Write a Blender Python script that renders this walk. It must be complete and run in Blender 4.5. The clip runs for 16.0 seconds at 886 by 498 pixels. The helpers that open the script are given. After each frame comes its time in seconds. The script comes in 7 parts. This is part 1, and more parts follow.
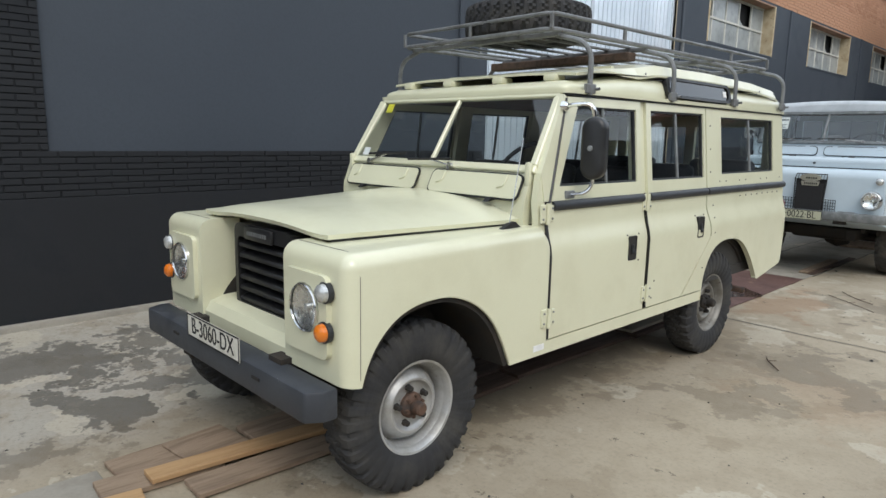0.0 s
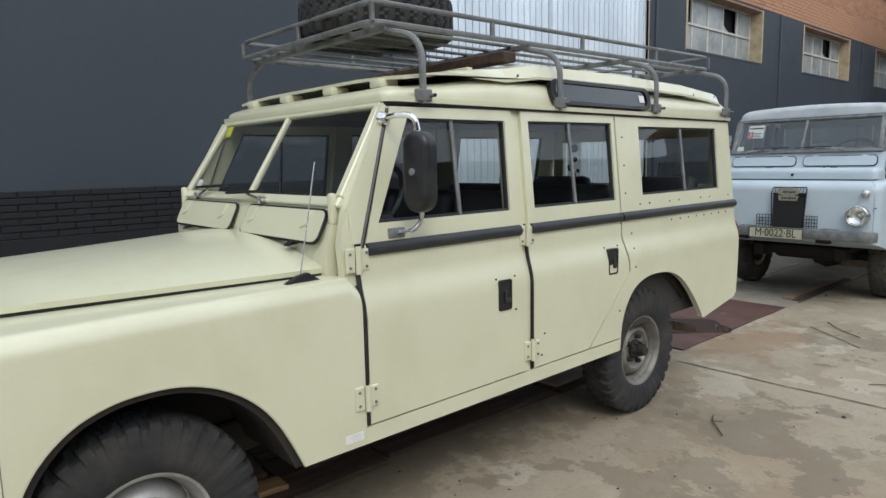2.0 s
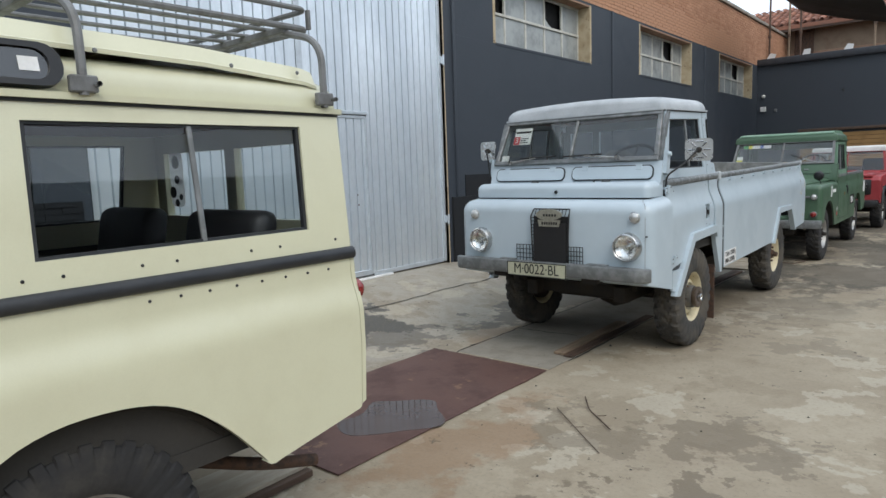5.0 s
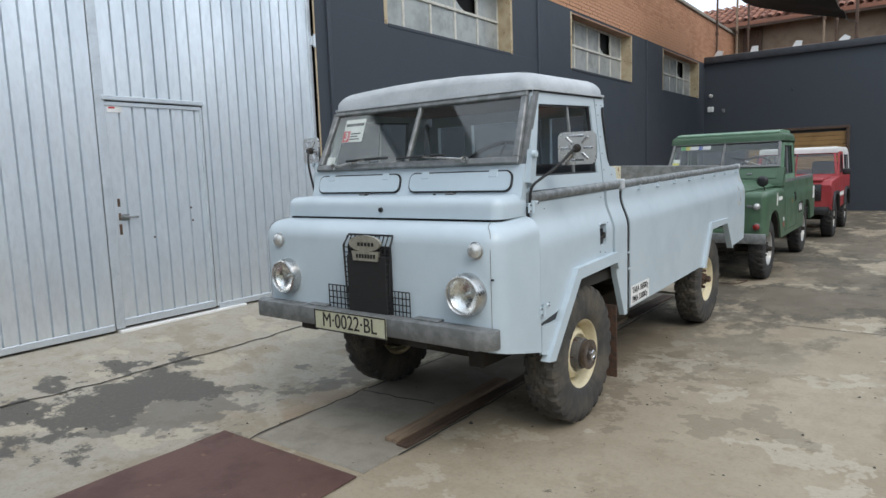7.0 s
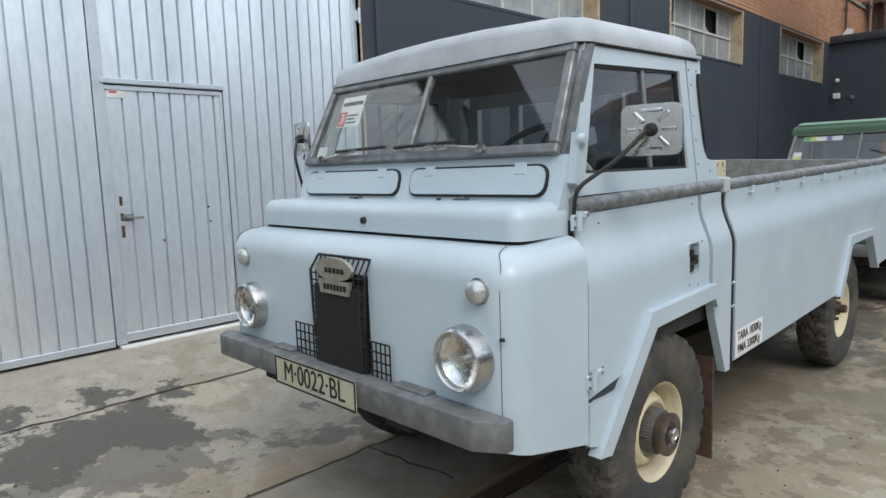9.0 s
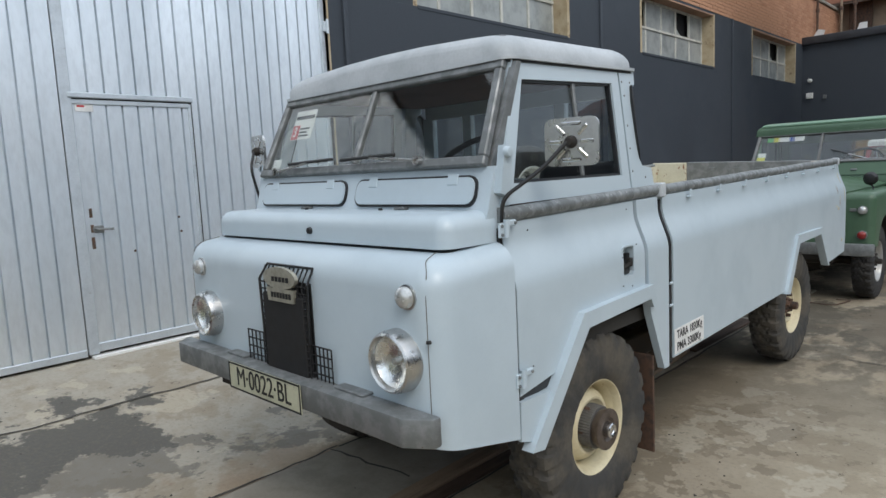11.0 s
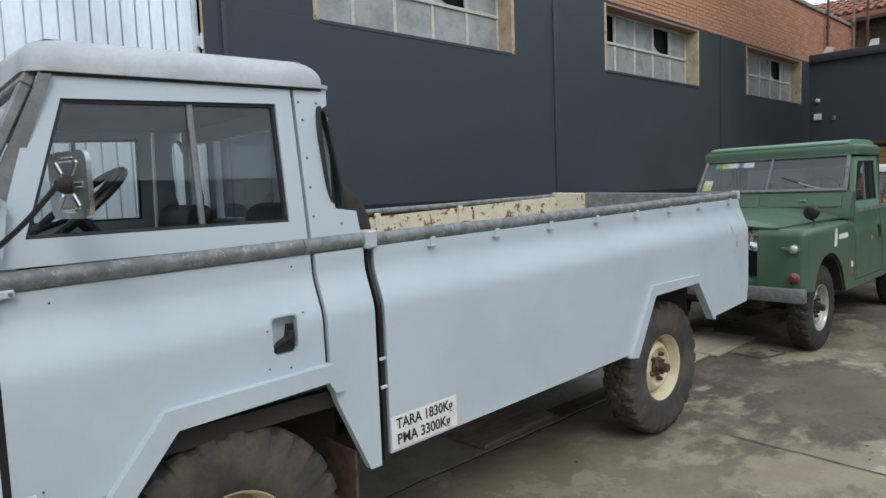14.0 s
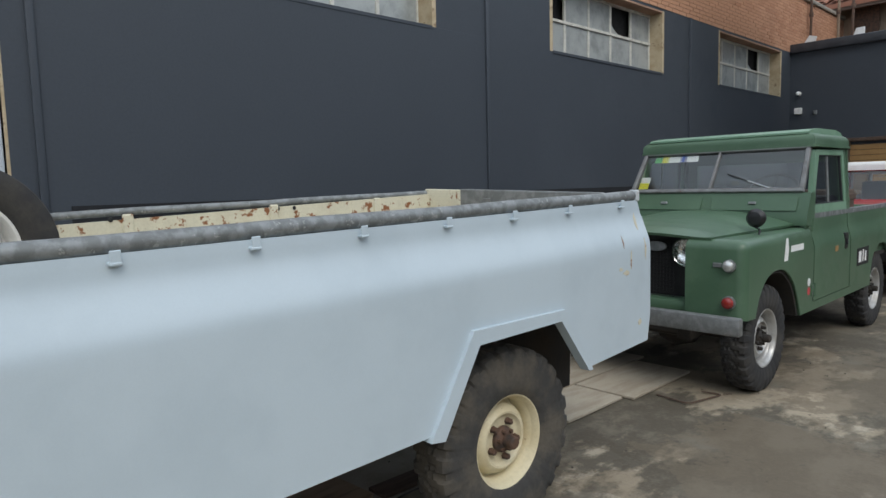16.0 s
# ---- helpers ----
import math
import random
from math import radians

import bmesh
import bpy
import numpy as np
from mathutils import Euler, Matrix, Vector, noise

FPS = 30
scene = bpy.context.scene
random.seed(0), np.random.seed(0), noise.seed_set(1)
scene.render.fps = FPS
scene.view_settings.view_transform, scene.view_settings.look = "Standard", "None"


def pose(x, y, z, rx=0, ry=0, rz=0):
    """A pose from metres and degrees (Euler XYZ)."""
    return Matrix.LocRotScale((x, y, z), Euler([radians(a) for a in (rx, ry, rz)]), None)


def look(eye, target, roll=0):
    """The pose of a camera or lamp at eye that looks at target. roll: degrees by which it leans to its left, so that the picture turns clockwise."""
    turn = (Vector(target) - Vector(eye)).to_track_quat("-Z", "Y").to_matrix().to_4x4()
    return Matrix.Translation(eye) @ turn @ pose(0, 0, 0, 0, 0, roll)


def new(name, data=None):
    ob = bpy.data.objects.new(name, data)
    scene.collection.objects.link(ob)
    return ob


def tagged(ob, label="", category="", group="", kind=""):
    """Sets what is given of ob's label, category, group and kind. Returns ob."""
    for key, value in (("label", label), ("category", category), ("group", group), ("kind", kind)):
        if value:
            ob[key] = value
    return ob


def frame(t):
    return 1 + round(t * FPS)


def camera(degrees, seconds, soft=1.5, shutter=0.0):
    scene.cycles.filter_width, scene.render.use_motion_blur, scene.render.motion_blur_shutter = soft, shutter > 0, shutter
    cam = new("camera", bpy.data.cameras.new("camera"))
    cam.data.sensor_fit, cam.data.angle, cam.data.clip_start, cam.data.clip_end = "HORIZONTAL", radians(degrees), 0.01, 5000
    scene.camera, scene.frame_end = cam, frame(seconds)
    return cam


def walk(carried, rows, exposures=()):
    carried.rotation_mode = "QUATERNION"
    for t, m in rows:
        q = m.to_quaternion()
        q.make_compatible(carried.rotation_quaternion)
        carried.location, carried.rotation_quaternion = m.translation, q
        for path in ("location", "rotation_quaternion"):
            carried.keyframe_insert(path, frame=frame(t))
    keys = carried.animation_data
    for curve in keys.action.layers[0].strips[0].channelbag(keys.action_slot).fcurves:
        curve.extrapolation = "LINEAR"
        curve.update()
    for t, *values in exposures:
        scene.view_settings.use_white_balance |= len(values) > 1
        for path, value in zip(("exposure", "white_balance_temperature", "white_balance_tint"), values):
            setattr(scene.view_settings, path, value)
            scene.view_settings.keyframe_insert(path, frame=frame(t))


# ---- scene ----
cam = camera(68.8, 16.0)
PATH = [
    (0, (0.223, 0.124, 1.495), (-1.203, 1.484, 1.154), 1.1),
    (0.5, (0.224, 0.313, 1.477), (-1.257, 1.614, 1.137), -0.0),
    (1, (0.184, 0.61, 1.502), (-1.323, 1.887, 1.189), -0.9),
    (1.5, (0.222, 0.953, 1.495), (-1.25, 2.279, 1.22), -1.3),
    (2, (0.268, 1.289, 1.489), (-1.208, 2.612, 1.222), -1.2),
    (2.5, (0.251, 1.735, 1.516), (-1.179, 3.105, 1.24), -0.5),
    (3, (0.273, 2.137, 1.499), (-1.056, 3.607, 1.228), -0.8),
    (3.5, (0.274, 2.552, 1.495), (-1.074, 4.006, 1.233), -1.5),
    (4, (0.238, 2.99, 1.511), (-1.09, 4.463, 1.252), -1.8),
    (4.5, (0.284, 3.476, 1.5), (-1.021, 4.97, 1.246), -2.0),
    (5, (0.263, 3.923, 1.492), (-1.01, 5.446, 1.247), -2.0),
    (5.2, (0.262, 4.11, 1.489), (-1.0, 5.645, 1.252), -2.1),
    (7.3, (-0.007, 5.99, 1.477), (-1.192, 7.583, 1.235), -2.0),
    (7.5, (-0.053, 6.133, 1.468), (-1.308, 7.673, 1.233), -2.4),
    (8, (-0.184, 6.461, 1.483), (-1.461, 7.982, 1.247), -1.8),
    (8.5, (-0.29, 6.718, 1.462), (-1.645, 8.17, 1.224), -2.0),
    (9, (-0.343, 6.823, 1.468), (-1.747, 8.226, 1.221), -1.9),
    (9.5, (-0.332, 6.827, 1.468), (-1.686, 8.274, 1.204), -1.6),
    (9.7, (-0.318, 6.818, 1.476), (-1.638, 8.295, 1.205), -1.5),
    (11.8, (0.038, 7.03, 1.504), (-1.394, 8.41, 1.292), -3.0),
    (12, (0.082, 7.099, 1.51), (-1.36, 8.47, 1.303), -2.8),
    (12.5, (0.19, 7.308, 1.495), (-1.296, 8.632, 1.3), -3.0),
    (13, (0.335, 7.606, 1.505), (-1.207, 8.868, 1.322), -2.9),
    (13.5, (0.403, 7.974, 1.519), (-1.108, 9.271, 1.335), -2.4),
    (14, (0.413, 8.339, 1.519), (-1.05, 9.691, 1.341), -2.2),
    (14.5, (0.349, 8.688, 1.527), (-1.186, 9.959, 1.356), -2.1),
    (15, (0.22, 9.023, 1.523), (-1.35, 10.25, 1.347), -2.2),
    (15.5, (0.242, 9.475, 1.506), (-1.254, 10.788, 1.317), -2.3),
    (16, (0.227, 9.899, 1.489), (-1.222, 11.263, 1.294), -1.4),
]
walk(cam, [(t, look(eye, target, roll)) for t, eye, target, roll in PATH], [(0.0, 0.29), (2.0, 0.11), (3.5, 0.09), (5.0, 0.11), (8.0, 0.20), (9.0, 0.17), (9.5, 0.11), (12.5, 0.03), (16.0, 0.04)])

# ---- light ----
SUN_UP, SUN_ROUND = 48.0, 119.0
world = bpy.data.worlds.new("overcast_sky")
scene.world = world
world.use_nodes = True
wn, wl = world.node_tree.nodes, world.node_tree.links
wn.clear()
w_out, w_bg, w_sky = wn.new("ShaderNodeOutputWorld"), wn.new("ShaderNodeBackground"), wn.new("ShaderNodeTexSky")
w_sky.sky_type, w_sky.sun_disc = "NISHITA", False
w_sky.sun_elevation, w_sky.sun_rotation = radians(SUN_UP), radians(SUN_ROUND)
w_sky.air_density, w_sky.dust_density = 1.2, 4.0
w_co, w_map, w_noise, w_ramp, w_mix = (wn.new(k) for k in ("ShaderNodeTexCoord", "ShaderNodeMapping", "ShaderNodeTexNoise", "ShaderNodeValToRGB", "ShaderNodeMix"))
w_map.inputs["Scale"].default_value = (1.0, 1.0, 2.6)
w_noise.inputs["Scale"].default_value, w_noise.inputs["Detail"].default_value = 2.3, 6
w_ramp.color_ramp.elements[0].position, w_ramp.color_ramp.elements[1].position = 0.36, 0.56
w_ramp.color_ramp.elements[0].color = (0.55, 0.55, 0.55, 1)
w_mix.data_type = "RGBA"
w_mix.inputs["B"].default_value = (7.2, 8.1, 9.2, 1)
wl.new(w_co.outputs["Generated"], w_map.inputs["Vector"])
wl.new(w_map.outputs["Vector"], w_noise.inputs["Vector"])
wl.new(w_noise.outputs["Fac"], w_ramp.inputs["Fac"])
wl.new(w_ramp.outputs["Color"], w_mix.inputs["Factor"])
wl.new(w_sky.outputs["Color"], w_mix.inputs["A"])
wl.new(w_mix.outputs["Result"], w_bg.inputs["Color"])
wl.new(w_bg.outputs["Background"], w_out.inputs["Surface"])
w_bg.inputs["Strength"].default_value = 0.15

sun = new("sun", bpy.data.lights.new("sun", "SUN"))
sun.data.energy, sun.data.angle, sun.data.color = 0.9, radians(25), (1.0, 0.97, 0.92)
sun.matrix_world = look((0, 0, 30), (-12.4, 6.9, 30 - 15.8))


# ---- materials ----
def shader(name):
    m = bpy.data.materials.new(name)
    m.use_nodes = True
    n, l = m.node_tree.nodes, m.node_tree.links
    return m, n, l, n["Principled BSDF"]


def put(l, value, socket):
    if hasattr(value, "is_output"):
        l.new(value, socket)
    else:
        socket.default_value = value


def noise_at(n, l, scale, detail=4, rough=0.6, stretch=(1, 1, 1), shift=0.0, space="Object"):
    co, mp, tx = n.new("ShaderNodeTexCoord"), n.new("ShaderNodeMapping"), n.new("ShaderNodeTexNoise")
    mp.inputs["Scale"].default_value, mp.inputs["Location"].default_value = stretch, (shift, shift * 0.7, shift * 1.3)
    tx.inputs["Scale"].default_value, tx.inputs["Detail"].default_value, tx.inputs["Roughness"].default_value = scale, detail, rough
    l.new(co.outputs[space], mp.inputs["Vector"])
    l.new(mp.outputs["Vector"], tx.inputs["Vector"])
    return tx.outputs["Fac"]


def ramp(n, l, fac, lo, hi, a=0.0, b=1.0):
    r = n.new("ShaderNodeMapRange")
    r.interpolation_type = "SMOOTHSTEP"
    l.new(fac, r.inputs["Value"])
    for key, v in (("From Min", lo), ("From Max", hi), ("To Min", a), ("To Max", b)):
        r.inputs[key].default_value = v
    return r.outputs["Result"]


def blend(n, l, fac, a, b):
    m = n.new("ShaderNodeMix")
    m.data_type = "RGBA"
    for value, socket in ((fac, m.inputs["Factor"]), (a, m.inputs["A"]), (b, m.inputs["B"])):
        put(l, (*value, 1) if isinstance(value, tuple) else value, socket)
    return m.outputs["Result"]


def maths(n, l, op, a, b):
    m = n.new("ShaderNodeMath")
    m.operation = op
    put(l, a, m.inputs[0])
    put(l, b, m.inputs[1])
    return m.outputs[0]


def bump(n, l, p, height, strength=0.3, distance=0.01):
    b = n.new("ShaderNodeBump")
    b.inputs["Strength"].default_value, b.inputs["Distance"].default_value = strength, distance
    l.new(height, b.inputs["Height"])
    l.new(b.outputs["Normal"], p.inputs["Normal"])


def surface(name, colour, other=None, rough=0.6, metal=0.0, scale=8.0, lo=0.4, hi=0.7, grain=80.0, relief=0.15, rough2=None, depth=0.003, stretch=(1, 1, 1), coat=0.0, speck=None, wave=0.0, dirt=0.22):
    """A two-scale surface: colour blends to other in broad patches, fine grain gives relief."""
    m, n, l, p = shader(name)
    broad = ramp(n, l, noise_at(n, l, scale, 5, 0.62, stretch), lo, hi)
    fine = noise_at(n, l, grain, 3, 0.6, stretch, 3.1)
    col = blend(n, l, broad, colour, other or tuple(c * 0.82 for c in colour))
    col = blend(n, l, ramp(n, l, fine, 0.35, 0.75, 0.0, dirt), col, tuple(c * 0.6 for c in colour))
    if speck:
        col = blend(n, l, ramp(n, l, noise_at(n, l, speck[1], 4, 0.7, stretch, 7.7), speck[2], speck[2] + 0.05), col, speck[0])
    l.new(col, p.inputs["Base Color"])
    l.new(ramp(n, l, broad, 0, 1, rough, rough2 if rough2 is not None else min(1, rough + 0.12)), p.inputs["Roughness"])
    p.inputs["Metallic"].default_value = metal
    p.inputs["Coat Weight"].default_value = coat
    p.inputs["Coat Roughness"].default_value = 0.15
    if relief:
        bump(n, l, p, fine, relief, depth)
    if wave:
        dent = n.new("ShaderNodeBump")
        dent.inputs["Strength"].default_value, dent.inputs["Distance"].default_value = wave, 0.02
        l.new(noise_at(n, l, 3.2, 2, 0.45, shift=17.0), dent.inputs["Height"])
        l.new(p.inputs["Normal"].links[0].from_socket, p.inputs["Coat Normal"])
        l.new(dent.outputs["Normal"], p.inputs["Normal"].links[0].from_node.inputs["Normal"])
    return m


def glass(name, tint=(0.72, 0.78, 0.78), ior=1.5, dust=0.06):
    m, n, l, p = shader(name)
    n.remove(p)
    fr, tr, gl, mx = (n.new(k) for k in ("ShaderNodeLayerWeight", "ShaderNodeBsdfTransparent", "ShaderNodeBsdfGlossy", "ShaderNodeMixShader"))
    fr.inputs["Blend"].default_value = 0.5
    f0 = ((ior - 1) / (ior + 1)) ** 2
    gloss = maths(n, l, "ADD", maths(n, l, "MULTIPLY", maths(n, l, "POWER", fr.outputs["Facing"], 5.0), 1 - f0), f0)
    tr.inputs["Color"].default_value = (*tint, 1)
    l.new(ramp(n, l, noise_at(n, l, 5, 5, 0.7), 0.35, 0.8, dust * 0.4, dust), gl.inputs["Roughness"])
    l.new(gloss, mx.inputs[0])
    l.new(tr.outputs[0], mx.inputs[1])
    l.new(gl.outputs[0], mx.inputs[2])
    l.new(mx.outputs[0], n["Material Output"].inputs["Surface"])
    return m


CREAM = surface("cream_paint", (0.66, 0.65, 0.47), (0.62, 0.605, 0.43), 0.30, scale=2.5, grain=160, relief=0.012, coat=0.6, speck=((0.30, 0.25, 0.16), 38, 0.755), wave=0.22, dirt=0.06)
BLUE = surface("pale_blue_paint", (0.485, 0.567, 0.618), (0.445, 0.525, 0.575), 0.36, scale=2.2, grain=160, relief=0.012, coat=0.3, speck=((0.24, 0.26, 0.27), 36, 0.755), wave=0.22, dirt=0.06)
BLUE_ROOF = surface("weathered_roof_paint", (0.50, 0.53, 0.55), (0.40, 0.43, 0.45), 0.5, scale=4, grain=90, relief=0.05)
GREEN = surface("green_paint", (0.064, 0.122, 0.072), (0.083, 0.148, 0.090), 0.36, scale=2.5, grain=120, relief=0.04, speck=((0.35, 0.38, 0.33), 30, 0.77))
GREEN_PALE = surface("faded_green_paint", (0.17, 0.29, 0.20), (0.13, 0.24, 0.16), 0.5, scale=3, grain=120, relief=0.04)
RED = surface("red_paint", (0.30, 0.03, 0.035), (0.36, 0.05, 0.05), 0.4, scale=3, relief=0.03)
WHITE = surface("white_paint", (0.78, 0.78, 0.76), None, 0.4, scale=3, relief=0.03)
MATT = surface("matt_black_paint", (0.010, 0.010, 0.011), (0.018, 0.017, 0.016), 0.75, scale=10, relief=0.1)
BLACK = surface("black_plastic", (0.012, 0.012, 0.013), (0.02, 0.02, 0.02), 0.38, scale=10, relief=0.08)
TRIM = surface("black_rubber_trim", (0.020, 0.022, 0.025), (0.032, 0.034, 0.037), 0.45, scale=9, relief=0.1)
BUMPER = surface("dark_grey_bumper_paint", (0.036, 0.040, 0.048), (0.055, 0.060, 0.068), 0.5, scale=6, grain=60, relief=0.12, speck=((0.16, 0.16, 0.155), 25, 0.7))
RUBBER = surface("tyre_rubber", (0.022, 0.022, 0.023), (0.05, 0.047, 0.042), 0.82, scale=7, grain=70, relief=0.3, lo=0.42, hi=0.68)
RUBBER_OLD = surface("dusty_tyre_rubber", (0.045, 0.044, 0.042), (0.10, 0.088, 0.07), 0.9, scale=6, grain=60, relief=0.35, lo=0.4, hi=0.65)
SILVER = surface("silver_wheel_paint", (0.46, 0.46, 0.45), (0.34, 0.33, 0.30), 0.38, 0.45, scale=9, relief=0.1, speck=((0.12, 0.08, 0.05), 22, 0.66))
GREYRIM = surface("dirty_grey_wheel_paint", (0.25, 0.24, 0.215), (0.16, 0.145, 0.12), 0.5, 0.3, scale=9, relief=0.15, speck=((0.07, 0.045, 0.03), 20, 0.62))
IVORY = surface("ivory_wheel_paint", (0.68, 0.61, 0.42), (0.58, 0.50, 0.32), 0.5, scale=7, relief=0.1, speck=((0.20, 0.10, 0.05), 26, 0.68))
RUSTHUB = surface("rusty_hub", (0.13, 0.075, 0.05), (0.06, 0.05, 0.045), 0.75, 0.3, scale=20, relief=0.4)
IRON = surface("dirty_chassis_iron", (0.022, 0.02, 0.018), (0.045, 0.035, 0.026), 0.8, 0.1, scale=7, relief=0.3)
GALV = surface("galvanised_steel", (0.27, 0.28, 0.28), (0.19, 0.20, 0.20), 0.48, 0.55, scale=14, grain=60, relief=0.12, lo=0.35, hi=0.6, speck=((0.13, 0.09, 0.06), 20, 0.7))
RAIL = surface("dull_galvanised_rail", (0.25, 0.265, 0.265), (0.17, 0.18, 0.18), 0.5, 0.4, scale=18, grain=70, relief=0.2, lo=0.4, hi=0.6, speck=((0.34, 0.35, 0.34), 30, 0.6))
RACK = surface("grey_painted_rack_steel", (0.20, 0.205, 0.205), (0.13, 0.13, 0.125), 0.5, 0.3, scale=12, relief=0.12, speck=((0.16, 0.08, 0.045), 22, 0.66))
CHROME = surface("chrome", (0.75, 0.75, 0.75), (0.55, 0.55, 0.55), 0.14, 1.0, scale=12, relief=0.02)
STAINLESS = surface("stainless_mirror_back", (0.62, 0.62, 0.61), (0.5, 0.5, 0.49), 0.26, 1.0, scale=9, relief=0.04)

LENS = glass("lamp_glass", (0.94, 0.95, 0.95), 1.5, 0.02)
REFLECTOR = surface("lamp_reflector", (0.93, 0.93, 0.91), (0.85, 0.85, 0.83), 0.22, 1.0, scale=40, grain=45, relief=0.5)
GLASS = glass("car_glass", (0.92, 0.94, 0.94), 1.52, 0.03)
GLASS_DARK = glass("smoked_glass", (0.16, 0.18, 0.19), 2.2, 0.05)
GLASS_OLD = glass("dusty_windscreen_glass", (0.90, 0.92, 0.91), 1.62, 0.06)
AMBER = surface("amber_lens", (0.75, 0.20, 0.015), (0.62, 0.15, 0.01), 0.22, scale=20, relief=0.05, coat=0.6)
REDLENS = surface("red_lens", (0.26, 0.018, 0.014), None, 0.25, scale=20, relief=0.05, coat=0.6)
CLEARLENS = surface("clear_ribbed_lens", (0.62, 0.63, 0.61), (0.45, 0.46, 0.45), 0.16, 0.5, scale=60, relief=0.1, coat=0.6)
SEAT = surface("black_vinyl", (0.016, 0.016, 0.018), (0.028, 0.028, 0.03), 0.5, scale=5, grain=120, relief=0.25)
INNER = surface("dark_interior_board", (0.035, 0.033, 0.03), (0.05, 0.046, 0.04), 0.8, scale=4, relief=0.15)
BROWN = surface("brown_interior_board", (0.12, 0.055, 0.035), (0.085, 0.04, 0.03), 0.75, scale=4, relief=0.15)
PAPER = surface("paper", (0.80, 0.80, 0.78), None, 0.7, scale=6, relief=0.02)
SEAM = surface("dirty_panel_seam", (0.16, 0.15, 0.13), (0.10, 0.09, 0.08), 0.8, relief=0)
INK = surface("black_ink", (0.012, 0.012, 0.013), None, 0.6, relief=0)
YELLOW = surface("yellow_sticker", (0.72, 0.68, 0.05), None, 0.5, relief=0)
REDINK = surface("red_sticker", (0.55, 0.06, 0.07), None, 0.5, relief=0)
BLUEINK = surface("blue_sticker", (0.05, 0.10, 0.45), None, 0.5, relief=0)
GREENINK = surface("green_sticker", (0.08, 0.42, 0.10), None, 0.5, relief=0)
PLATE = surface("plate_white", (0.66, 0.65, 0.58), (0.52, 0.50, 0.42), 0.45, scale=12, relief=0.03, speck=((0.3, 0.24, 0.15), 25, 0.68))
PLATE_OLD = surface("plate_yellowed", (0.52, 0.52, 0.38), (0.40, 0.40, 0.29), 0.5, scale=12, relief=0.05, speck=((0.15, 0.13, 0.08), 25, 0.66))
BRASS = surface("badge_metal", (0.48, 0.46, 0.38), (0.36, 0.34, 0.28), 0.4, 0.6, scale=30, relief=0.1)
HUBGREY = surface("dull_grey_hub_casting", (0.17, 0.165, 0.155), (0.11, 0.105, 0.10), 0.5, 0.5, scale=16, relief=0.2)
HUBFACE = surface("brown_hub_steel", (0.16, 0.13, 0.11), (0.11, 0.085, 0.07), 0.42, 0.6, scale=14, relief=0.15)
BED = surface("flaking_cream_bed_paint", (0.60, 0.57, 0.44), (0.52, 0.48, 0.36), 0.6, scale=6, relief=0.15, speck=((0.22, 0.085, 0.03), 11, 0.545))
WALLPAINT = surface("slate_blue_wall_paint", (0.038, 0.047, 0.060), (0.044, 0.054, 0.068), 0.62, scale=0.9, grain=45, relief=0.22, depth=0.004)
WALLDARK = surface("black_blue_wall_paint", (0.0065, 0.0075, 0.0095), (0.010, 0.0115, 0.0145), 0.78, scale=1.5, grain=40, relief=0.3, depth=0.004)
REVEAL = surface("cream_plaster", (0.50, 0.41, 0.27), (0.40, 0.31, 0.19), 0.85, scale=5, grain=50, relief=0.25, speck=((0.24, 0.17, 0.10), 9, 0.6))
MORTAR = surface("mortar", (0.37, 0.225, 0.15), (0.30, 0.185, 0.125), 0.9, scale=3, relief=0.3)
# near-black colour stands for the unlit rooms behind windows and gate
ROOM_SHADE = surface("dark_room", (0.010, 0.010, 0.010), None, 0.9, relief=0)
WFRAME = surface("grey_window_steel", (0.60, 0.59, 0.53), (0.46, 0.45, 0.40), 0.6, scale=10, relief=0.15)
FROST = surface("dirty_wired_glass", (0.36, 0.38, 0.37), (0.22, 0.24, 0.23), 0.28, scale=3, grain=60, relief=0.06, coat=0.3)
ZINC = surface("galvanised_gate_sheet", (0.86, 0.91, 0.95), (0.70, 0.76, 0.81), 0.30, 0.62, scale=1.6, grain=30, relief=0.06, stretch=(1, 1, 0.35), lo=0.3, hi=0.7, speck=((0.22, 0.16, 0.11), 12, 0.735))
ZINC_FRAME = surface("galvanised_gate_frame", (0.64, 0.69, 0.73), (0.52, 0.57, 0.61), 0.45, 0.55, scale=4, relief=0.1, speck=((0.2, 0.12, 0.07), 14, 0.68))
WOOD = surface("grey_board", (0.28, 0.205, 0.14), (0.18, 0.125, 0.085), 0.85, scale=3, grain=40, relief=0.4, stretch=(9, 1, 9))
WOOD_NEW = surface("new_pine_board", (0.43, 0.27, 0.13), (0.34, 0.20, 0.095), 0.75, scale=3, grain=40, relief=0.3, stretch=(9, 1, 9))
WOOD_DARK = surface("wet_dark_board", (0.10, 0.062, 0.042), (0.06, 0.04, 0.03), 0.7, scale=3, grain=40, relief=0.4, stretch=(9, 1, 9))
WOOD_PALE = surface("plywood_sheet", (0.42, 0.37, 0.29), (0.34, 0.29, 0.22), 0.85, scale=3, grain=40, relief=0.25, stretch=(4, 1, 4))
RUSTPLATE = surface("rusted_steel_plate", (0.135, 0.072, 0.058), (0.095, 0.052, 0.045), 0.62, 0.25, scale=2.4, grain=70, relief=0.3, speck=((0.22, 0.13, 0.085), 5, 0.62))
SLABPALE = surface("pale_concrete_cover", (0.29, 0.265, 0.22), (0.22, 0.20, 0.165), 0.85, scale=4, grain=60, relief=0.35)
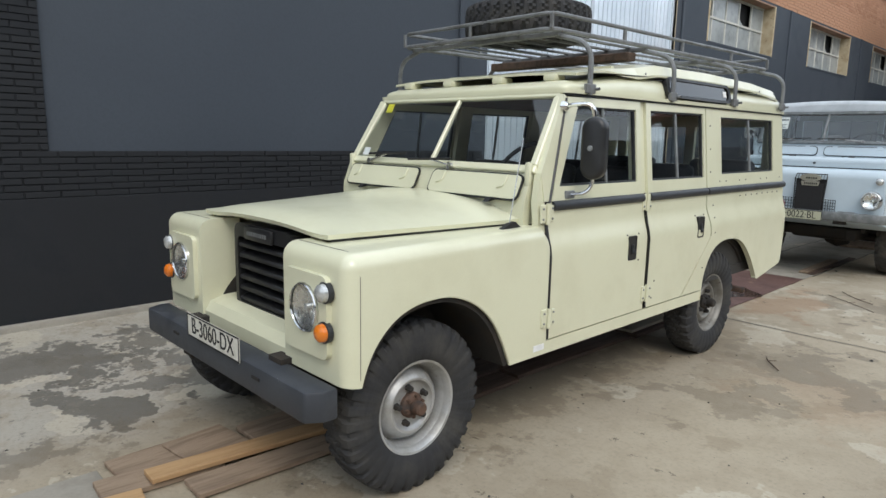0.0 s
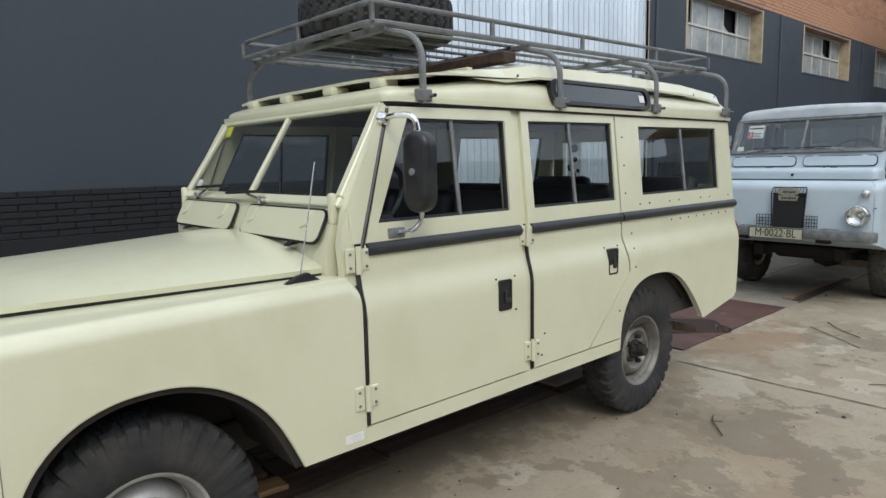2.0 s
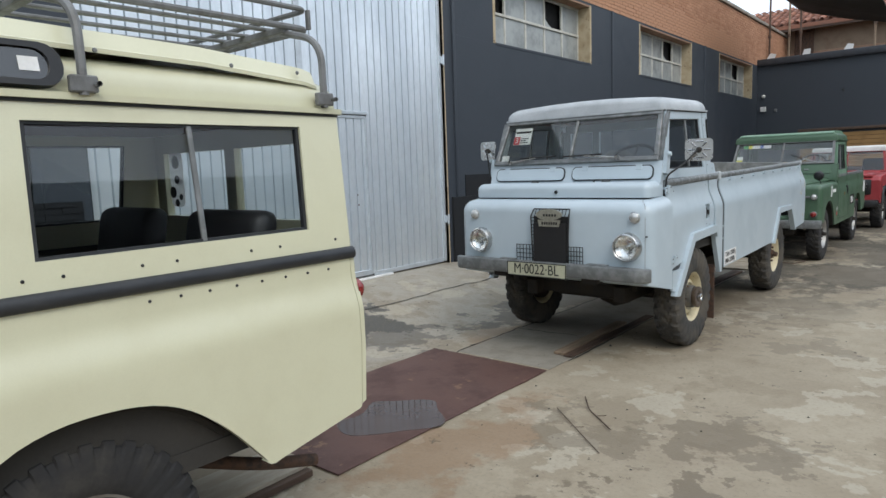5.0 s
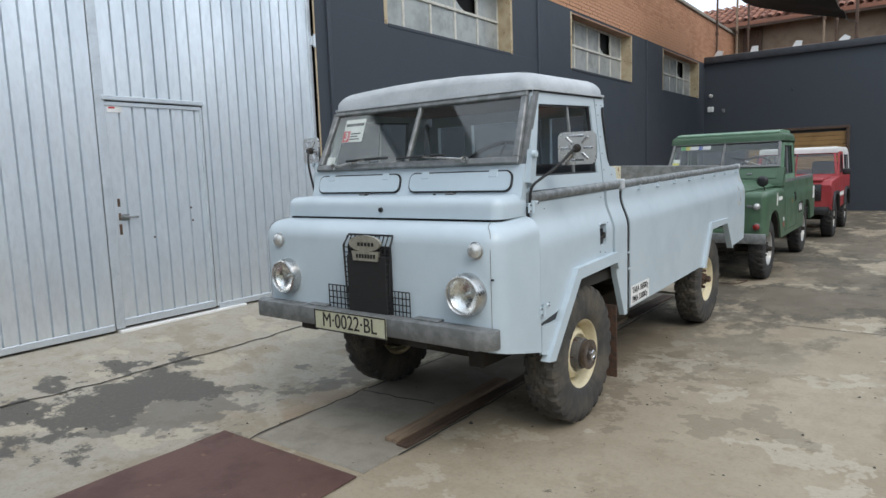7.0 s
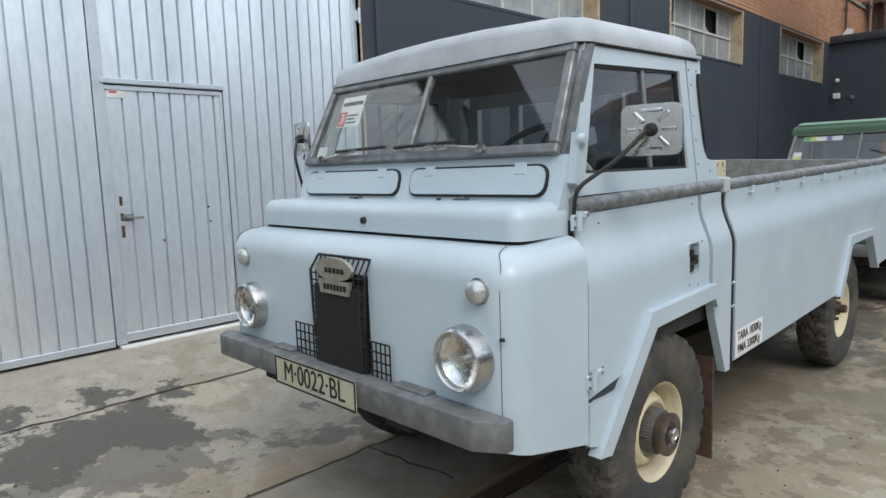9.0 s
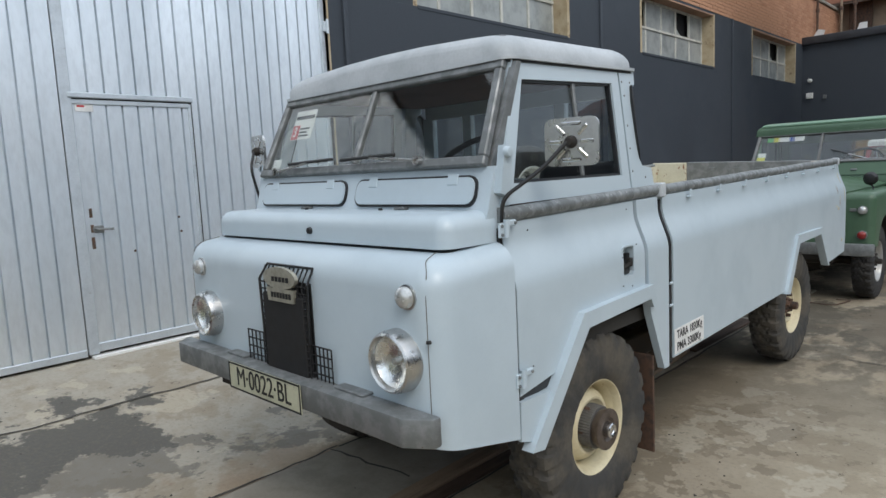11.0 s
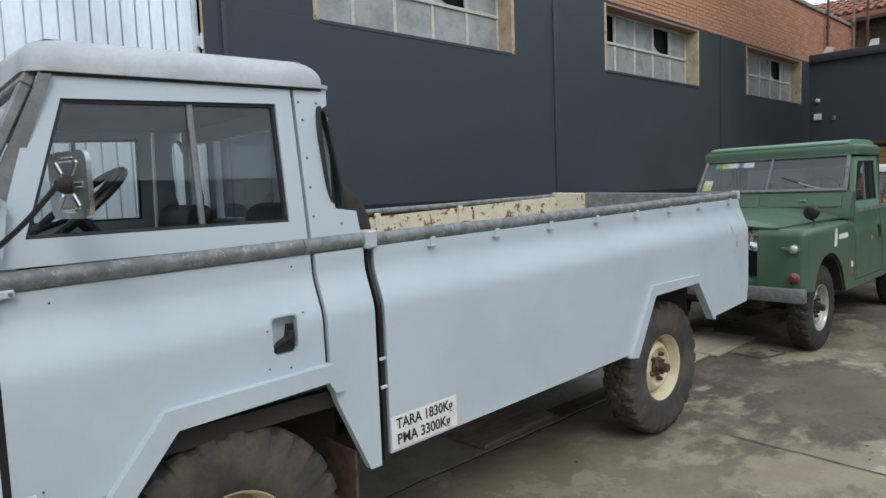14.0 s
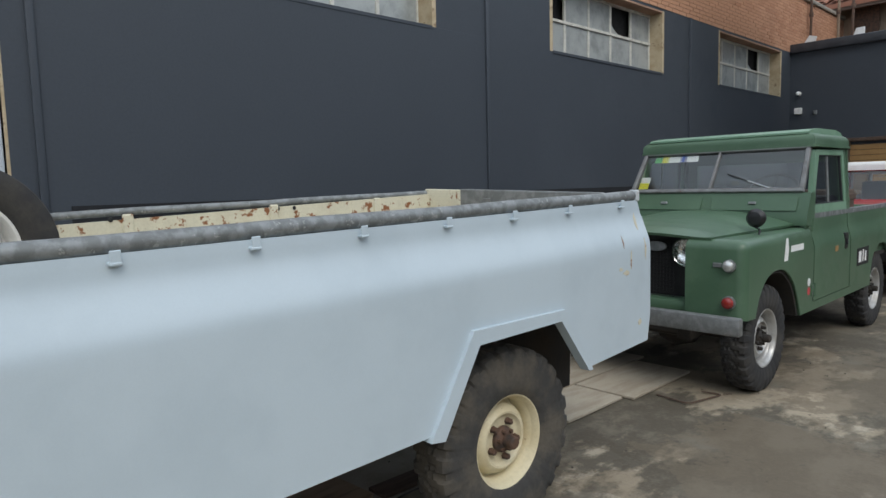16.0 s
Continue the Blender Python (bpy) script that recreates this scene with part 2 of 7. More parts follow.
JOINT = surface("dirt_filled_joint", (0.06, 0.055, 0.048), (0.10, 0.09, 0.075), 0.95, scale=9, relief=0.4)
RENDER_BEIGE = surface("weathered_render", (0.32, 0.24, 0.17), (0.24, 0.17, 0.12), 0.9, scale=2, relief=0.3)
DARKSHEET = surface("black_tarpaulin", (0.02, 0.017, 0.015), (0.03, 0.026, 0.023), 0.8, scale=2, relief=0.2)
OCHRE = surface("ochre_panel", (0.34, 0.20, 0.075), (0.27, 0.155, 0.06), 0.6, scale=3, relief=0.15)



def translucent_sheet(name, colour):
    """Thin white sheet that lets daylight through from behind."""
    m, n, l, p = shader(name)
    tr, mx = n.new("ShaderNodeBsdfTranslucent"), n.new("ShaderNodeMixShader")
    tr.inputs["Color"].default_value = (*colour, 1)
    p.inputs["Base Color"].default_value, p.inputs["Roughness"].default_value = (*colour, 1), 0.6
    l.new(ramp(n, l, noise_at(n, l, 12, 4), 0.3, 0.7, 0.65, 0.8), mx.inputs[0])
    l.new(p.outputs[0], mx.inputs[1])
    l.new(tr.outputs[0], mx.inputs[2])
    l.new(mx.outputs[0], n["Material Output"].inputs["Surface"])
    return m


BRIGHT_PANE = translucent_sheet("white_window_film", (0.85, 0.85, 0.84))


def brick_material():
    m, n, l, p = shader("orange_brick")
    info = n.new("ShaderNodeNewGeometry")
    rnd = info.outputs["Random Per Island"]
    base = blend(n, l, rnd, (0.40, 0.20, 0.115), (0.50, 0.275, 0.165))
    col = blend(n, l, ramp(n, l, noise_at(n, l, 1.1, 5), 0.45, 0.75, 0, 0.6), base, (0.33, 0.16, 0.09))
    l.new(blend(n, l, ramp(n, l, noise_at(n, l, 0.45, 4, 0.6, (1, 1, 2), 5.0), 0.66, 0.78, 0, 0.7), col, (0.10, 0.07, 0.055)), p.inputs["Base Color"])
    p.inputs["Roughness"].default_value = 0.9
    bump(n, l, p, noise_at(n, l, 60, 3), 0.4, 0.004)
    return m


BRICK = brick_material()


def tile_material():
    m, n, l, p = shader("clay_roof_tile")
    rnd = n.new("ShaderNodeNewGeometry").outputs["Random Per Island"]
    col = blend(n, l, rnd, (0.20, 0.085, 0.055), (0.34, 0.15, 0.095))
    l.new(blend(n, l, ramp(n, l, noise_at(n, l, 1.3, 5), 0.5, 0.7, 0, 0.6), col, (0.13, 0.10, 0.085)), p.inputs["Base Color"])
    p.inputs["Roughness"].default_value = 0.9
    return m


TILE = tile_material()

# damp and worn patches of the yard, and shade painted under wagon and truck: x, y, reach along x, reach along y, depth
# of tone
STAINS_AND_SHADE = [
    (-4.7, 2.1, 0.45, 0.25, 0.7), (-3.3, 1.75, 0.4, 0.2, 0.6), (-3.0, 0.7, 0.3, 0.25, 0.5),
    (-1.35, 3.75, 0.40, 0.30, 0.5), (-1.15, 4.85, 0.34, 0.30, 0.6), (-0.72, 4.6, 0.34, 0.28, 0.6), (-1.55, 4.75, 0.22, 0.5, 0.35), (-0.3, 5.1, 0.3, 0.3, 0.5),
    (-0.82, 7.35, 0.36, 0.24, 0.6), (-0.60, 6.65, 0.34, 0.30, 0.75), (-1.45, 6.9, 0.25, 0.35, 0.5), (-1.45, 9.70, 0.16, 0.35, 0.55), (-1.15, 10.6, 0.18, 0.6, 0.5),
    (-0.75, 9.5, 0.22, 0.22, 0.45), (-4.15, 7.8, 0.50, 0.70, 0.95), (-3.5, 8.0, 0.3, 0.40, 0.6), (-4.3, 1.25, 0.5, 0.22, 0.75), (-4.5, 0.95, 0.45, 0.3, 0.7), (-3.5, 1.1, 0.35, 0.22, 0.75), (-3.9, 1.7, 0.5, 0.2, 0.6),
    # (-2.5, 3.0), (-1.9, 10.5) and (-3.3, 10.4) darken the ground as vehicle shade
    (-1.0, 12.9, 0.5, 0.35, 0.5), (-0.6, 13.6, 0.9, 0.55, 0.6), (-0.9, 15.2, 0.9, 0.8, 0.6), (0.6, 18.5, 2.0, 1.8, 0.6), (-2.5, 3.0, 0.7, 1.8, 0.5), (-1.9, 10.5, 0.35, 1.4, 0.5), (-3.3, 10.4, 0.4, 1.8, 0.7), (-3.9, 0.2, 0.6, 0.3, 0.6), (-4.6, 1.65, 0.35, 0.16, 0.7),
]

RUST_STAINS = [(-1.85, 6.6, 0.35, 0.75, 0.45), (-2.9, 8.6, 0.3, 0.5, 0.3), (-0.9, 4.3, 0.8, 0.4, 0.22)]


def concrete_material():
    m, n, l, p = shader("worn_concrete")
    geo = n.new("ShaderNodeNewGeometry")
    sep = n.new("ShaderNodeSeparateXYZ")
    l.new(geo.outputs["Position"], sep.inputs[0])
    warp_x = maths(n, l, "ADD", sep.outputs[0], ramp(n, l, noise_at(n, l, 2.2, 5, 0.65, shift=2.0), 0.2, 0.8, -0.45, 0.45))
    warp_y = maths(n, l, "ADD", sep.outputs[1], ramp(n, l, noise_at(n, l, 2.2, 5, 0.65, shift=9.0), 0.2, 0.8, -0.45, 0.45))
    ragged = ramp(n, l, noise_at(n, l, 7.0, 8, 0.72, shift=33.0), 0.25, 0.75, -0.55, 0.55)
    by_wall = ramp(n, l, sep.outputs[0], -3.4, -2.7, 1.0, 0.0)
    total = None
    for x, y, rx, ry, deep in STAINS_AND_SHADE:
        dx = maths(n, l, "DIVIDE", maths(n, l, "SUBTRACT", warp_x, x), rx)
        dy = maths(n, l, "DIVIDE", maths(n, l, "SUBTRACT", warp_y, y), ry)
        d2 = maths(n, l, "ADD", maths(n, l, "MULTIPLY", dx, dx), maths(n, l, "MULTIPLY", dy, dy))
        spot = ramp(n, l, maths(n, l, "ADD", d2, ragged), 0.72, 1.08, min(0.95, deep), 0.0)
        total = spot if total is None else maths(n, l, "MAXIMUM", total, spot)
    spread = None
    for x, y, rx, ry, deep in RUST_STAINS:
        dx = maths(n, l, "DIVIDE", maths(n, l, "SUBTRACT", warp_x, x), rx)
        dy = maths(n, l, "DIVIDE", maths(n, l, "SUBTRACT", warp_y, y), ry)
        spot = ramp(n, l, maths(n, l, "ADD", maths(n, l, "MULTIPLY", dx, dx), maths(n, l, "MULTIPLY", dy, dy)), 0.2, 1.3, deep, 0.0)
        spread = spot if spread is None else maths(n, l, "MAXIMUM", spread, spot)
    broad = ramp(n, l, noise_at(n, l, 0.55, 6, 0.62), 0.35, 0.7)
    blot = ramp(n, l, noise_at(n, l, 1.7, 8, 0.68, shift=4.0), 0.53, 0.585)
    fine = noise_at(n, l, 42, 4, 0.65)
    far = ramp(n, l, sep.outputs[1], 9.5, 13.0, 0.0, 0.85)
    wet = maths(n, l, "MULTIPLY", far, ramp(n, l, noise_at(n, l, 1.2, 7, 0.65, (1, 0.6, 1), 31.0), 0.42, 0.485))
    col = blend(n, l, broad, (0.355, 0.303, 0.222), (0.275, 0.228, 0.163))
    col = blend(n, l, maths(n, l, "MULTIPLY", by_wall, 0.75), col, (0.345, 0.325, 0.280))
    col = blend(n, l, ramp(n, l, noise_at(n, l, 5.0, 6, 0.7, shift=40.0), 0.42, 0.66, 0, 0.4), col, (0.25, 0.205, 0.14))
    col = blend(n, l, maths(n, l, "MULTIPLY", blot, 0.5), col, (0.235, 0.19, 0.13))
    col = blend(n, l, ramp(n, l, noise_at(n, l, 1.9, 5, 0.62, shift=14.0), 0.575, 0.59, 0, 0.6), col, (0.43, 0.385, 0.30))
    col = blend(n, l, spread, col, (0.23, 0.115, 0.05))
    damp = blend(n, l, ramp(n, l, noise_at(n, l, 3.4, 8, 0.7, (1, 0.7, 1), 61.0), 0.44, 0.62), (0.050, 0.043, 0.031), (0.135, 0.120, 0.092))
    col = blend(n, l, wet, col, damp)
    col = blend(n, l, total, col, blend(n, l, by_wall, (0.135, 0.105, 0.068), (0.072, 0.067, 0.057)))
    col = blend(n, l, ramp(n, l, noise_at(n, l, 9, 6, 0.75, shift=21.0), 0.63, 0.68, 0, 0.8), col, (0.085, 0.07, 0.05))
    col = blend(n, l, ramp(n, l, noise_at(n, l, 30, 5, 0.75, shift=51.0), 0.64, 0.70, 0, 0.6), col, (0.09, 0.075, 0.055))
    col = blend(n, l, ramp(n, l, fine, 0.45, 0.8, 0, 0.4), col, (0.17, 0.14, 0.10))
    l.new(col, p.inputs["Base Color"])
    l.new(ramp(n, l, total, 0.0, 0.9, 0.88, 0.62), p.inputs["Roughness"])
    bump(n, l, p, maths(n, l, "ADD", fine, maths(n, l, "MULTIPLY", blot, 0.4)), 0.35, 0.006)
    return m


CONCRETE = concrete_material()


# ---- mesh tools ----
def place(axis, u, v, w):
    return {"x": (w, u, v), "y": (u, w, v), "z": (u, v, w)}[axis]


def prism(poly, axis, a, b):
    bm = bmesh.new()
    lo = [bm.verts.new(place(axis, u, v, a)) for u, v in poly]
    hi = [bm.verts.new(place(axis, u, v, b)) for u, v in poly]
    k = len(poly)
    bm.faces.new(lo)
    bm.faces.new(list(reversed(hi)))
    for i in range(k):
        bm.faces.new((lo[i], hi[i], hi[(i + 1) % k], lo[(i + 1) % k]))
    bmesh.ops.recalc_face_normals(bm, faces=bm.faces)
    return bm


def ring(outer, inner, axis, a, b):
    """A flat frame between two outlines of as many corners, from a to b along the axis."""
    bm = bmesh.new()
    k = len(outer)
    loops = [[bm.verts.new(place(axis, u, v, w)) for u, v in line] for line, w in ((outer, a), (inner, a), (outer, b), (inner, b))]
    for i in range(k):
        j = (i + 1) % k
        for p, q in ((0, 1), (1, 3), (3, 2), (2, 0)):
            bm.faces.new((loops[p][i], loops[p][j], loops[q][j], loops[q][i]))
    bmesh.ops.recalc_face_normals(bm, faces=bm.faces)
    return bm


def box(x0, x1, y0, y1, z0, z1, bev=0.0, seg=2):
    bm = prism([(x0, y0), (x1, y0), (x1, y1), (x0, y1)], "z", z0, z1)
    if bev:
        bmesh.ops.bevel(bm, geom=list(bm.edges), offset=bev, segments=seg, profile=0.5, affect="EDGES")
    return bm


def round_edges(bm, test, off, seg=4):
    edges = [e for e in bm.edges if test(*(e.verts[0].co + e.verts[1].co) * 0.5) and len(e.link_faces) == 2 and e.calc_face_angle(0) > 0.5]
    bmesh.ops.bevel(bm, geom=edges, offset=off, segments=seg, profile=0.5, affect="EDGES", clamp_overlap=True)
    return bm


def rounded(u0, u1, v0, v1, r, seg=4):
    """A rectangle with round corners, as an outline."""
    out = []
    for cu, cv, a0 in ((u1 - r, v1 - r, 0), (u0 + r, v1 - r, 90), (u0 + r, v0 + r, 180), (u1 - r, v0 + r, 270)):
        for i in range(seg + 1):
            a = radians(a0 + 90 * i / seg)
            out.append((cu + r * math.cos(a), cv + r * math.sin(a)))
    return out


def slices(bm, levels, axis=2):
    bmesh.ops.triangulate(bm, faces=list(bm.faces), ngon_method="EAR_CLIP")
    no = [0, 0, 0]
    no[axis] = 1
    for v in levels:
        co = [0, 0, 0]
        co[axis] = v
        bmesh.ops.bisect_plane(bm, geom=[*bm.verts, *bm.edges, *bm.faces], plane_co=co, plane_no=no, dist=1e-5)
    return bm


def bend(bm, f):
    for v in bm.verts:
        v.co = f(*v.co)
    return bm


def moved(bm, m):
    bmesh.ops.transform(bm, matrix=m, verts=bm.verts)
    return bm


def merge(*bms):
    out = bms[0]
    for b in bms[1:]:
        me = bpy.data.meshes.new("tmp")
        b.to_mesh(me)
        b.free()
        out.from_mesh(me)
        bpy.data.meshes.remove(me)
    return out


def thicken(bm, t):
    """Gives an open sheet its thickness, away from its normals."""
    bm.normal_update()
    faces, rims = list(bm.faces), [e for e in bm.edges if len(e.link_faces) == 1]
    low = {v: bm.verts.new(v.co - v.normal * t) for v in list(bm.verts)}
    for f in faces:
        bm.faces.new([low[v] for v in reversed(f.verts)])
    for e in rims:
        a, b = e.verts
        bm.faces.new((a, b, low[b], low[a]))
    bmesh.ops.recalc_face_normals(bm, faces=bm.faces)
    return bm


def flipped(bm):
    """The mirror image across the plane x = 0."""
    for v in bm.verts:
        v.co.x = -v.co.x
    bmesh.ops.reverse_faces(bm, faces=bm.faces)
    return bm


def tube(points, r, seg=8, closed=False):
    bm = bmesh.new()
    pts = [Vector(p) for p in points]
    k = len(pts)
    rings, side = [], None
    for i, p in enumerate(pts):
        a = pts[i - 1] if i or closed else p
        b = pts[(i + 1) % k] if i < k - 1 or closed else p
        d = (b - a).normalized()
        side = d.orthogonal().normalized() if side is None else (side - d * side.dot(d)).normalized()
        up = d.cross(side)
        rings.append([bm.verts.new(p + r * (math.cos(t) * side + math.sin(t) * up)) for t in (math.tau * j / seg for j in range(seg))])
    for i in range(k if closed else k - 1):
        a, b = rings[i], rings[(i + 1) % k]
        for j in range(seg):
            bm.faces.new((a[j], a[(j + 1) % seg], b[(j + 1) % seg], b[j]))
    if not closed:
        bm.faces.new(list(reversed(rings[0])))
        bm.faces.new(rings[-1])
    bmesh.ops.recalc_face_normals(bm, faces=bm.faces)
    return bm


def arc(points, r, seg=5):
    """The line with its corners rounded off."""
    pts = [Vector(p) for p in points]
    out = [pts[0]]
    for a, b, c in zip(pts, pts[1:], pts[2:]):
        d0, d1 = (a - b).normalized(), (c - b).normalized()
        k = min(r, (a - b).length * 0.49, (c - b).length * 0.49)
        for i in range(seg + 1):
            t = i / seg
            out.append((b + d0 * k) * (1 - t) ** 2 + b * 2 * t * (1 - t) + (b + d1 * k) * t ** 2)
    return out + [pts[-1]]


def lathe(profile, seg=40, centre=(0, 0, 0), axis="x", close=False):
    """Profile rows of (along, radius) turned round an axis."""
    bm = bmesh.new()
    rings = []
    for along, r in profile:
        if r < 1e-5:
            rings.append([bm.verts.new((along, 0, 0))])
        else:
            rings.append([bm.verts.new((along, r * math.cos(t), r * math.sin(t))) for t in (math.tau * j / seg for j in range(seg))])
    pairs = list(zip(rings, rings[1:])) + ([(rings[-1], rings[0])] if close else [])
    for a, b in pairs:
        for j in range(seg):
            i = (j + 1) % seg
            q = [a[j % len(a)], a[i % len(a)], b[i % len(b)], b[j % len(b)]]
            q = list(dict.fromkeys(q))
            if len(q) > 2:
                bm.faces.new(q)
    bmesh.ops.recalc_face_normals(bm, faces=bm.faces)
    turn = {"x": Matrix(), "y": Matrix.Rotation(radians(90), 4, "Z"), "z": Matrix.Rotation(radians(-90), 4, "Y")}[axis]
    return moved(bm, Matrix.Translation(centre) @ turn)


def part(name, bm, material, parent=None, label="", sharp=32):
    me = bpy.data.meshes.new(name)
    bm.to_mesh(me)
    bm.free()
    me.shade_smooth()
    me.set_sharp_from_angle(angle=radians(sharp))
    me.materials.append(material)
    ob = new(name, me)
    if parent:
        ob.parent = parent
    if label:
        ob["label"] = label
    return ob


def thing(name, m, label, category, group="", kind=""):
    ob = new(name)
    ob.empty_display_size = 0.2
    ob.matrix_world = m
    return tagged(ob, label, category, group, kind)


def lettering(name, words, size, m, material, parent, thick=0.001, stretch=1.0, bold=0.0):
    cu = bpy.data.curves.new(name, "FONT")
    cu.body, cu.size, cu.extrude, cu.align_x, cu.align_y = words, size, thick, "CENTER", "CENTER"
    cu.offset = bold
    tmp = new("tmp", cu)
    me = bpy.data.meshes.new_from_object(tmp.evaluated_get(bpy.context.evaluated_depsgraph_get()))
    bpy.data.objects.remove(tmp)
    bpy.data.curves.remove(cu)
    bm = bmesh.new()
    bm.from_mesh(me)
    bpy.data.meshes.remove(me)
    return part(name, moved(bm, m @ Matrix.Diagonal((stretch, 1, 1, 1))), material, parent)


def soft(t):
    t = max(0.0, min(1.0, t))
    return t * t * (3 - 2 * t)


# ---- the yard ----
WALL_X, END_Y = -5.42, 26.6


def ground_z(x, y):
    rise = soft((-3.3 - x) / 2.0) * soft((y - 4.2) / 2.6) * 0.19
    return rise


def make_ground():
    def steps(a, b, near_a, near_b, fine):
        out = [a]
        for v in np.arange(near_a, near_b + 1e-6, fine):
            out.append(float(v))
        return out + [b]
    xs = [-400, -120, -40, -16, -8] + steps(-6.2, 6.5, -5.9, 6.0, 0.14)[1:] + [10, 16, 40, 120, 400]
    ys = [-400, -120, -40, -16, -8] + steps(-5, 31, -4.5, 30, 0.16)[1:] + [40, 120, 400]
    rows = [[(x, y, ground_z(x, y) + 0.004 * noise.noise((x * 0.9, y * 0.9, 0))) for x in xs] for y in ys]
    verts = [v for r in rows for v in r]
    w = len(xs)
    faces = [(j * w + i, j * w + i + 1, (j + 1) * w + i + 1, (j + 1) * w + i) for j in range(len(ys) - 1) for i in range(w - 1)]
    me = bpy.data.meshes.new("ground")
    me.from_pydata(verts, [], faces)
    me.shade_smooth()
    me.materials.append(CONCRETE)
    return tagged(new("ground", me), "worn stained concrete yard with damp patches and shade painted under vehicles", "ground", kind="structure")


ground = make_ground()


def crack(name, points, width, jitter):
    """A dirt-filled joint that wanders along the given line, lying in the yard."""
    bm = bmesh.new()
    last = None
    for (x0, y0), (x1, y1) in zip(points, points[1:]):
        k = max(2, int(math.hypot(x1 - x0, y1 - y0) / 0.07))
        nx, ny = -(y1 - y0), x1 - x0
        s = math.hypot(nx, ny)
        for i in range(k + 1):
            t = i / k
            off = jitter * noise.noise((x0 + t * 7 + x1, y0 * 3 + t * k * 0.25, 1.7))
            wd = width * (0.55 + 0.7 * abs(noise.noise((t * k * 0.7, x0, y1))))
            cx, cy = x0 + (x1 - x0) * t + nx / s * off, y0 + (y1 - y0) * t + ny / s * off
            a = bm.verts.new((cx + nx / s * wd, cy + ny / s * wd, ground_z(cx, cy) + 0.0055))
            b = bm.verts.new((cx - nx / s * wd, cy - ny / s * wd, ground_z(cx, cy) + 0.0055))
            if last and i:
                bm.faces.new((last[0], a, b, last[1]))
            last = (a, b)
    return tagged(part(name, bm, JOINT), "dark dirt-filled joint between concrete slabs", "joint", kind="structure")


crack("slab_joint", [(-2.02, 5.62), (7.0, 5.58)], 0.008, 0.02)
crack("slab_joint", [(-1.2, 12.1), (7.0, 12.0)], 0.008, 0.02)
crack("slab_joint", [(-2.98, 7.9), (-2.98, 8.9), (-2.96, 13.2)], 0.012, 0.03)
crack("slab_joint", [(-4.5, 6.2), (-4.43, 8.0), (-4.43, 9.6), (-4.4, 13.0)], 0.013, 0.05)
crack("slab_joint", [(-2.98, 8.85), (-2.4, 8.9)], 0.01, 0.03)
crack("slab_joint", [(-2.1, 8.2), (-2.1, 13.0)], 0.011, 0.02)


def wall_with_holes(x0, x1, y0, y1, z0, z1, holes):
    """A wall along y with rectangular openings (ya, yb, za, zb) that go through it."""
    ys = sorted({y0, y1, *(h[0] for h in holes), *(h[1] for h in holes)})
    zs = sorted({z0, z1, *(h[2] for h in holes), *(h[3] for h in holes)})
    bm = bmesh.new()
    solid = {}
    for i in range(len(ys) - 1):
        for k in range(len(zs) - 1):
            cy, cz = (ys[i] + ys[i + 1]) / 2, (zs[k] + zs[k + 1]) / 2
            solid[i, k] = not any(a < cy < b and c < cz < d for a, b, c, d in holes)

    def quad(*co):
        bm.faces.new([bm.verts.new(c) for c in co])
    for (i, k), full in solid.items():
        if not full:
            continue
        a, b, c, d = ys[i], ys[i + 1], zs[k], zs[k + 1]
        quad((x1, a, c), (x1, b, c), (x1, b, d), (x1, a, d))
        quad((x0, a, c), (x0, a, d), (x0, b, d), (x0, b, c))
        for (di, dk), co in (((-1, 0), ((x0, a, c), (x1, a, c), (x1, a, d), (x0, a, d))), ((1, 0), ((x0, b, c), (x0, b, d), (x1, b, d), (x1, b, c))),
                             ((0, -1), ((x0, a, c), (x0, b, c), (x1, b, c), (x1, a, c))), ((0, 1), ((x0, a, d), (x1, a, d), (x1, b, d), (x0, b, d)))):
            if not solid.get((i + di, k + dk), False):
                quad(*co)
    bmesh.ops.remove_doubles(bm, verts=bm.verts, dist=1e-5)
    bmesh.ops.recalc_face_normals(bm, faces=bm.faces)
    return bm


WINDOWS = [(12.10, 15.14), (17.40, 20.50), (22.75, 25.95)]
WIN_Z = (3.32, 4.36)
GATE = (6.20, 10.86, 0.19, 4.60)
holes = [(a, b, *WIN_Z) for a, b in WINDOWS] + [(GATE[0], GATE[1], -0.3, GATE[3])]
wall_west = tagged(part("wall_west", wall_with_holes(WALL_X - 0.35, WALL_X, -14, END_Y, -0.3, 4.40, [h for h in holes if h[3] < 4.4] + [(GATE[0], GATE[1], -0.3, 4.40)]), WALLPAINT),
                   "smooth slate-blue painted workshop wall", "wall", kind="structure")
band = merge(box(WALL_X - 0.01, WALL_X + 0.035, -14, 6.12, -0.3, 0.98, 0.004, 1), box(WALL_X - 0.01, WALL_X + 0.035, 10.95, END_Y - 0.02, -0.3, 1.10, 0.004, 1))
tagged(part("wall_plinth", band, WALLDARK), "dark painted smooth wall base", "wall base", kind="structure")
tagged(part("wall_foot", box(WALL_X + 0.03, WALL_X + 0.10, -14, 5.9, -0.2, 0.05, 0.015, 2), SLABPALE), "concrete foot strip along the wall", "kerb", kind="structure")


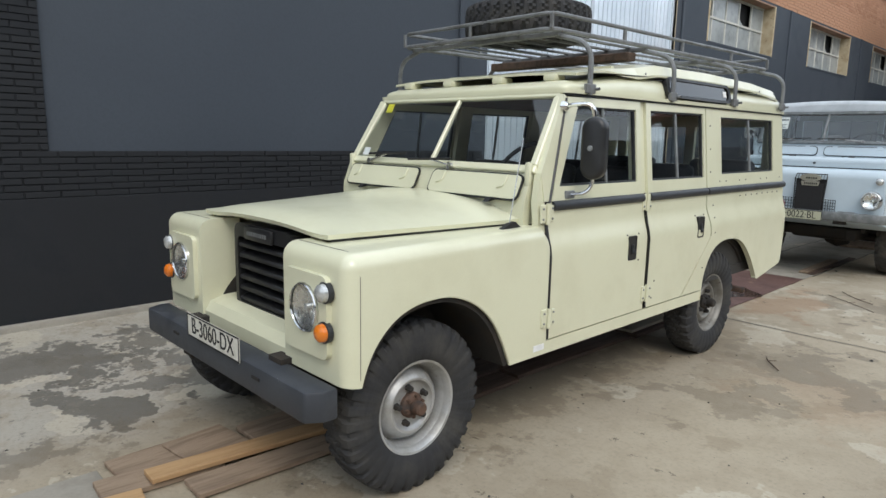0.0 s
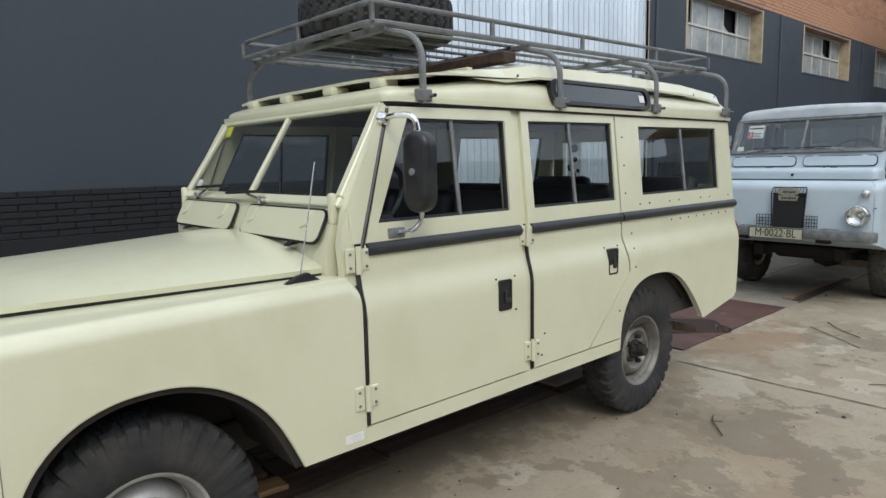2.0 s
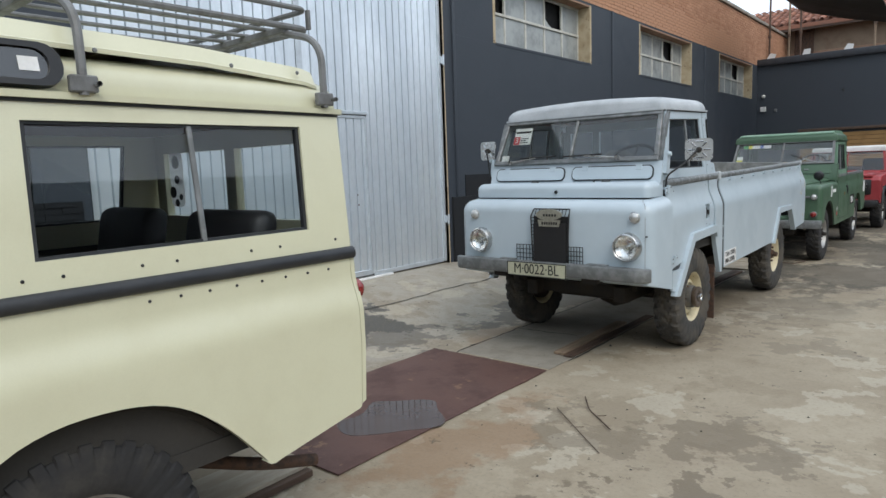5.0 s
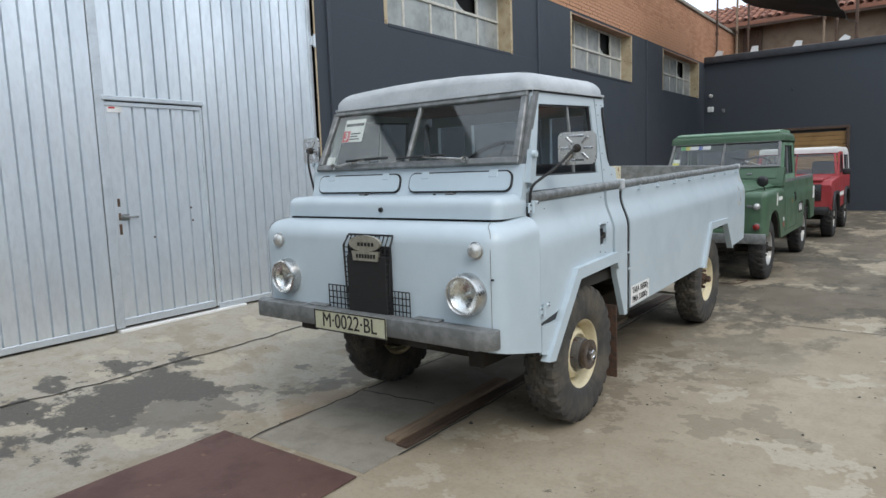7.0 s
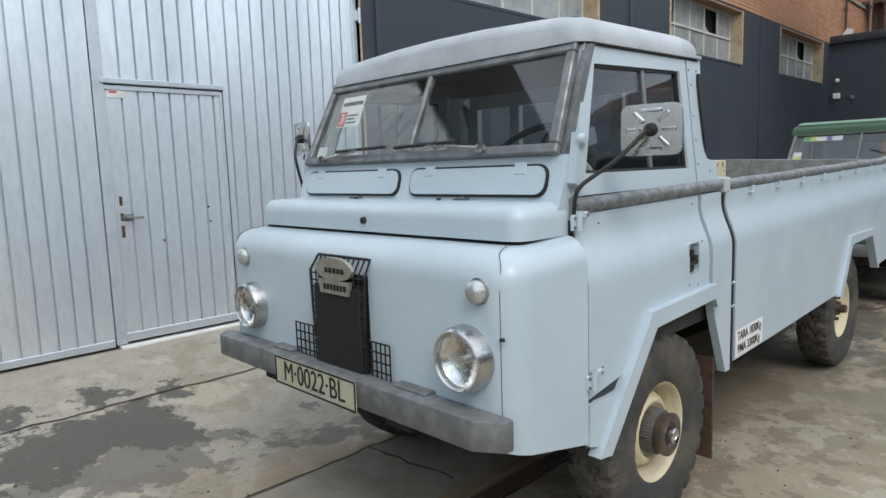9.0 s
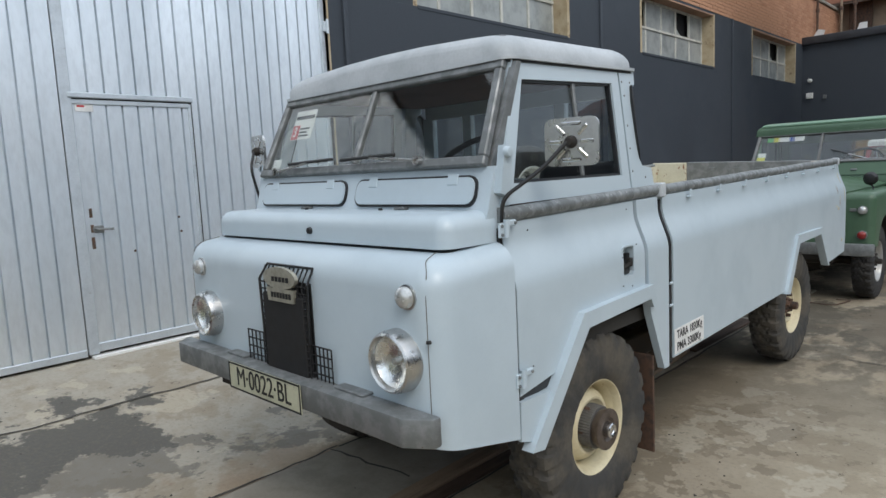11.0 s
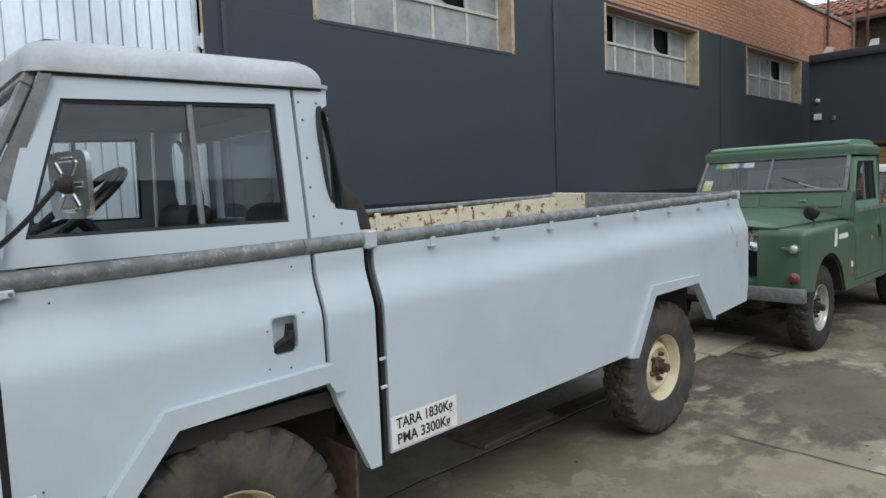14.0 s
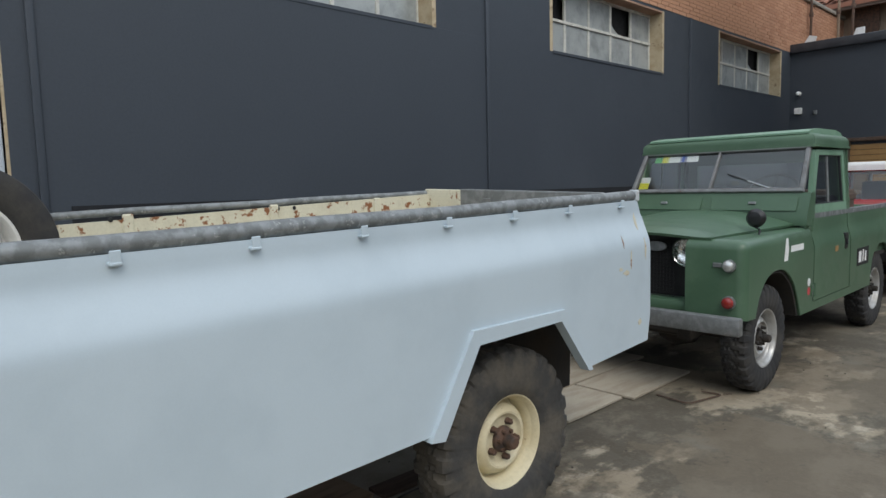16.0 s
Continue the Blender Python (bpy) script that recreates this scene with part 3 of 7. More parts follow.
def painted_courses():
    """Dark painted brick courses: a low band along the wall and a pier, thin flat bricks with open joints."""
    back = merge(box(WALL_X - 0.01, WALL_X + 0.022, -14, 6.12, 0.98, 1.335), box(WALL_X - 0.01, WALL_X + 0.022, -14, 1.36, 1.335, 4.4), box(WALL_X - 0.01, WALL_X + 0.018, 11.26, END_Y - 0.02, 1.10, 1.40))
    wall = tagged(part("wall_brick_band", back, WALLDARK), "dark painted brick band and pier on the wall", "brick wall", kind="structure")
    size, joint, course = 0.245, 0.012, 0.051
    brick = None
    rest = []
    count = 0

    def spots():
        for k in range(7):
            z = 0.985 + k * course
            y = 0.2 - (k % 2) * size / 2
            while y < 6.1:
                yield y, min(y + size - joint, 6.12), z
                y += size
        for k in range(58):
            z = 0.985 + (7 + k) * course
            if z + course > 4.4:
                break
            y = -1.39 - (k % 2) * size / 2
            while y < 1.33:
                yield y, min(y + size - joint, 1.36), z
                y += size
    me_cache = {}
    for a, b, z in spots():
        w = round(b - a, 3)
        if w < 0.05:
            continue
        if count < 290 and -0.6 < a < 5.5 and z < 2.6:
            if w not in me_cache:
                bm = box(0, 0.0105, 0, w, 0, course - joint * 0.6, 0.003, 1)
                ob = part("brick", bm, WALLDARK, wall)
                me_cache[w] = ob.data
            else:
                ob = new("brick", me_cache[w])
                ob.parent = wall
            ob.location = (WALL_X + 0.02 + 0.004 * random.random(), a, z)
            count += 1
        else:
            rest.append((a, b, z))
    verts, faces = [], []
    for a, b, z in rest:
        x0, x1, c = WALL_X + 0.02, WALL_X + 0.031 + 0.003 * random.random(), z + course - joint * 0.7
        k = len(verts)
        verts += [(x0, a, z), (x1, a, z), (x1, b, z), (x0, b, z), (x0, a, c), (x1, a, c), (x1, b, c), (x0, b, c)]
        faces += [tuple(k + i for i in f) for f in ((0, 1, 5, 4), (1, 2, 6, 5), (2, 3, 7, 6), (4, 5, 6, 7), (0, 3, 2, 1))]
    me = bpy.data.meshes.new("brick_courses")
    me.from_pydata(verts, [], faces)
    me.materials.append(WALLDARK)
    ob = new("brick_courses", me)
    ob.parent = wall
    tagged(ob, kind="stuff")


# vertical ribs and joints of the painted wall
for y in (5.72, 11.08, 16.05, 21.5):
    rib = box(WALL_X - 0.005, WALL_X + 0.03, y - 0.028, y + 0.028, 1.4 if y < 6 else 0.0, 4.40, 0.006, 2)
    tagged(part("wall_rib", rib, WALLPAINT), "painted vertical pipe cover on the wall", "wall rib", kind="structure")
for a, b in ((11.08, 16.05), (21.5, END_Y)):
    tagged(part("wall_panel", box(WALL_X - 0.004, WALL_X + 0.006, a + 0.03, b - 0.031, 0.0, 3.318, 0.002, 1), WALLPAINT), "painted wall panel between ribs", "wall panel", kind="structure")


def steel_window(name, y0, y1):
    z0, z1 = WIN_Z
    xg = WALL_X - 0.25
    top = new(name)
    tagged(top, "old steel factory window with dirty and broken panes", "window", kind="structure")
    top.location = (0, 0, 0)
    for nm, bm in (("window_reveal", box(WALL_X - 0.30, WALL_X + 0.003, y1 - 0.012, y1 + 0.05, z0, z1)), ("window_reveal", box(WALL_X - 0.30, WALL_X + 0.003, y0 - 0.05, y0 + 0.012, z0, z1)),
                   ("window_sill", box(WALL_X - 0.30, WALL_X + 0.012, y0 + 0.012, y1 - 0.012, z0 - 0.03, z0 + 0.012, 0.004, 1)), ("window_head", box(WALL_X - 0.30, WALL_X - 0.002, y0 + 0.012, y1 - 0.012, z1 - 0.03, z1 + 0.02))):
        part(nm, bm, REVEAL if nm == "window_reveal" else WALLPAINT if nm == "window_sill" else MORTAR, top, "cream plaster reveal" if nm == "window_reveal" else "")
    ya, yb = y0 + 0.012, y1 - 0.012
    bars = [box(xg - 0.02, xg + 0.03, ya, yb, z, z + 0.042, 0.004, 1) for z in (z0 + 0.012, z0 + 0.50, z1 - 0.066)]
    cols = 5
    pitch = (yb - ya) / cols
    bars += [box(xg - 0.018, xg + 0.018, ya + i * pitch - 0.024, ya + i * pitch + 0.024, z0 + 0.04, z1 - 0.06, 0.004, 1) for i in range(cols + 1)]
    part("window_frame", merge(*bars), WFRAME, top, "grey painted steel glazing bars")
    for i in range(cols):
        for k, (a, b) in enumerate(((z0 + 0.05, z0 + 0.50), (z0 + 0.535, z1 - 0.066))):
            if k and i in (0, 3):
                shard = prism([(ya + i * pitch + 0.017, a), (ya + (i + 0.5) * pitch, a), (ya + (i + 0.25) * pitch, a + 0.06), (ya + i * pitch + 0.017, a + 0.16)], "x", xg - 0.004, xg + 0.002)
                part("pane", shard, FROST, top, "broken pane")
                continue
            tilt = random.uniform(-0.004, 0.004)
            part("pane", box(xg - 0.003 + tilt, xg + 0.003 + tilt, ya + i * pitch + 0.016, ya + (i + 1) * pitch - 0.016, a, b), FROST, top)
    # black box in place of an unlit room behind the panes
    part("dark_room", box(xg - 0.14, xg - 0.09, ya - 0.03, yb + 0.03, z0 - 0.02, z1 + 0.02), ROOM_SHADE, top)


for i, (a, b) in enumerate(WINDOWS):
    steel_window("window_%d" % (i + 1), a, b)


def brick_upper():
    """Orange brick above the painted wall, each brick with its own joints."""
    z0, z1 = 4.40, 5.72
    wall = tagged(part("wall_brick_upper", box(WALL_X - 0.34, WALL_X - 0.006, 10.9, END_Y + 6, z0, z1), MORTAR), "orange brick upper wall with sooty corner", "brick wall", kind="structure")
    tagged(part("wall_upper_plain", box(WALL_X - 0.34, WALL_X, -14, 10.9, 4.40, 5.72), WALLPAINT), "painted upper wall", "wall", kind="structure")
    size, high, joint = 0.26, 0.069, 0.011
    verts, faces = [], []
    meshes = []
    count = 0
    for k in range(int((z1 - z0) / high)):
        z = z0 + k * high
        y = 10.95 - (k % 2) * size / 2
        while y < END_Y + 5.9:
            a, b = max(y, 10.92), y + size - joint
            d = 0.006 * random.random()
            if 15.0 < y < 24.5 and k < 11 and count < 300:
                if not meshes:
                    first = part("brick", box(0, 0.012, 0, size - joint, 0, high - joint, 0.002, 1), BRICK, wall)
                    meshes.append(first.data)
                    ob = first
                else:
                    ob = new("brick", meshes[0])
                    ob.parent = wall
                ob.location = (WALL_X - 0.008 + d, a, z)
                count += 1
            else:
                x0, x1, c = WALL_X - 0.008, WALL_X + 0.004 + d, z + high - joint
                n0 = len(verts)
                verts += [(x0, a, z), (x1, a, z), (x1, b, z), (x0, b, z), (x0, a, c), (x1, a, c), (x1, b, c), (x0, b, c)]
                faces += [tuple(n0 + i for i in f) for f in ((0, 1, 5, 4), (1, 2, 6, 5), (2, 3, 7, 6), (4, 5, 6, 7), (0, 3, 2, 1))]
            y += size
    me = bpy.data.meshes.new("brickwork")
    me.from_pydata(verts, [], faces)
    me.materials.append(BRICK)
    ob = new("brickwork", me)
    ob.parent = wall
    tagged(ob, kind="stuff")
    tagged(part("wall_coping", box(WALL_X - 0.40, WALL_X + 0.06, 10.9, END_Y + 6, z1, z1 + 0.09, 0.012, 2), SLABPALE), "weathered coping along the wall top", "coping", kind="structure")


def gate():
    y0, y1, z0, z1 = GATE
    x = WALL_X - 0.06
    top = thing("sheet_metal_gate", Matrix(), "tall galvanised ribbed sheet-metal gate with wicket door", "gate", kind="structure")
    seam = 8.44

    def sheet(a, b, c, d, pitch=0.118, deep=0.032, start=None):
        """Flat sheet with narrow pressed grooves."""
        line = [(x, a)]
        y = start or a + pitch * 0.5
        while y < b - 0.03:
            line += [(x, y - 0.011), (x - deep, y - 0.007), (x - deep, y + 0.003), (x, y + 0.007)]
            y += pitch
        line.append((x, b))
        back = [(px - 0.005, py) for px, py in reversed(line)]
        bm = prism(line + back, "z", c, d)
        bmesh.ops.triangulate(bm, faces=[f for f in bm.faces if len(f.verts) > 4], ngon_method="EAR_CLIP")
        return bm
    part("gate_leaf", sheet(y0 + 0.03, seam - 0.008, z0 + 0.05, z1), ZINC, top, "ribbed galvanised sheet leaf")
    leaf = merge(sheet(8.50, 9.44, 2.20, z1, 0.119, 0.032, 8.638), sheet(9.44, y1 - 0.05, z0 + 0.05, z1, 0.118))
    part("gate_leaf", leaf, ZINC, top, "ribbed galvanised sheet leaf")
    part("gate_stile", box(x - 0.02, x + 0.012, seam, 8.518, z0 + 0.03, z1, 0.004, 1), ZINC_FRAME, top)
    part("gate_stile", box(x - 0.03, x + 0.025, y1 - 0.055, y1 - 0.005, z0 + 0.03, z1, 0.004, 1), ZINC_FRAME, top)
    part("gate_rail", box(x - 0.02, x + 0.010, y0 + 0.03, seam - 0.01, z0 + 0.02, z0 + 0.075, 0.004, 1), ZINC_FRAME, top)
    part("gate_rail", box(x - 0.02, x + 0.010, 9.46, y1 - 0.06, z0 + 0.02, z0 + 0.075, 0.004, 1), ZINC_FRAME, top)
    door = part("wicket_door", sheet(8.52, 9.40, z0 + 0.06, 2.15, 0.119, 0.028, 8.638), ZINC, top, "ribbed wicket door")
    part("door_frame", box(x - 0.01, x + 0.030, 8.49, 9.44, 2.165, 2.205, 0.006, 1), ZINC_FRAME, door)
    part("door_rail", box(x - 0.01, x + 0.014, 8.51, 9.41, 2.12, 2.155, 0.004, 1), ZINC_FRAME, door)
    part("door_rail", box(x - 0.01, x + 0.016, 8.51, 9.41, z0 + 0.045, z0 + 0.11, 0.004, 1), ZINC_FRAME, door)
    part("door_stile", box(x - 0.01, x + 0.014, 9.40, 9.425, z0 + 0.05, 2.15, 0.003, 1), ZINC_FRAME, door)
    part("door_handle", merge(tube(arc([(x, 8.585, 1.18), (x + 0.05, 8.585, 1.18), (x + 0.055, 8.70, 1.175)], 0.02), 0.009), lathe([(0, 0.022), (0.012, 0.022), (0.014, 0)], 14, (x + 0.002, 8.585, 1.18))), GALV, door, "steel lever handle")
    for a, b in ((1.27, 1.34), (1.155, 1.215), (1.03, 1.12)):
        part("lock_plate", box(x, x + 0.006, 8.556 - 0.006 * (b - a) / 0.09, 8.574, a, b, 0.002, 1), RUSTHUB, door, "rusty lock edge")
    part("handle_plate", box(x, x + 0.008, 8.575, 8.645, 1.15, 1.205, 0.004, 1), GALV, door)
    for y, z in ((9.24, 1.22), (9.25, 1.10), (8.86, 0.98)):
        part("bolt_head", lathe([(0, 0.010), (0.005, 0.009), (0.007, 0)], 10, (x, y, z)), RUSTHUB, door)
    sign = part("door_sign", box(x + 0.003, x + 0.006, 8.535, 8.66, 2.065, 2.125), PAPER, door, "small white warning sticker")
    part("sign_mark", box(x + 0.006, x + 0.0075, 8.548, 8.60, 2.098, 2.112), REDINK, door)
    part("threshold", box(x - 0.05, x + 0.05, 8.46, 9.75, z0 - 0.05, z0 + 0.022, 0.006, 1), WHITE, top, "white painted threshold strip")
    for z in (2.95, 4.0, 0.8):
        part("hinge", merge(box(x + 0.0, x + 0.055, y1 - 0.03, y1 + 0.03, z - 0.05, z + 0.05, 0.006, 1), lathe([(-0.07, 0.014), (0.07, 0.014)], 12, (x + 0.065, y1 - 0.0, z), "z")), ZINC_FRAME, top)
    part("jamb", box(WALL_X - 0.34, WALL_X + 0.002, y1, y1 + 0.025, z0, z1, 0.003, 1), REVEAL, top, "bare brick-coloured jamb")
    # black box painted as the darkness inside the workshop
    tagged(part("gate_backing", box(WALL_X - 0.50, WALL_X - 0.40, y0 - 0.3, y1 + 0.3, -0.3, 4.7), ROOM_SHADE), "black box standing for the unlit workshop behind the gate", "wall", kind="structure")


gate()


def end_wall():
    tagged(part("wall_north", box(WALL_X - 0.3, 14, END_Y, END_Y + 0.35, -0.3, 4.36), WALLPAINT), "slate-blue painted end wall of the yard", "wall", kind="structure")
    tagged(part("wall_cap", box(WALL_X + 0.004, 14, END_Y - 0.10, END_Y + 0.4, 4.36, 4.56, 0.015, 2), BUMPER), "dark projecting cap on the end wall", "coping", kind="structure")
    lamp = thing("wall_lamp", Matrix.Translation((-5.22, END_Y, 3.42)), "small white lamp on the painted end wall", "lamp")
    part("lamp_body", lathe([(0, 0.05), (-0.08, 0.05), (-0.11, 0.03), (-0.115, 0)], 16, (0, 0, 0), "y"), WHITE, lamp)
    part("lamp_mount", box(-0.04, 0.04, -0.012, 0.0, -0.04, 0.04, 0.004, 1), GALV, lamp)
    cabinet = thing("junction_box", Matrix.Translation((-5.22, END_Y, 3.02)), "white junction box fixed to the end wall", "electrical box")
    part("box_body", box(-0.08, 0.08, -0.07, 0, -0.075, 0.075, 0.01, 2), WHITE, cabinet)
    part("box_lid", box(-0.07, 0.07, -0.08, -0.07, -0.065, 0.065, 0.004, 1), PAPER, cabinet)
    socket = thing("wall_sensor", Matrix.Translation((-4.86, END_Y, 2.96)), "small grey sensor fixed to the end wall", "sensor")
    part("sensor_body", box(-0.04, 0.04, -0.05, 0, -0.05, 0.05, 0.01, 2), GALV, socket)
    bracket = thing("wall_bracket", Matrix.Translation((-3.05, END_Y, 3.42)), "small black bracket on the end wall", "bracket")
    part("bracket_arm", tube(arc([(0, 0, 0), (0, -0.10, 0.02), (0.03, -0.14, -0.06)], 0.03), 0.018), BLACK, bracket)
    portal = thing("ochre_shutter", Matrix.Translation((0, END_Y, 0)), "ochre roller shutter under a dark frame in the end wall", "shutter", kind="structure")
    part("shutter_frame", merge(box(-4.2, -1.62, -0.12, 0.0, 2.24, 2.32, 0.01, 1), box(-1.70, -1.62, -0.12, 0, 0, 2.24, 0.01, 1), box(-4.2, -4.12, -0.12, 0, 0, 2.24, 0.01, 1)), WOOD_DARK, portal)
    for i in range(18):
        part("slat", box(-4.12, -1.70, -0.06, -0.03, 0.02 + i * 0.12, 0.133 + i * 0.12, 0.008, 1), OCHRE, portal)


end_wall()


def yard_enclosure():
    tagged(part("wall_east", box(12, 12.3, -14, 34, -0.3, 5.0), WALLDARK), "plain dark wall on the far side of the yard", "wall", kind="structure")
    tagged(part("wall_south", box(-5.4, 12, -14.4, -14, -0.3, 3.6), WALLPAINT), "plain wall closing the yard", "wall", kind="structure")


yard_enclosure()


def house_beyond():
    """A tiled house that stands behind the end wall."""
    h = thing("tiled_house", Matrix.Translation((0, 30.5, 0)), "old rendered house with clay tile roof behind the wall", "house")
    part("wall", box(-9, 12, 0, 2.0, 0, 6.1), RENDER_BEIGE, h, "weathered beige rendered wall")
    part("base_wall", box(-9, 12, -0.12, 0, 0, 5.15, 0.01, 1), MORTAR, h, "brick-red lower wall")
    roof = part("roof", prism([(-0.75, 5.92), (2.25, 7.03), (2.25, 7.15), (-0.75, 6.04)], "x", -9.6, 12.5), TILE, h, "clay tile roof")
    verts, faces = [], []
    slope = math.atan2(2.68, 7.25)
    for i in range(88):
        x = -9.5 + i * 0.25
        for k in range(6):
            s0 = k * 0.52
            y, z = -0.78 + s0 * math.cos(slope), 6.05 + s0 * math.sin(slope) + 0.012
            n0 = len(verts)
            for e, lift in ((0.0, 0.03), (0.56, 0.0)):
                yy, zz = y + e * math.cos(slope), z + e * math.sin(slope) + lift
                for j in range(5):
                    a = math.pi * j / 4
                    verts.append((x + 0.10 * math.cos(a), yy, zz + 0.075 * math.sin(a)))
            for j in range(4):
                faces.append((n0 + j, n0 + j + 1, n0 + 6 + j, n0 + 5 + j))
    me = bpy.data.meshes.new("roof_tiles")
    me.from_pydata(verts, [], faces)
    me.materials.append(TILE)
    ob = new("roof_tiles", me)
    ob.parent = h
    tagged(ob, kind="stuff")
    part("eaves", box(-9.6, 12.5, -0.72, -0.66, 5.84, 5.95, 0.01, 1), WOOD_DARK, h)
    part("door", box(-5.15, -4.55, -0.16, -0.1, 4.2, 5.95), RUSTHUB, h, "brown weathered shutter")
    for i, (x, y) in enumerate(((-5.34, 27.6), (-4.83, 27.9), (-4.42, 27.5), (-2.45, 27.6), (-2.2, 28.2))):
        pole = thing("scaffold_pole", Matrix.Translation((x, y, 0)), "rusty upright steel pole behind the wall", "pole", "poles behind the end wall")
        part("pole_tube", tube([(0, 0, 0), (0.02, 0, 7.4)], 0.03, 10), WOOD if i % 2 else RUSTHUB, pole)
        part("pole_clamp", lathe([(-0.05, 0.05), (0.05, 0.05)], 12, (0.015, 0, 5.4), "z"), RUSTHUB, pole)
    for x, tilt in ((-5.1, 25), (-4.1, 10), (-3.0, 20), (-1.9, 40)):
        scrap = thing("white_board", Matrix.Translation((x, END_Y + 0.2, 4.56)) @ Matrix.Rotation(radians(tilt), 4, "Y"), "white painted board offcut standing on the wall cap", "board", "offcuts on the end wall")
        part("board_face", prism([(-0.11, 0), (0.11, 0), (0.08, 0.21), (-0.08, 0.18)], "y", -0.02, 0.02), WHITE, scrap)
    can = thing("tarpaulin_canopy", Matrix(), "dark sagging tarpaulin canopy hung above the yard's end", "canopy")
    bm = bmesh.new()
    grid = {}
    for i in range(15):
        for j in range(9):
            u, v = i / 14, j / 8
            x, y = -4.15 + u * 2.5, 21.0 + v * 4.0
            z = 5.80 - 0.94 * u ** 0.65 + 0.05 * math.sin(9 * v) * u + 0.03 * noise.noise((x * 2, y * 2, 3))
            grid[i, j] = bm.verts.new((x, y, z))
    for i in range(14):
        for j in range(8):
            bm.faces.new((grid[i, j], grid[i + 1, j], grid[i + 1, j + 1], grid[i, j + 1]))
    thicken(bm, 0.02)
    part("canopy_sheet", bm, DARKSHEET, can)
    for x, z in ((-4.1, 5.75), (-1.7, 4.85)):
        part("canopy_cable", tube([(x, 25.0, z), (x + 0.1, 27.6, z + 0.3)], 0.012, 6), IRON, can)
    part("canopy_cable", tube([(-4.1, 21.1, 5.78), (-5.40, 21.0, 5.6)], 0.012, 6), IRON, can)
    part("canopy_post", tube([(-1.62, 27.3, 0), (-1.62, 27.3, 6.6)], 0.04, 10), RUSTHUB, can)


house_beyond()


# ---- vehicle parts ----
def tyre(r, w, lugs, per=10):
    """A tyre round the x axis in one skin: plain side walls, shoulder lugs, zigzag tread grooves."""
    h, ri = w / 2, 0.198
    rows = [(-0.80, ri, 0), (-0.96, ri + 0.02, 0), (-1.03, ri + 0.05, 0), (-1.05, (ri + r) / 2, 0), (-1.048, r - 0.080, 0), (-1.03, r - 0.070, 0), (-1.035, r - 0.062, 0.5), (-1.01, r - 0.040, 1), (-0.95, r - 0.022, 1), (-0.86, r - 0.008, 1), (-0.72, r - 0.003, 1), (-0.56, r - 0.001, 1), (-0.40, r, 1), (-0.24, r, 1), (-0.08, r, 1)]
    rows += [(-a, b, c) for a, b, c in reversed(rows)]
    n = max(72, lugs * per)
    bm = bmesh.new()
    rings = []
    for k, (a, rad, cutting) in enumerate(rows):
        side = abs(a)
        phase = (0.30 * (k % 2) if side < 0.66 else 0.0) + (0.5 if a > 0 else 0.0)
        deep = (0.016 if side > 0.66 else 0.011) * cutting
        share = 0.34 if side > 0.66 else 0.28
        line = []
        for j in range(n):
            t = math.tau * j / n
            low = lugs and (j / per + phase) % 1.0 < share
            q = rad - (deep if low else 0.0)
            line.append(bm.verts.new((a * h * (0.985 if low and side > 0.9 else 1.0), q * math.cos(t), q * math.sin(t))))
        rings.append(line)
    for a, b in zip(rings, rings[1:]):
        for j in range(n):
            i = (j + 1) % n
            bm.faces.new((a[j], a[i], b[i], b[j]))
    bmesh.ops.recalc_face_normals(bm, faces=bm.faces)
    return bm


WHEEL_MESHES = {}


def mesh_of(key, make):
    if key not in WHEEL_MESHES:
        me = bpy.data.meshes.new(key)
        bm = make()
        bm.to_mesh(me)
        bm.free()
        me.shade_smooth()
        me.set_sharp_from_angle(angle=radians(32))
        WHEEL_MESHES[key] = me
    return WHEEL_MESHES[key]


def shared(name, key, make, material, parent, label=""):
    me = mesh_of(key, make)
    if not me.materials:
        me.materials.append(material)
    ob = new(name, me)
    ob.parent = parent
    if label:
        ob["label"] = label
    return ob


def rim_mesh():
    """Pressed steel wheel, outer face towards +x: flange, drop, dished disc."""
    prof = [(-0.085, 0.222), (-0.075, 0.205), (-0.03, 0.185), (0.03, 0.19), (0.062, 0.205), (0.072, 0.219), (0.078, 0.226), (0.083, 0.224), (0.080, 0.214), (0.066, 0.203), (0.050, 0.199), (0.020, 0.193), (-0.012, 0.189), (-0.016, 0.180), (0.004, 0.172), (0.030, 0.160), (0.046, 0.142), (0.053, 0.132), (0.052, 0.122), (0.038, 0.113), (0.033, 0.104), (0.033, 0.045)]
    return lathe([(a, b * 0.915) for a, b in prof], 56)


def nut_mesh():
    return lathe([(0, 0.015), (0.004, 0.017), (0.008, 0.014), (0.028, 0.013), (0.032, 0.009), (0.032, 0)], 6)


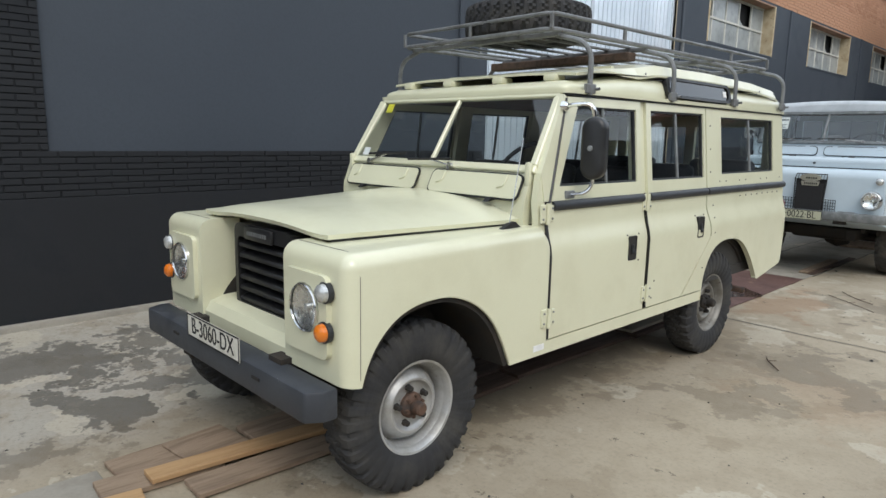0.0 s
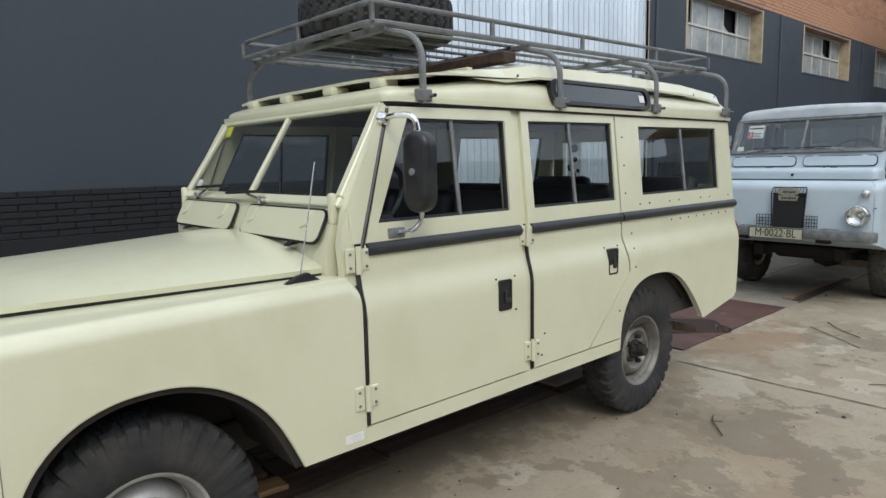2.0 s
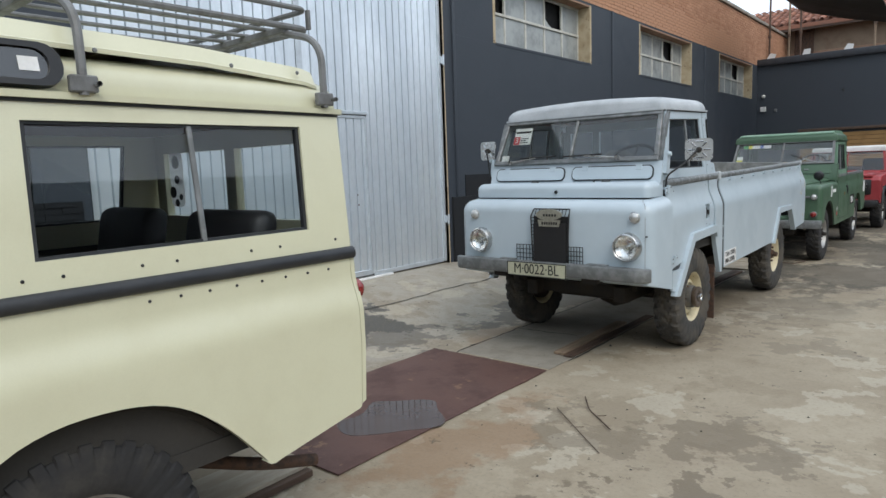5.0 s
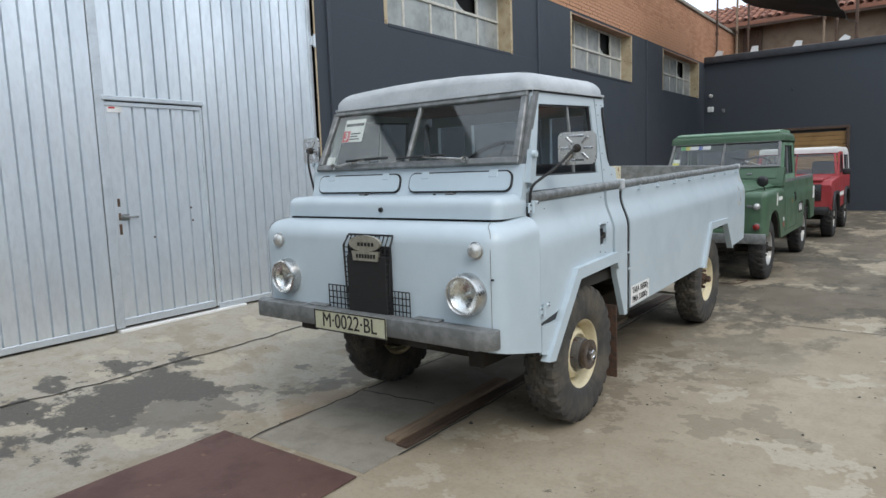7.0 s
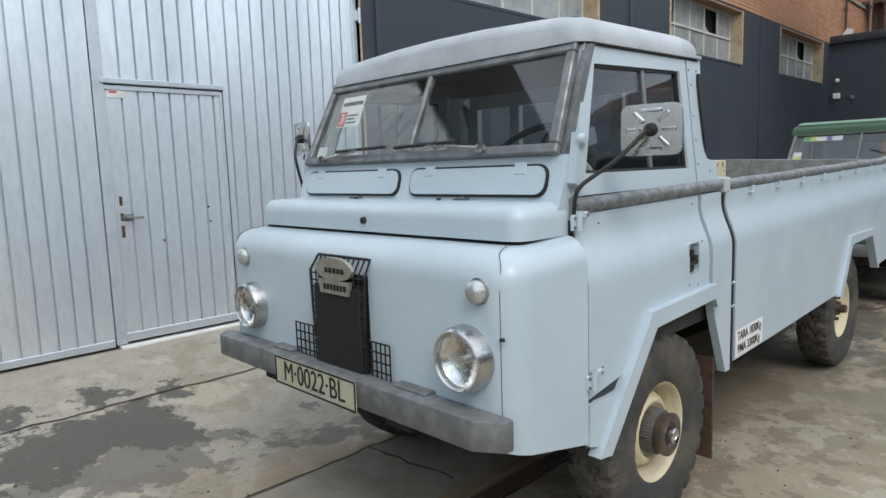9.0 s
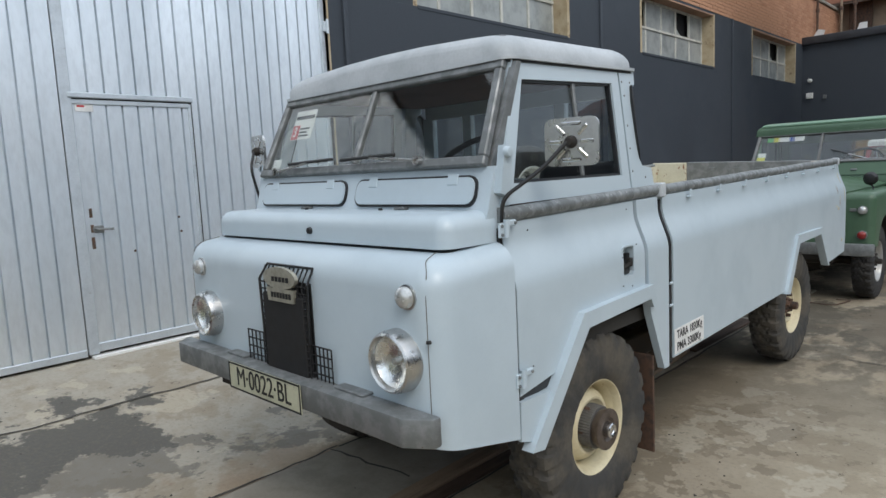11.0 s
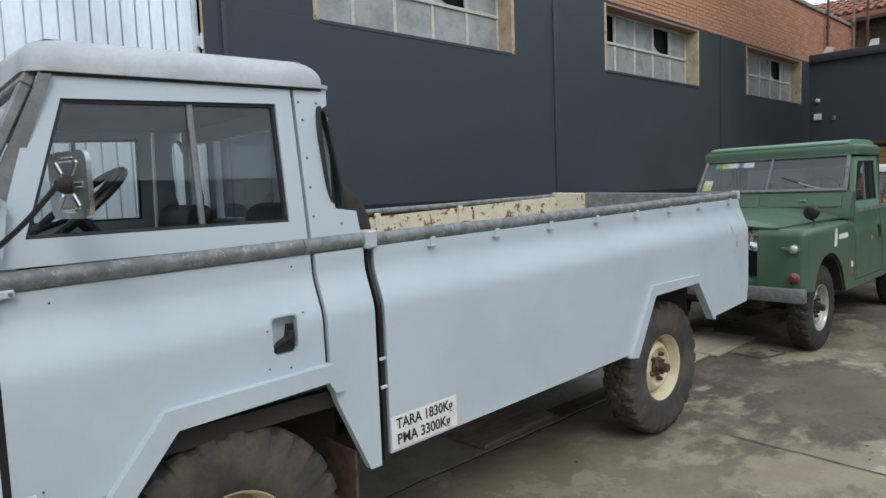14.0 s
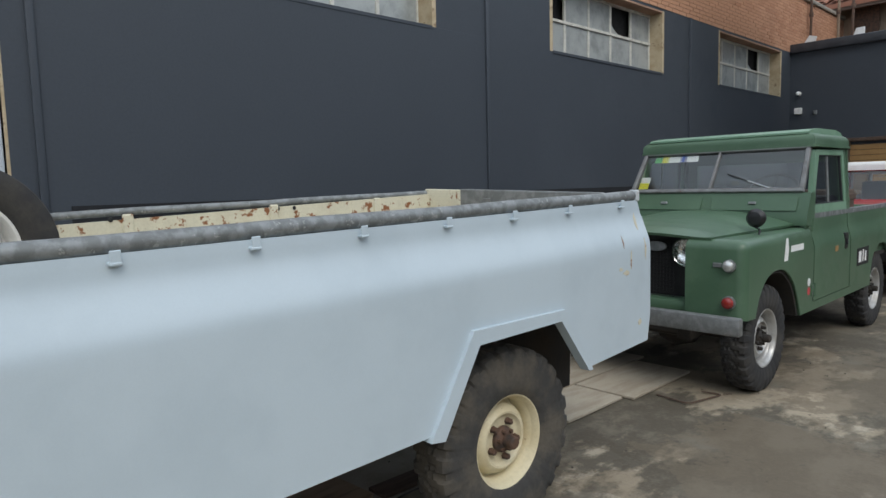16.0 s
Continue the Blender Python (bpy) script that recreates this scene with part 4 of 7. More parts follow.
def hub_mesh(kind):
    if kind == "cap":
        bm = bmesh.new()
        rings = []
        for x, r, rib in ((0.0, 0.098, 0), (0.022, 0.098, 0), (0.026, 0.092, 1), (0.085, 0.090, 1), (0.090, 0.086, 0), (0.090, 0.0, 0)):
            if r:
                rings.append([bm.verts.new((x, (r - 0.004 * rib * (j % 2)) * math.cos(math.tau * j / 96), (r - 0.004 * rib * (j % 2)) * math.sin(math.tau * j / 96))) for j in range(96)])
        for a, b in zip(rings, rings[1:]):
            for j in range(96):
                bm.faces.new((a[j], a[(j + 1) % 96], b[(j + 1) % 96], b[j]))
        bm.faces.new(rings[-1])
        bmesh.ops.recalc_face_normals(bm, faces=bm.faces)
        return bm
    return lathe([(0.0, 0.058), (0.048, 0.056), (0.056, 0.050), (0.062, 0.040), (0.066, 0.030), (0.108, 0.028), (0.114, 0.022), (0.114, 0)], 28)


def wheel(car, x, y, r, w, rim_mat, hub_mat, rubber, lugs=26, hub="axle", spin=0.0, key=""):
    s = 1 if x > 0 else -1
    drum = shared("wheel", "drum", lambda: lathe([(-0.08, 0), (-0.08, 0.15), (-0.005, 0.15), (-0.005, 0)], 32), IRON, car)
    drum.matrix_basis = Matrix.Translation((x, y, r)) @ Matrix.Rotation(0 if s > 0 else math.pi, 4, "Z") @ Matrix.Rotation(spin, 4, "X")
    shared("tyre", "tyre_%s" % key, lambda: tyre(r, w, lugs), rubber, drum, "chunky black tyre")
    shared("rim", "rim_%s_%s" % (key, rim_mat.name), rim_mesh, rim_mat, drum, rim_mat.name.replace("_", " "))
    shared("hub", "hub_%s_%s" % (hub, hub_mat.name), lambda: hub_mesh(hub), hub_mat, drum)
    nut_mat = RUSTHUB if rim_mat is IVORY else IRON
    for k in range(5):
        a = math.tau * k / 5 + 0.2
        nut = shared("wheel_nut", "nut_%s" % nut_mat.name, nut_mesh, nut_mat, drum)
        nut.location = (0.032, 0.078 * math.cos(a), 0.080 * math.sin(a))
    if hub == "cap":
        shared("hub_face", "hub_face", lambda: lathe([(0.088, 0.074), (0.118, 0.086), (0.128, 0.085), (0.131, 0.078), (0.128, 0.050), (0.118, 0.040), (0.118, 0)], 40), HUBFACE, drum, "brown steel hub face")
        shared("hub_cap", "hub_cap", lambda: lathe([(0.115, 0.032), (0.146, 0.031), (0.150, 0.026), (0.146, 0.018), (0.142, 0.016), (0.142, 0)], 24), CHROME, drum, "chrome freewheel centre")
    else:
        for k in range(6):
            a = math.tau * k / 6
            bolt = shared("hub_bolt", "hub_bolt_%s" % hub_mat.name, lambda: lathe([(0.0, 0.010), (0.020, 0.009), (0.022, 0)], 6), hub_mat, drum)
            bolt.location = (0.052, 0.043 * math.cos(a), 0.043 * math.sin(a))
    return drum


def wheel_on_side(name, car, r, w, rim_mat, rubber, m, label, key, lugs=26):
    """A spare wheel lying loose, as a thing of its own."""
    top = thing(name, m, label, "spare wheel")
    shared("tyre", "tyre_%s" % key, lambda: tyre(r, w, lugs), rubber, top)
    shared("rim", "rim_%s_%s" % (key, rim_mat.name), rim_mesh, rim_mat, top)
    return top


def headlamp(car, x, y, z, r, rim_mat, name="headlight", deep=1.0):
    bowl = part(name, lathe([(0.002, r * 0.97), (0.016 * deep, r * 0.85), (0.030 * deep, r * 0.5), (0.036 * deep, r * 0.2), (0.036 * deep, 0)], 32, (x, y, z), "y"), REFLECTOR, car, "round glass headlight with bright reflector")
    prof = [(0.046, r * 1.22), (0.004, r * 1.20), (-0.014, r * 1.13), (-0.019, r * 1.05), (-0.014, r * 0.99), (0.0, r * 0.97)] if deep > 0.9 else [(0.02, r * 1.06), (-0.006, r * 1.06), (-0.010, r * 1.02), (-0.004, r * 0.98)]
    part("headlight_ring", lathe(prof, 36, (x, y, z), "y"), rim_mat, bowl)
    part("headlight_lens", lathe([(-0.012, r), (-0.024, r * 0.8), (-0.032, r * 0.4), (-0.034, 0)], 32, (x, y, z), "y"), LENS, bowl)
    part("bulb_cap", lathe([(0.036 * deep, r * 0.14), (0.012 * deep, r * 0.13), (0.008 * deep, 0)], 14, (x, y, z), "y"), CLEARLENS, bowl)


def small_lamp(car, x, y, z, r, lens, name, ring_mat=None):
    base = part(name, lathe([(0.012, r * 1.15), (-0.008, r * 1.15), (-0.010, r)], 24, (x, y, z), "y"), ring_mat or TRIM, car, "small round lamp")
    part("lamp_lens", lathe([(-0.006, r), (-0.026, r * 0.92), (-0.036, r * 0.6), (-0.040, 0)], 24, (x, y, z), "y"), lens, base, lens.name.replace("_", " "))


def small_hinge(car, x, y, z, material):
    """A narrow cast hinge: two short straps and a thick knuckle."""
    h = part("hinge", merge(box(x - 0.004, x + 0.007, y - 0.034, y - 0.008, z - 0.032, z + 0.018, 0.003, 1), box(x - 0.004, x + 0.012, y + 0.004, y + 0.052, z + 0.004, z + 0.026, 0.004, 1),
                            lathe([(-0.032, 0.011), (0.030, 0.011)], 12, (x + 0.010, y - 0.002, z), "z")), material, car, "small cast door hinge")
    for dy, dz in ((-0.024, -0.022), (-0.024, 0.008), (0.042, 0.015)):
        part("bolt", lathe([(0, 0.006), (0.005, 0.005), (0.006, 0)], 8, (x + (0.012 if dy > 0 else 0.007), y + dy, z + dz)), GALV, h)


def door_hinge(car, x, y, z, material):
    h = part("hinge", merge(box(x - 0.004, x + 0.008, y - 0.05, y - 0.012, z - 0.045, z + 0.045, 0.003, 1), box(x - 0.004, x + 0.008, y + 0.012, y + 0.052, z - 0.04, z + 0.04, 0.003, 1),
                            lathe([(-0.05, 0.012), (0.05, 0.012)], 12, (x + 0.010, y, z), "z")), material, car)
    for dy in (-0.035, 0.036):
        for dz in (-0.025, 0.025):
            part("bolt", lathe([(0, 0.006), (0.004, 0.005), (0.005, 0)], 8, (x + 0.008, y + dy, z + dz)), GALV, h)


def door_latch(car, x, y, z):
    """A dark recessed latch with a small lever, let into the door skin."""
    pan = part("door_handle", ring(rounded(y - 0.042, y + 0.042, z - 0.068, z + 0.068, 0.012), rounded(y - 0.034, y + 0.034, z - 0.060, z + 0.060, 0.010), "x", x - 0.03, x + 0.004), BLACK, car, "black recessed door latch")
    part("latch_pan", prism(rounded(y - 0.036, y + 0.036, z - 0.062, z + 0.062, 0.010), "x", x - 0.034, x + 0.0015), BLACK, pan)
    part("latch_lever", merge(box(x + 0.001, x + 0.012, y - 0.004, y + 0.03, z - 0.035, z - 0.012, 0.004, 2), box(x + 0.001, x + 0.010, y - 0.006, y + 0.008, z - 0.03, z + 0.02, 0.003, 1)), TRIM, pan)


def rivets(car, x, spots, material, r=0.0055):
    for y, z in spots:
        ob = shared("rivet", "rivet_%s_%s" % (material.name, r), lambda: lathe([(0, r), (0.003, r * 0.8), (0.004, 0)], 8), material, car)
        ob.location = (x(z) if callable(x) else x, y, z)


def pieces(name, bms, material, parent, label=""):
    """Each piece as a part of its own."""
    return [part(name, bm, material, parent, label) for bm in bms]


def plate(car, words, w, h, m, face, key):
    p = part("number_plate", moved(box(-w / 2, w / 2, -h / 2, h / 2, -0.002, 0.002, 0.001, 1), m), face, car, "Spanish number plate " + words)
    part("plate_border", moved(ring([(-w / 2, -h / 2), (w / 2, -h / 2), (w / 2, h / 2), (-w / 2, h / 2)], [(-w / 2 + 0.007, -h / 2 + 0.007), (w / 2 - 0.007, -h / 2 + 0.007), (w / 2 - 0.007, h / 2 - 0.007), (-w / 2 + 0.007, h / 2 - 0.007)], "z", 0.002, 0.0035), m), INK, p)
    lettering("plate_letters", words, h * 0.99, m @ Matrix.Translation((0, 0.0, 0.003)), INK, p, 0.001, 0.84)


def seat(car, x, y, z, w=0.46, back=0.52):
    s = part("seat", box(x - w / 2, x + w / 2, y, y + 0.48, z, z + 0.14, 0.04, 3), SEAT, car, "black vinyl seat")
    part("backrest", bend(box(x - w / 2, x + w / 2, y + 0.42, y + 0.54, z + 0.10, z + 0.10 + back, 0.05, 3), lambda a, b, c: (a, b + (c - z) * 0.18, c)), SEAT, s)


def steering_wheel(car, x, y, z, r=0.21, lean=55):
    m = Matrix.Translation((x, y, z)) @ Matrix.Rotation(radians(lean), 4, "X")
    pts = [(r * math.cos(math.tau * k / 36), r * math.sin(math.tau * k / 36), 0) for k in range(36)]
    w = part("steering_wheel", moved(tube(pts, 0.013, 8, True), m), BLACK, car, "thin black steering wheel")
    for a in (90, 210, 330):
        part("spoke", moved(tube([(0, 0, -0.02), (r * math.cos(radians(a)), r * math.sin(radians(a)), 0)], 0.009, 6), m), BLACK, w)
    part("column", moved(tube([(0, 0, 0.0), (0, 0, -0.6)], 0.022, 8), m), BLACK, w)


def chassis(car, y0, y1, front, rear, r, half=0.40):
    c = part("chassis", merge(box(-half - 0.05, -half + 0.05, y0, y1, 0.40, 0.53, 0.008, 1), box(half - 0.05, half + 0.05, y0, y1, 0.40, 0.53, 0.008, 1), *[box(-half, half, y, y + 0.08, 0.42, 0.52) for y in np.linspace(y0 + 0.1, y1 - 0.1, 5)]), IRON, car, "dirty black chassis rails")
    for y in (front, rear):
        part("axle", merge(lathe([(-0.62, 0.045), (0.62, 0.045)], 16, (0, y, r)), lathe([(-0.14, 0.02), (-0.12, 0.11), (0, 0.15), (0.12, 0.11), (0.14, 0.02)], 20, (0.12, y, r))), IRON, c)
        for s in (-1, 1):
            part("leaf_spring", merge(*[bend(box(s * half - 0.03, s * half + 0.03, y - 0.55 + k * 0.09, y + 0.55 - k * 0.09, r + 0.075 - k * 0.014, r + 0.086 - k * 0.014), lambda a, b, d: (a, b, d + 0.25 * (b - y) ** 2)) for k in range(4)]), IRON, c)
    pieces("underbody", [box(-0.34, 0.34, front - 0.30, front + 1.1, 0.36, 0.60, 0.05, 2), box(-0.34, 0.34, rear - 0.9, rear + 0.5, 0.42, 0.62, 0.04, 2)], IRON, c)
    part("exhaust", tube(arc([(-0.2, front + 0.4, 0.42), (-0.25, rear - 0.3, 0.40), (-0.3, rear + 0.4, 0.46), (0.1, y1, 0.44)], 0.1), 0.028, 8), IRON, c)
    return c


def tub_skin(car, name, outline, material, shape, levels, x_out, thick=0.035, label=""):
    """A side panel from its outline in (y, z), curved by shape, on both sides."""
    made = []
    for s in (1, -1):
        bm = bend(slices(prism(outline, "x", x_out - thick, x_out), levels), shape)
        made.append(part(name, bm if s > 0 else flipped(bm), material, car, label))
    return made


def frame_skin(car, name, outer, inner, material, shape, x_out, thick=0.035, label="", pane=GLASS, slider=None):
    """A window frame and its panes, on both sides."""
    for s in (1, -1):
        bm = bend(ring(outer, inner, "x", x_out - thick, x_out), shape)
        f = part(name, bm if s > 0 else flipped(bm), material, car, label)
        g = bend(prism(inner, "x", x_out - 0.024, x_out - 0.019), shape)
        part("window_pane", g if s > 0 else flipped(g), pane, f, "reflective side window glass").visible_shadow = False
        seal = bend(ring(inner, [(iy + (cy - iy) * 0.028, iz + (cz - iz) * 0.05) for (iy, iz), (cy, cz) in zip(inner, [(sum(p[0] for p in inner) / len(inner), sum(p[1] for p in inner) / len(inner))] * len(inner))], "x", x_out - 0.03, x_out - 0.010), shape)
        part("window_seal", seal if s > 0 else flipped(seal), TRIM, f)
        if slider:
            y = slider
            zs = sorted(p[1] for p in inner)
            bar = bend(box(x_out - 0.022, x_out - 0.008, y - 0.009, y + 0.009, zs[1], zs[2], 0.003, 1), shape)
            part("slider_bar", bar if s > 0 else flipped(bar), GALV, f, "aluminium sliding-window bar")


def screen(car, name, y_lo, z_lo, y_hi, z_hi, w_lo, w_hi, frame_mat, pane_mat, thick=0.035, post=0.03, border=0.05):
    """A two-pane windscreen that leans back."""
    def at(u, t, lift=0.0):
        w = w_lo + (w_hi - w_lo) * t
        d = Vector((0, -(z_hi - z_lo), y_hi - y_lo)).normalized() * lift
        return Vector((u * w, y_lo + (y_hi - y_lo) * t, z_lo + (z_hi - z_lo) * t)) + d
    length = math.hypot(y_hi - y_lo, z_hi - z_lo)
    b_t, b_u = border / length, border / w_lo
    bars = []
    for u0, u1, t0, t1 in ((-1, 1, 0, b_t), (-1, 1, 1 - b_t, 1), (-1, -1 + b_u, b_t, 1 - b_t), (1 - b_u, 1, b_t, 1 - b_t), (-post / w_lo / 2, post / w_lo / 2, b_t, 1 - b_t)):
        bm = bmesh.new()
        c = [bm.verts.new(at(u, t, e)) for e in (0, thick) for u, t in ((u0, t0), (u1, t0), (u1, t1), (u0, t1))]
        for f in ((3, 2, 1, 0), (4, 5, 6, 7), (0, 1, 5, 4), (1, 2, 6, 5), (2, 3, 7, 6), (3, 0, 4, 7)):
            bm.faces.new([c[i] for i in f])
        bmesh.ops.recalc_face_normals(bm, faces=bm.faces)
        bmesh.ops.bevel(bm, geom=list(bm.edges), offset=0.005, segments=1, affect="EDGES")
        bars.append(bm)
    f = part(name, merge(*bars), frame_mat, car, "two-pane windscreen frame")
    for a, b in ((-1 + b_u, -post / w_lo / 2), (post / w_lo / 2, 1 - b_u)):
        bm = bmesh.new()
        c = [bm.verts.new(at(u, t, e)) for e in (thick * 0.4, thick * 0.4 + 0.005) for u, t in ((a, b_t), (b, b_t), (b, 1 - b_t), (a, 1 - b_t))]
        for q in ((3, 2, 1, 0), (4, 5, 6, 7), (0, 1, 5, 4), (1, 2, 6, 5), (2, 3, 7, 6), (3, 0, 4, 7)):
            bm.faces.new([c[i] for i in q])
        bmesh.ops.recalc_face_normals(bm, faces=bm.faces)
        part("windscreen_pane", bm, pane_mat, f, "windscreen glass").visible_shadow = False
    return f, at


def wiper(car, base, tip, blade_dir, material=BLACK):
    b, t = Vector(base), Vector(tip)
    w = part("wiper", merge(tube([b, t], 0.006, 6), lathe([(-0.012, 0.018), (0.014, 0.014)], 12, base, "y")), STAINLESS, car, "windscreen wiper")
    d = Vector(blade_dir).normalized() * 0.17
    part("wiper_blade", tube([t - d, t + d], 0.007, 6), material, w)


# ---- the cream station wagon ----
WX, WY = -2.465, 1.831


def cream_shape(x, y, z):
    return (x - 0.032 * soft((z - 0.93) / 0.16) - 0.062 * max(0.0, z - 1.10), y, z)


def wagon_shape(x, y, z):
    """Full width below the shoulder, then leaning in up to the gutter."""
    return (x + 0.040 - 0.035 * soft((z - 0.93) / 0.17) - 0.126 * max(0.0, z - 1.13), y, z)


LEVELS = [0.90, 0.93, 0.95, 0.97, 0.99, 1.01, 1.03, 1.05, 1.07, 1.09, 1.12]
ARCH_F = [(-0.315, 0.57), (-0.295, 0.63), (-0.26, 0.70), (-0.205, 0.765), (-0.135, 0.815), (-0.05, 0.845), (0.04, 0.855), (0.14, 0.85), (0.235, 0.822), (0.32, 0.775), (0.39, 0.715), (0.445, 0.645), (0.49, 0.565), (0.54, 0.46)]


def eased(points, steps=3):
    """The same line, run smoothly through its points."""
    out = []
    for i in range(len(points) - 1):
        p = [Vector(points[max(0, min(len(points) - 1, i + k))]) for k in (-1, 0, 1, 2)]
        for j in range(steps):
            t = j / steps
            out.append(tuple(0.5 * (2 * p[1] + (p[2] - p[0]) * t + (2 * p[0] - 5 * p[1] + 4 * p[2] - p[3]) * t * t + (3 * p[1] - p[0] - 3 * p[2] + p[3]) * t ** 3)))
    return out + [tuple(points[-1])]


ARCH_F = eased(ARCH_F)


def wagon_wing(car, paint, front=-0.41, top=1.085, inner=0.40, half=0.80, slide=0.0):
    """Front wing: box with rounded shoulders, wheel arch cut through."""
    arch_f = [(y + slide, z) for y, z in ARCH_F]
    for s in (1, -1):
        line = [(front, 0.575), *arch_f, (0.795 + slide, 0.46), (0.795 + slide, 1.05), (0.76 + slide, top), (front, top - 0.012)]
        bm = prism(line, "x", inner, half)
        round_edges(bm, lambda x, y, z: (x > half - 0.01 and z > 1.0) or (y < front + 0.01 and (z > 0.9 or x > half - 0.02) and x > inner + 0.01 and z > 0.6), 0.068, 6)
        part("front_wing", bm if s > 0 else flipped(bm), paint, car, "rounded front wing with wheel arch", 40)
        lip = arch_f
        edge = tube([(half - 0.006, y, z) for y, z in lip], 0.007, 6)
        part("arch_lip", edge if s > 0 else flipped(edge), paint, car)
        liner = merge(box(0.402, 0.43, -0.36, 0.76, 0.45, 1.02), prism([(0.05 + (y - 0.05) * 0.992, 0.4 + (z - 0.4) * 0.992) for y, z in arch_f] + [(0.05 + (y - 0.05) * 0.93, 0.4 + (z - 0.4) * 0.94) for y, z in reversed(arch_f)], "x", 0.42, half - 0.02))
        part("inner_wing", liner if s > 0 else flipped(liner), IRON, car)


def wagon():
    car = thing("station_wagon", Matrix.Translation((WX, WY, 0)), "cream four-wheel-drive station wagon with roof rack", "car")
    P = CREAM
    for x in (0.68, -0.68):
        wheel(car, x, 0, 0.37, 0.19, SILVER, RUSTHUB, RUBBER, 34, "axle", 0.3, "wagon")
        wheel(car, x, 2.768, 0.37, 0.19, GREYRIM, IRON, RUBBER, 34, "axle", 1.1, "wagon")
    chassis(car, -0.5, 3.9, 0, 2.768, 0.375)
    wagon_wing(car, P, half=0.84, slide=-0.034)
    # bonnet: slightly crowned, rolled front edge
    bm = bmesh.new()
    grid = {}
    for i in range(25):
        for j in range(19):
            u, t = i / 12 - 1, j / 18
            w = 0.560 + 0.145 * t
            roll = 0.030 * (1 - min(1, t / 0.10)) ** 2
            grid[i, j] = bm.verts.new((u * w, -0.305 + 1.045 * t, 1.107 + 0.006 * t + (0.045 + 0.055 * t) * (1 - abs(u) ** 2.6) - roll * (1 - abs(u) ** 6)))
    for i in range(24):
        for j in range(18):
            bm.faces.new((grid[i, j], grid[i + 1, j], grid[i + 1, j + 1], grid[i, j + 1]))
    thicken(bm, 0.020)
    part("bonnet", bm, P, car, "wide flat cream bonnet", 50)
    part("bonnet_seal", box(-0.50, 0.50, -0.20, 0.68, 1.04, 1.08, 0.01, 1), P, car)
    for s in (1, -1):
        part("bonnet_gap", prism([(s * 0.515, -0.28), (s * 0.548, -0.28), (s * 0.692, 0.73), (s * 0.655, 0.73)], "z", 1.05, 1.094), BLACK, car)
    # seams of the wing fronts and door seals
    for s in (1, -1):
        part("wing_seam", tube(arc([(s * 0.8405, -0.352, 0.60), (s * 0.8405, -0.352, 1.005), (s * 0.806, -0.350, 1.064), (s * 0.76, -0.348, 1.0745), (s * 0.42, -0.346, 1.0755)], 0.03), 0.0013, 5), SEAM, car)
        part("door_seal", tube([(s * (wagon_shape(0.80, 0, z)[0] - 0.003), 0.7705, z) for z in (0.53, 0.80, 0.93, 0.98, 1.03, 1.09)], 0.0085, 6), BLACK, car, "black rubber door seal")
        part("door_seal", tube([(s * (wagon_shape(0.80, 0, z)[0] - 0.003), 1.7045, z) for z in (0.53, 0.80, 0.93, 0.98, 1.03, 1.10)], 0.0055, 6), BLACK, car)
    # radiator panel, mesh and grille between the wings
    part("radiator_panel", box(-0.405, 0.405, -0.20, -0.16, 0.60, 1.095), P, car)
    tagged(part("radiator_mesh", merge(*[box(-0.37, 0.37, -0.206, -0.203, 0.69 + k * 0.018, 0.698 + k * 0.018) for k in range(19)], *[box(-0.37 + k * 0.02, -0.363 + k * 0.02, -0.209, -0.206, 0.69, 1.03) for k in range(38)]), BLACK, car), kind="stuff")
    part("mesh_back", box(-0.38, 0.38, -0.203, -0.2, 0.68, 1.04), IRON, car)
    grille = part("grille", ring(rounded(-0.255, 0.29, 0.66, 1.075, 0.05), rounded(-0.225, 0.255, 0.69, 1.01, 0.03), "y", -0.300, -0.205), BLACK, car, "black plastic radiator grille")
    for k in range(6):
        part("slat", bend(box(-0.23, 0.26, -0.293, -0.235, 0.704 + k * 0.053, 0.724 + k * 0.053, 0.005, 1), lambda x, y, z: (x, y, z + (y + 0.25) * 0.3)), BLACK, grille)
    part("badge", box(-0.13, 0.13, -0.318, -0.296, 1.005, 1.07, 0.012, 2), BLACK, grille, "dark badge with unreadable pale mark")
    part("badge_mark", merge(*[box(-0.09 + k * 0.021, -0.077 + k * 0.021, -0.3205, -0.318, 1.030, 1.048) for k in range(9)]), GALV, grille)
    apron = prism([(-0.40, 0.54), (-0.40, 0.62), (-0.37, 0.665), (-0.30, 0.685), (-0.19, 0.69), (-0.19, 0.54)], "x", -0.398, 0.398)
    part("front_apron", apron, P, car, "curved valance below the grille")
    # front bumper with cut corners
    bump_line = [(-0.82, -0.42), (-0.82, -0.48), (-0.785, -0.545), (0.755, -0.545), (0.795, -0.48), (0.795, -0.42)]
    part("bumper", round_edges(prism(bump_line, "z", 0.455, 0.578), lambda x, y, z: True, 0.012, 2), BUMPER, car, "dark grey steel bumper")
    pieces("bumper_iron", [box(-0.45, -0.35, -0.46, -0.1, 0.52, 0.60), box(0.35, 0.45, -0.46, -0.1, 0.52, 0.60)], IRON, car)
    plate(car, "B-3060-DX", 0.52, 0.11, Matrix.Translation((0.02, -0.552, 0.615)) @ Matrix.Rotation(radians(90), 4, "X"), PLATE, "w")
    for s in (1, -1):
        x = s * 0.59
        pan = part("headlight_panel", ring(rounded(x - 0.15, x + 0.15, 0.665, 0.985, 0.03), rounded(x - 0.098, x + 0.098, 0.747, 0.943, 0.097, 4), "y", -0.432, -0.405), P, car)
        headlamp(car, x, -0.434, 0.845, 0.09, CHROME, deep=0.55)
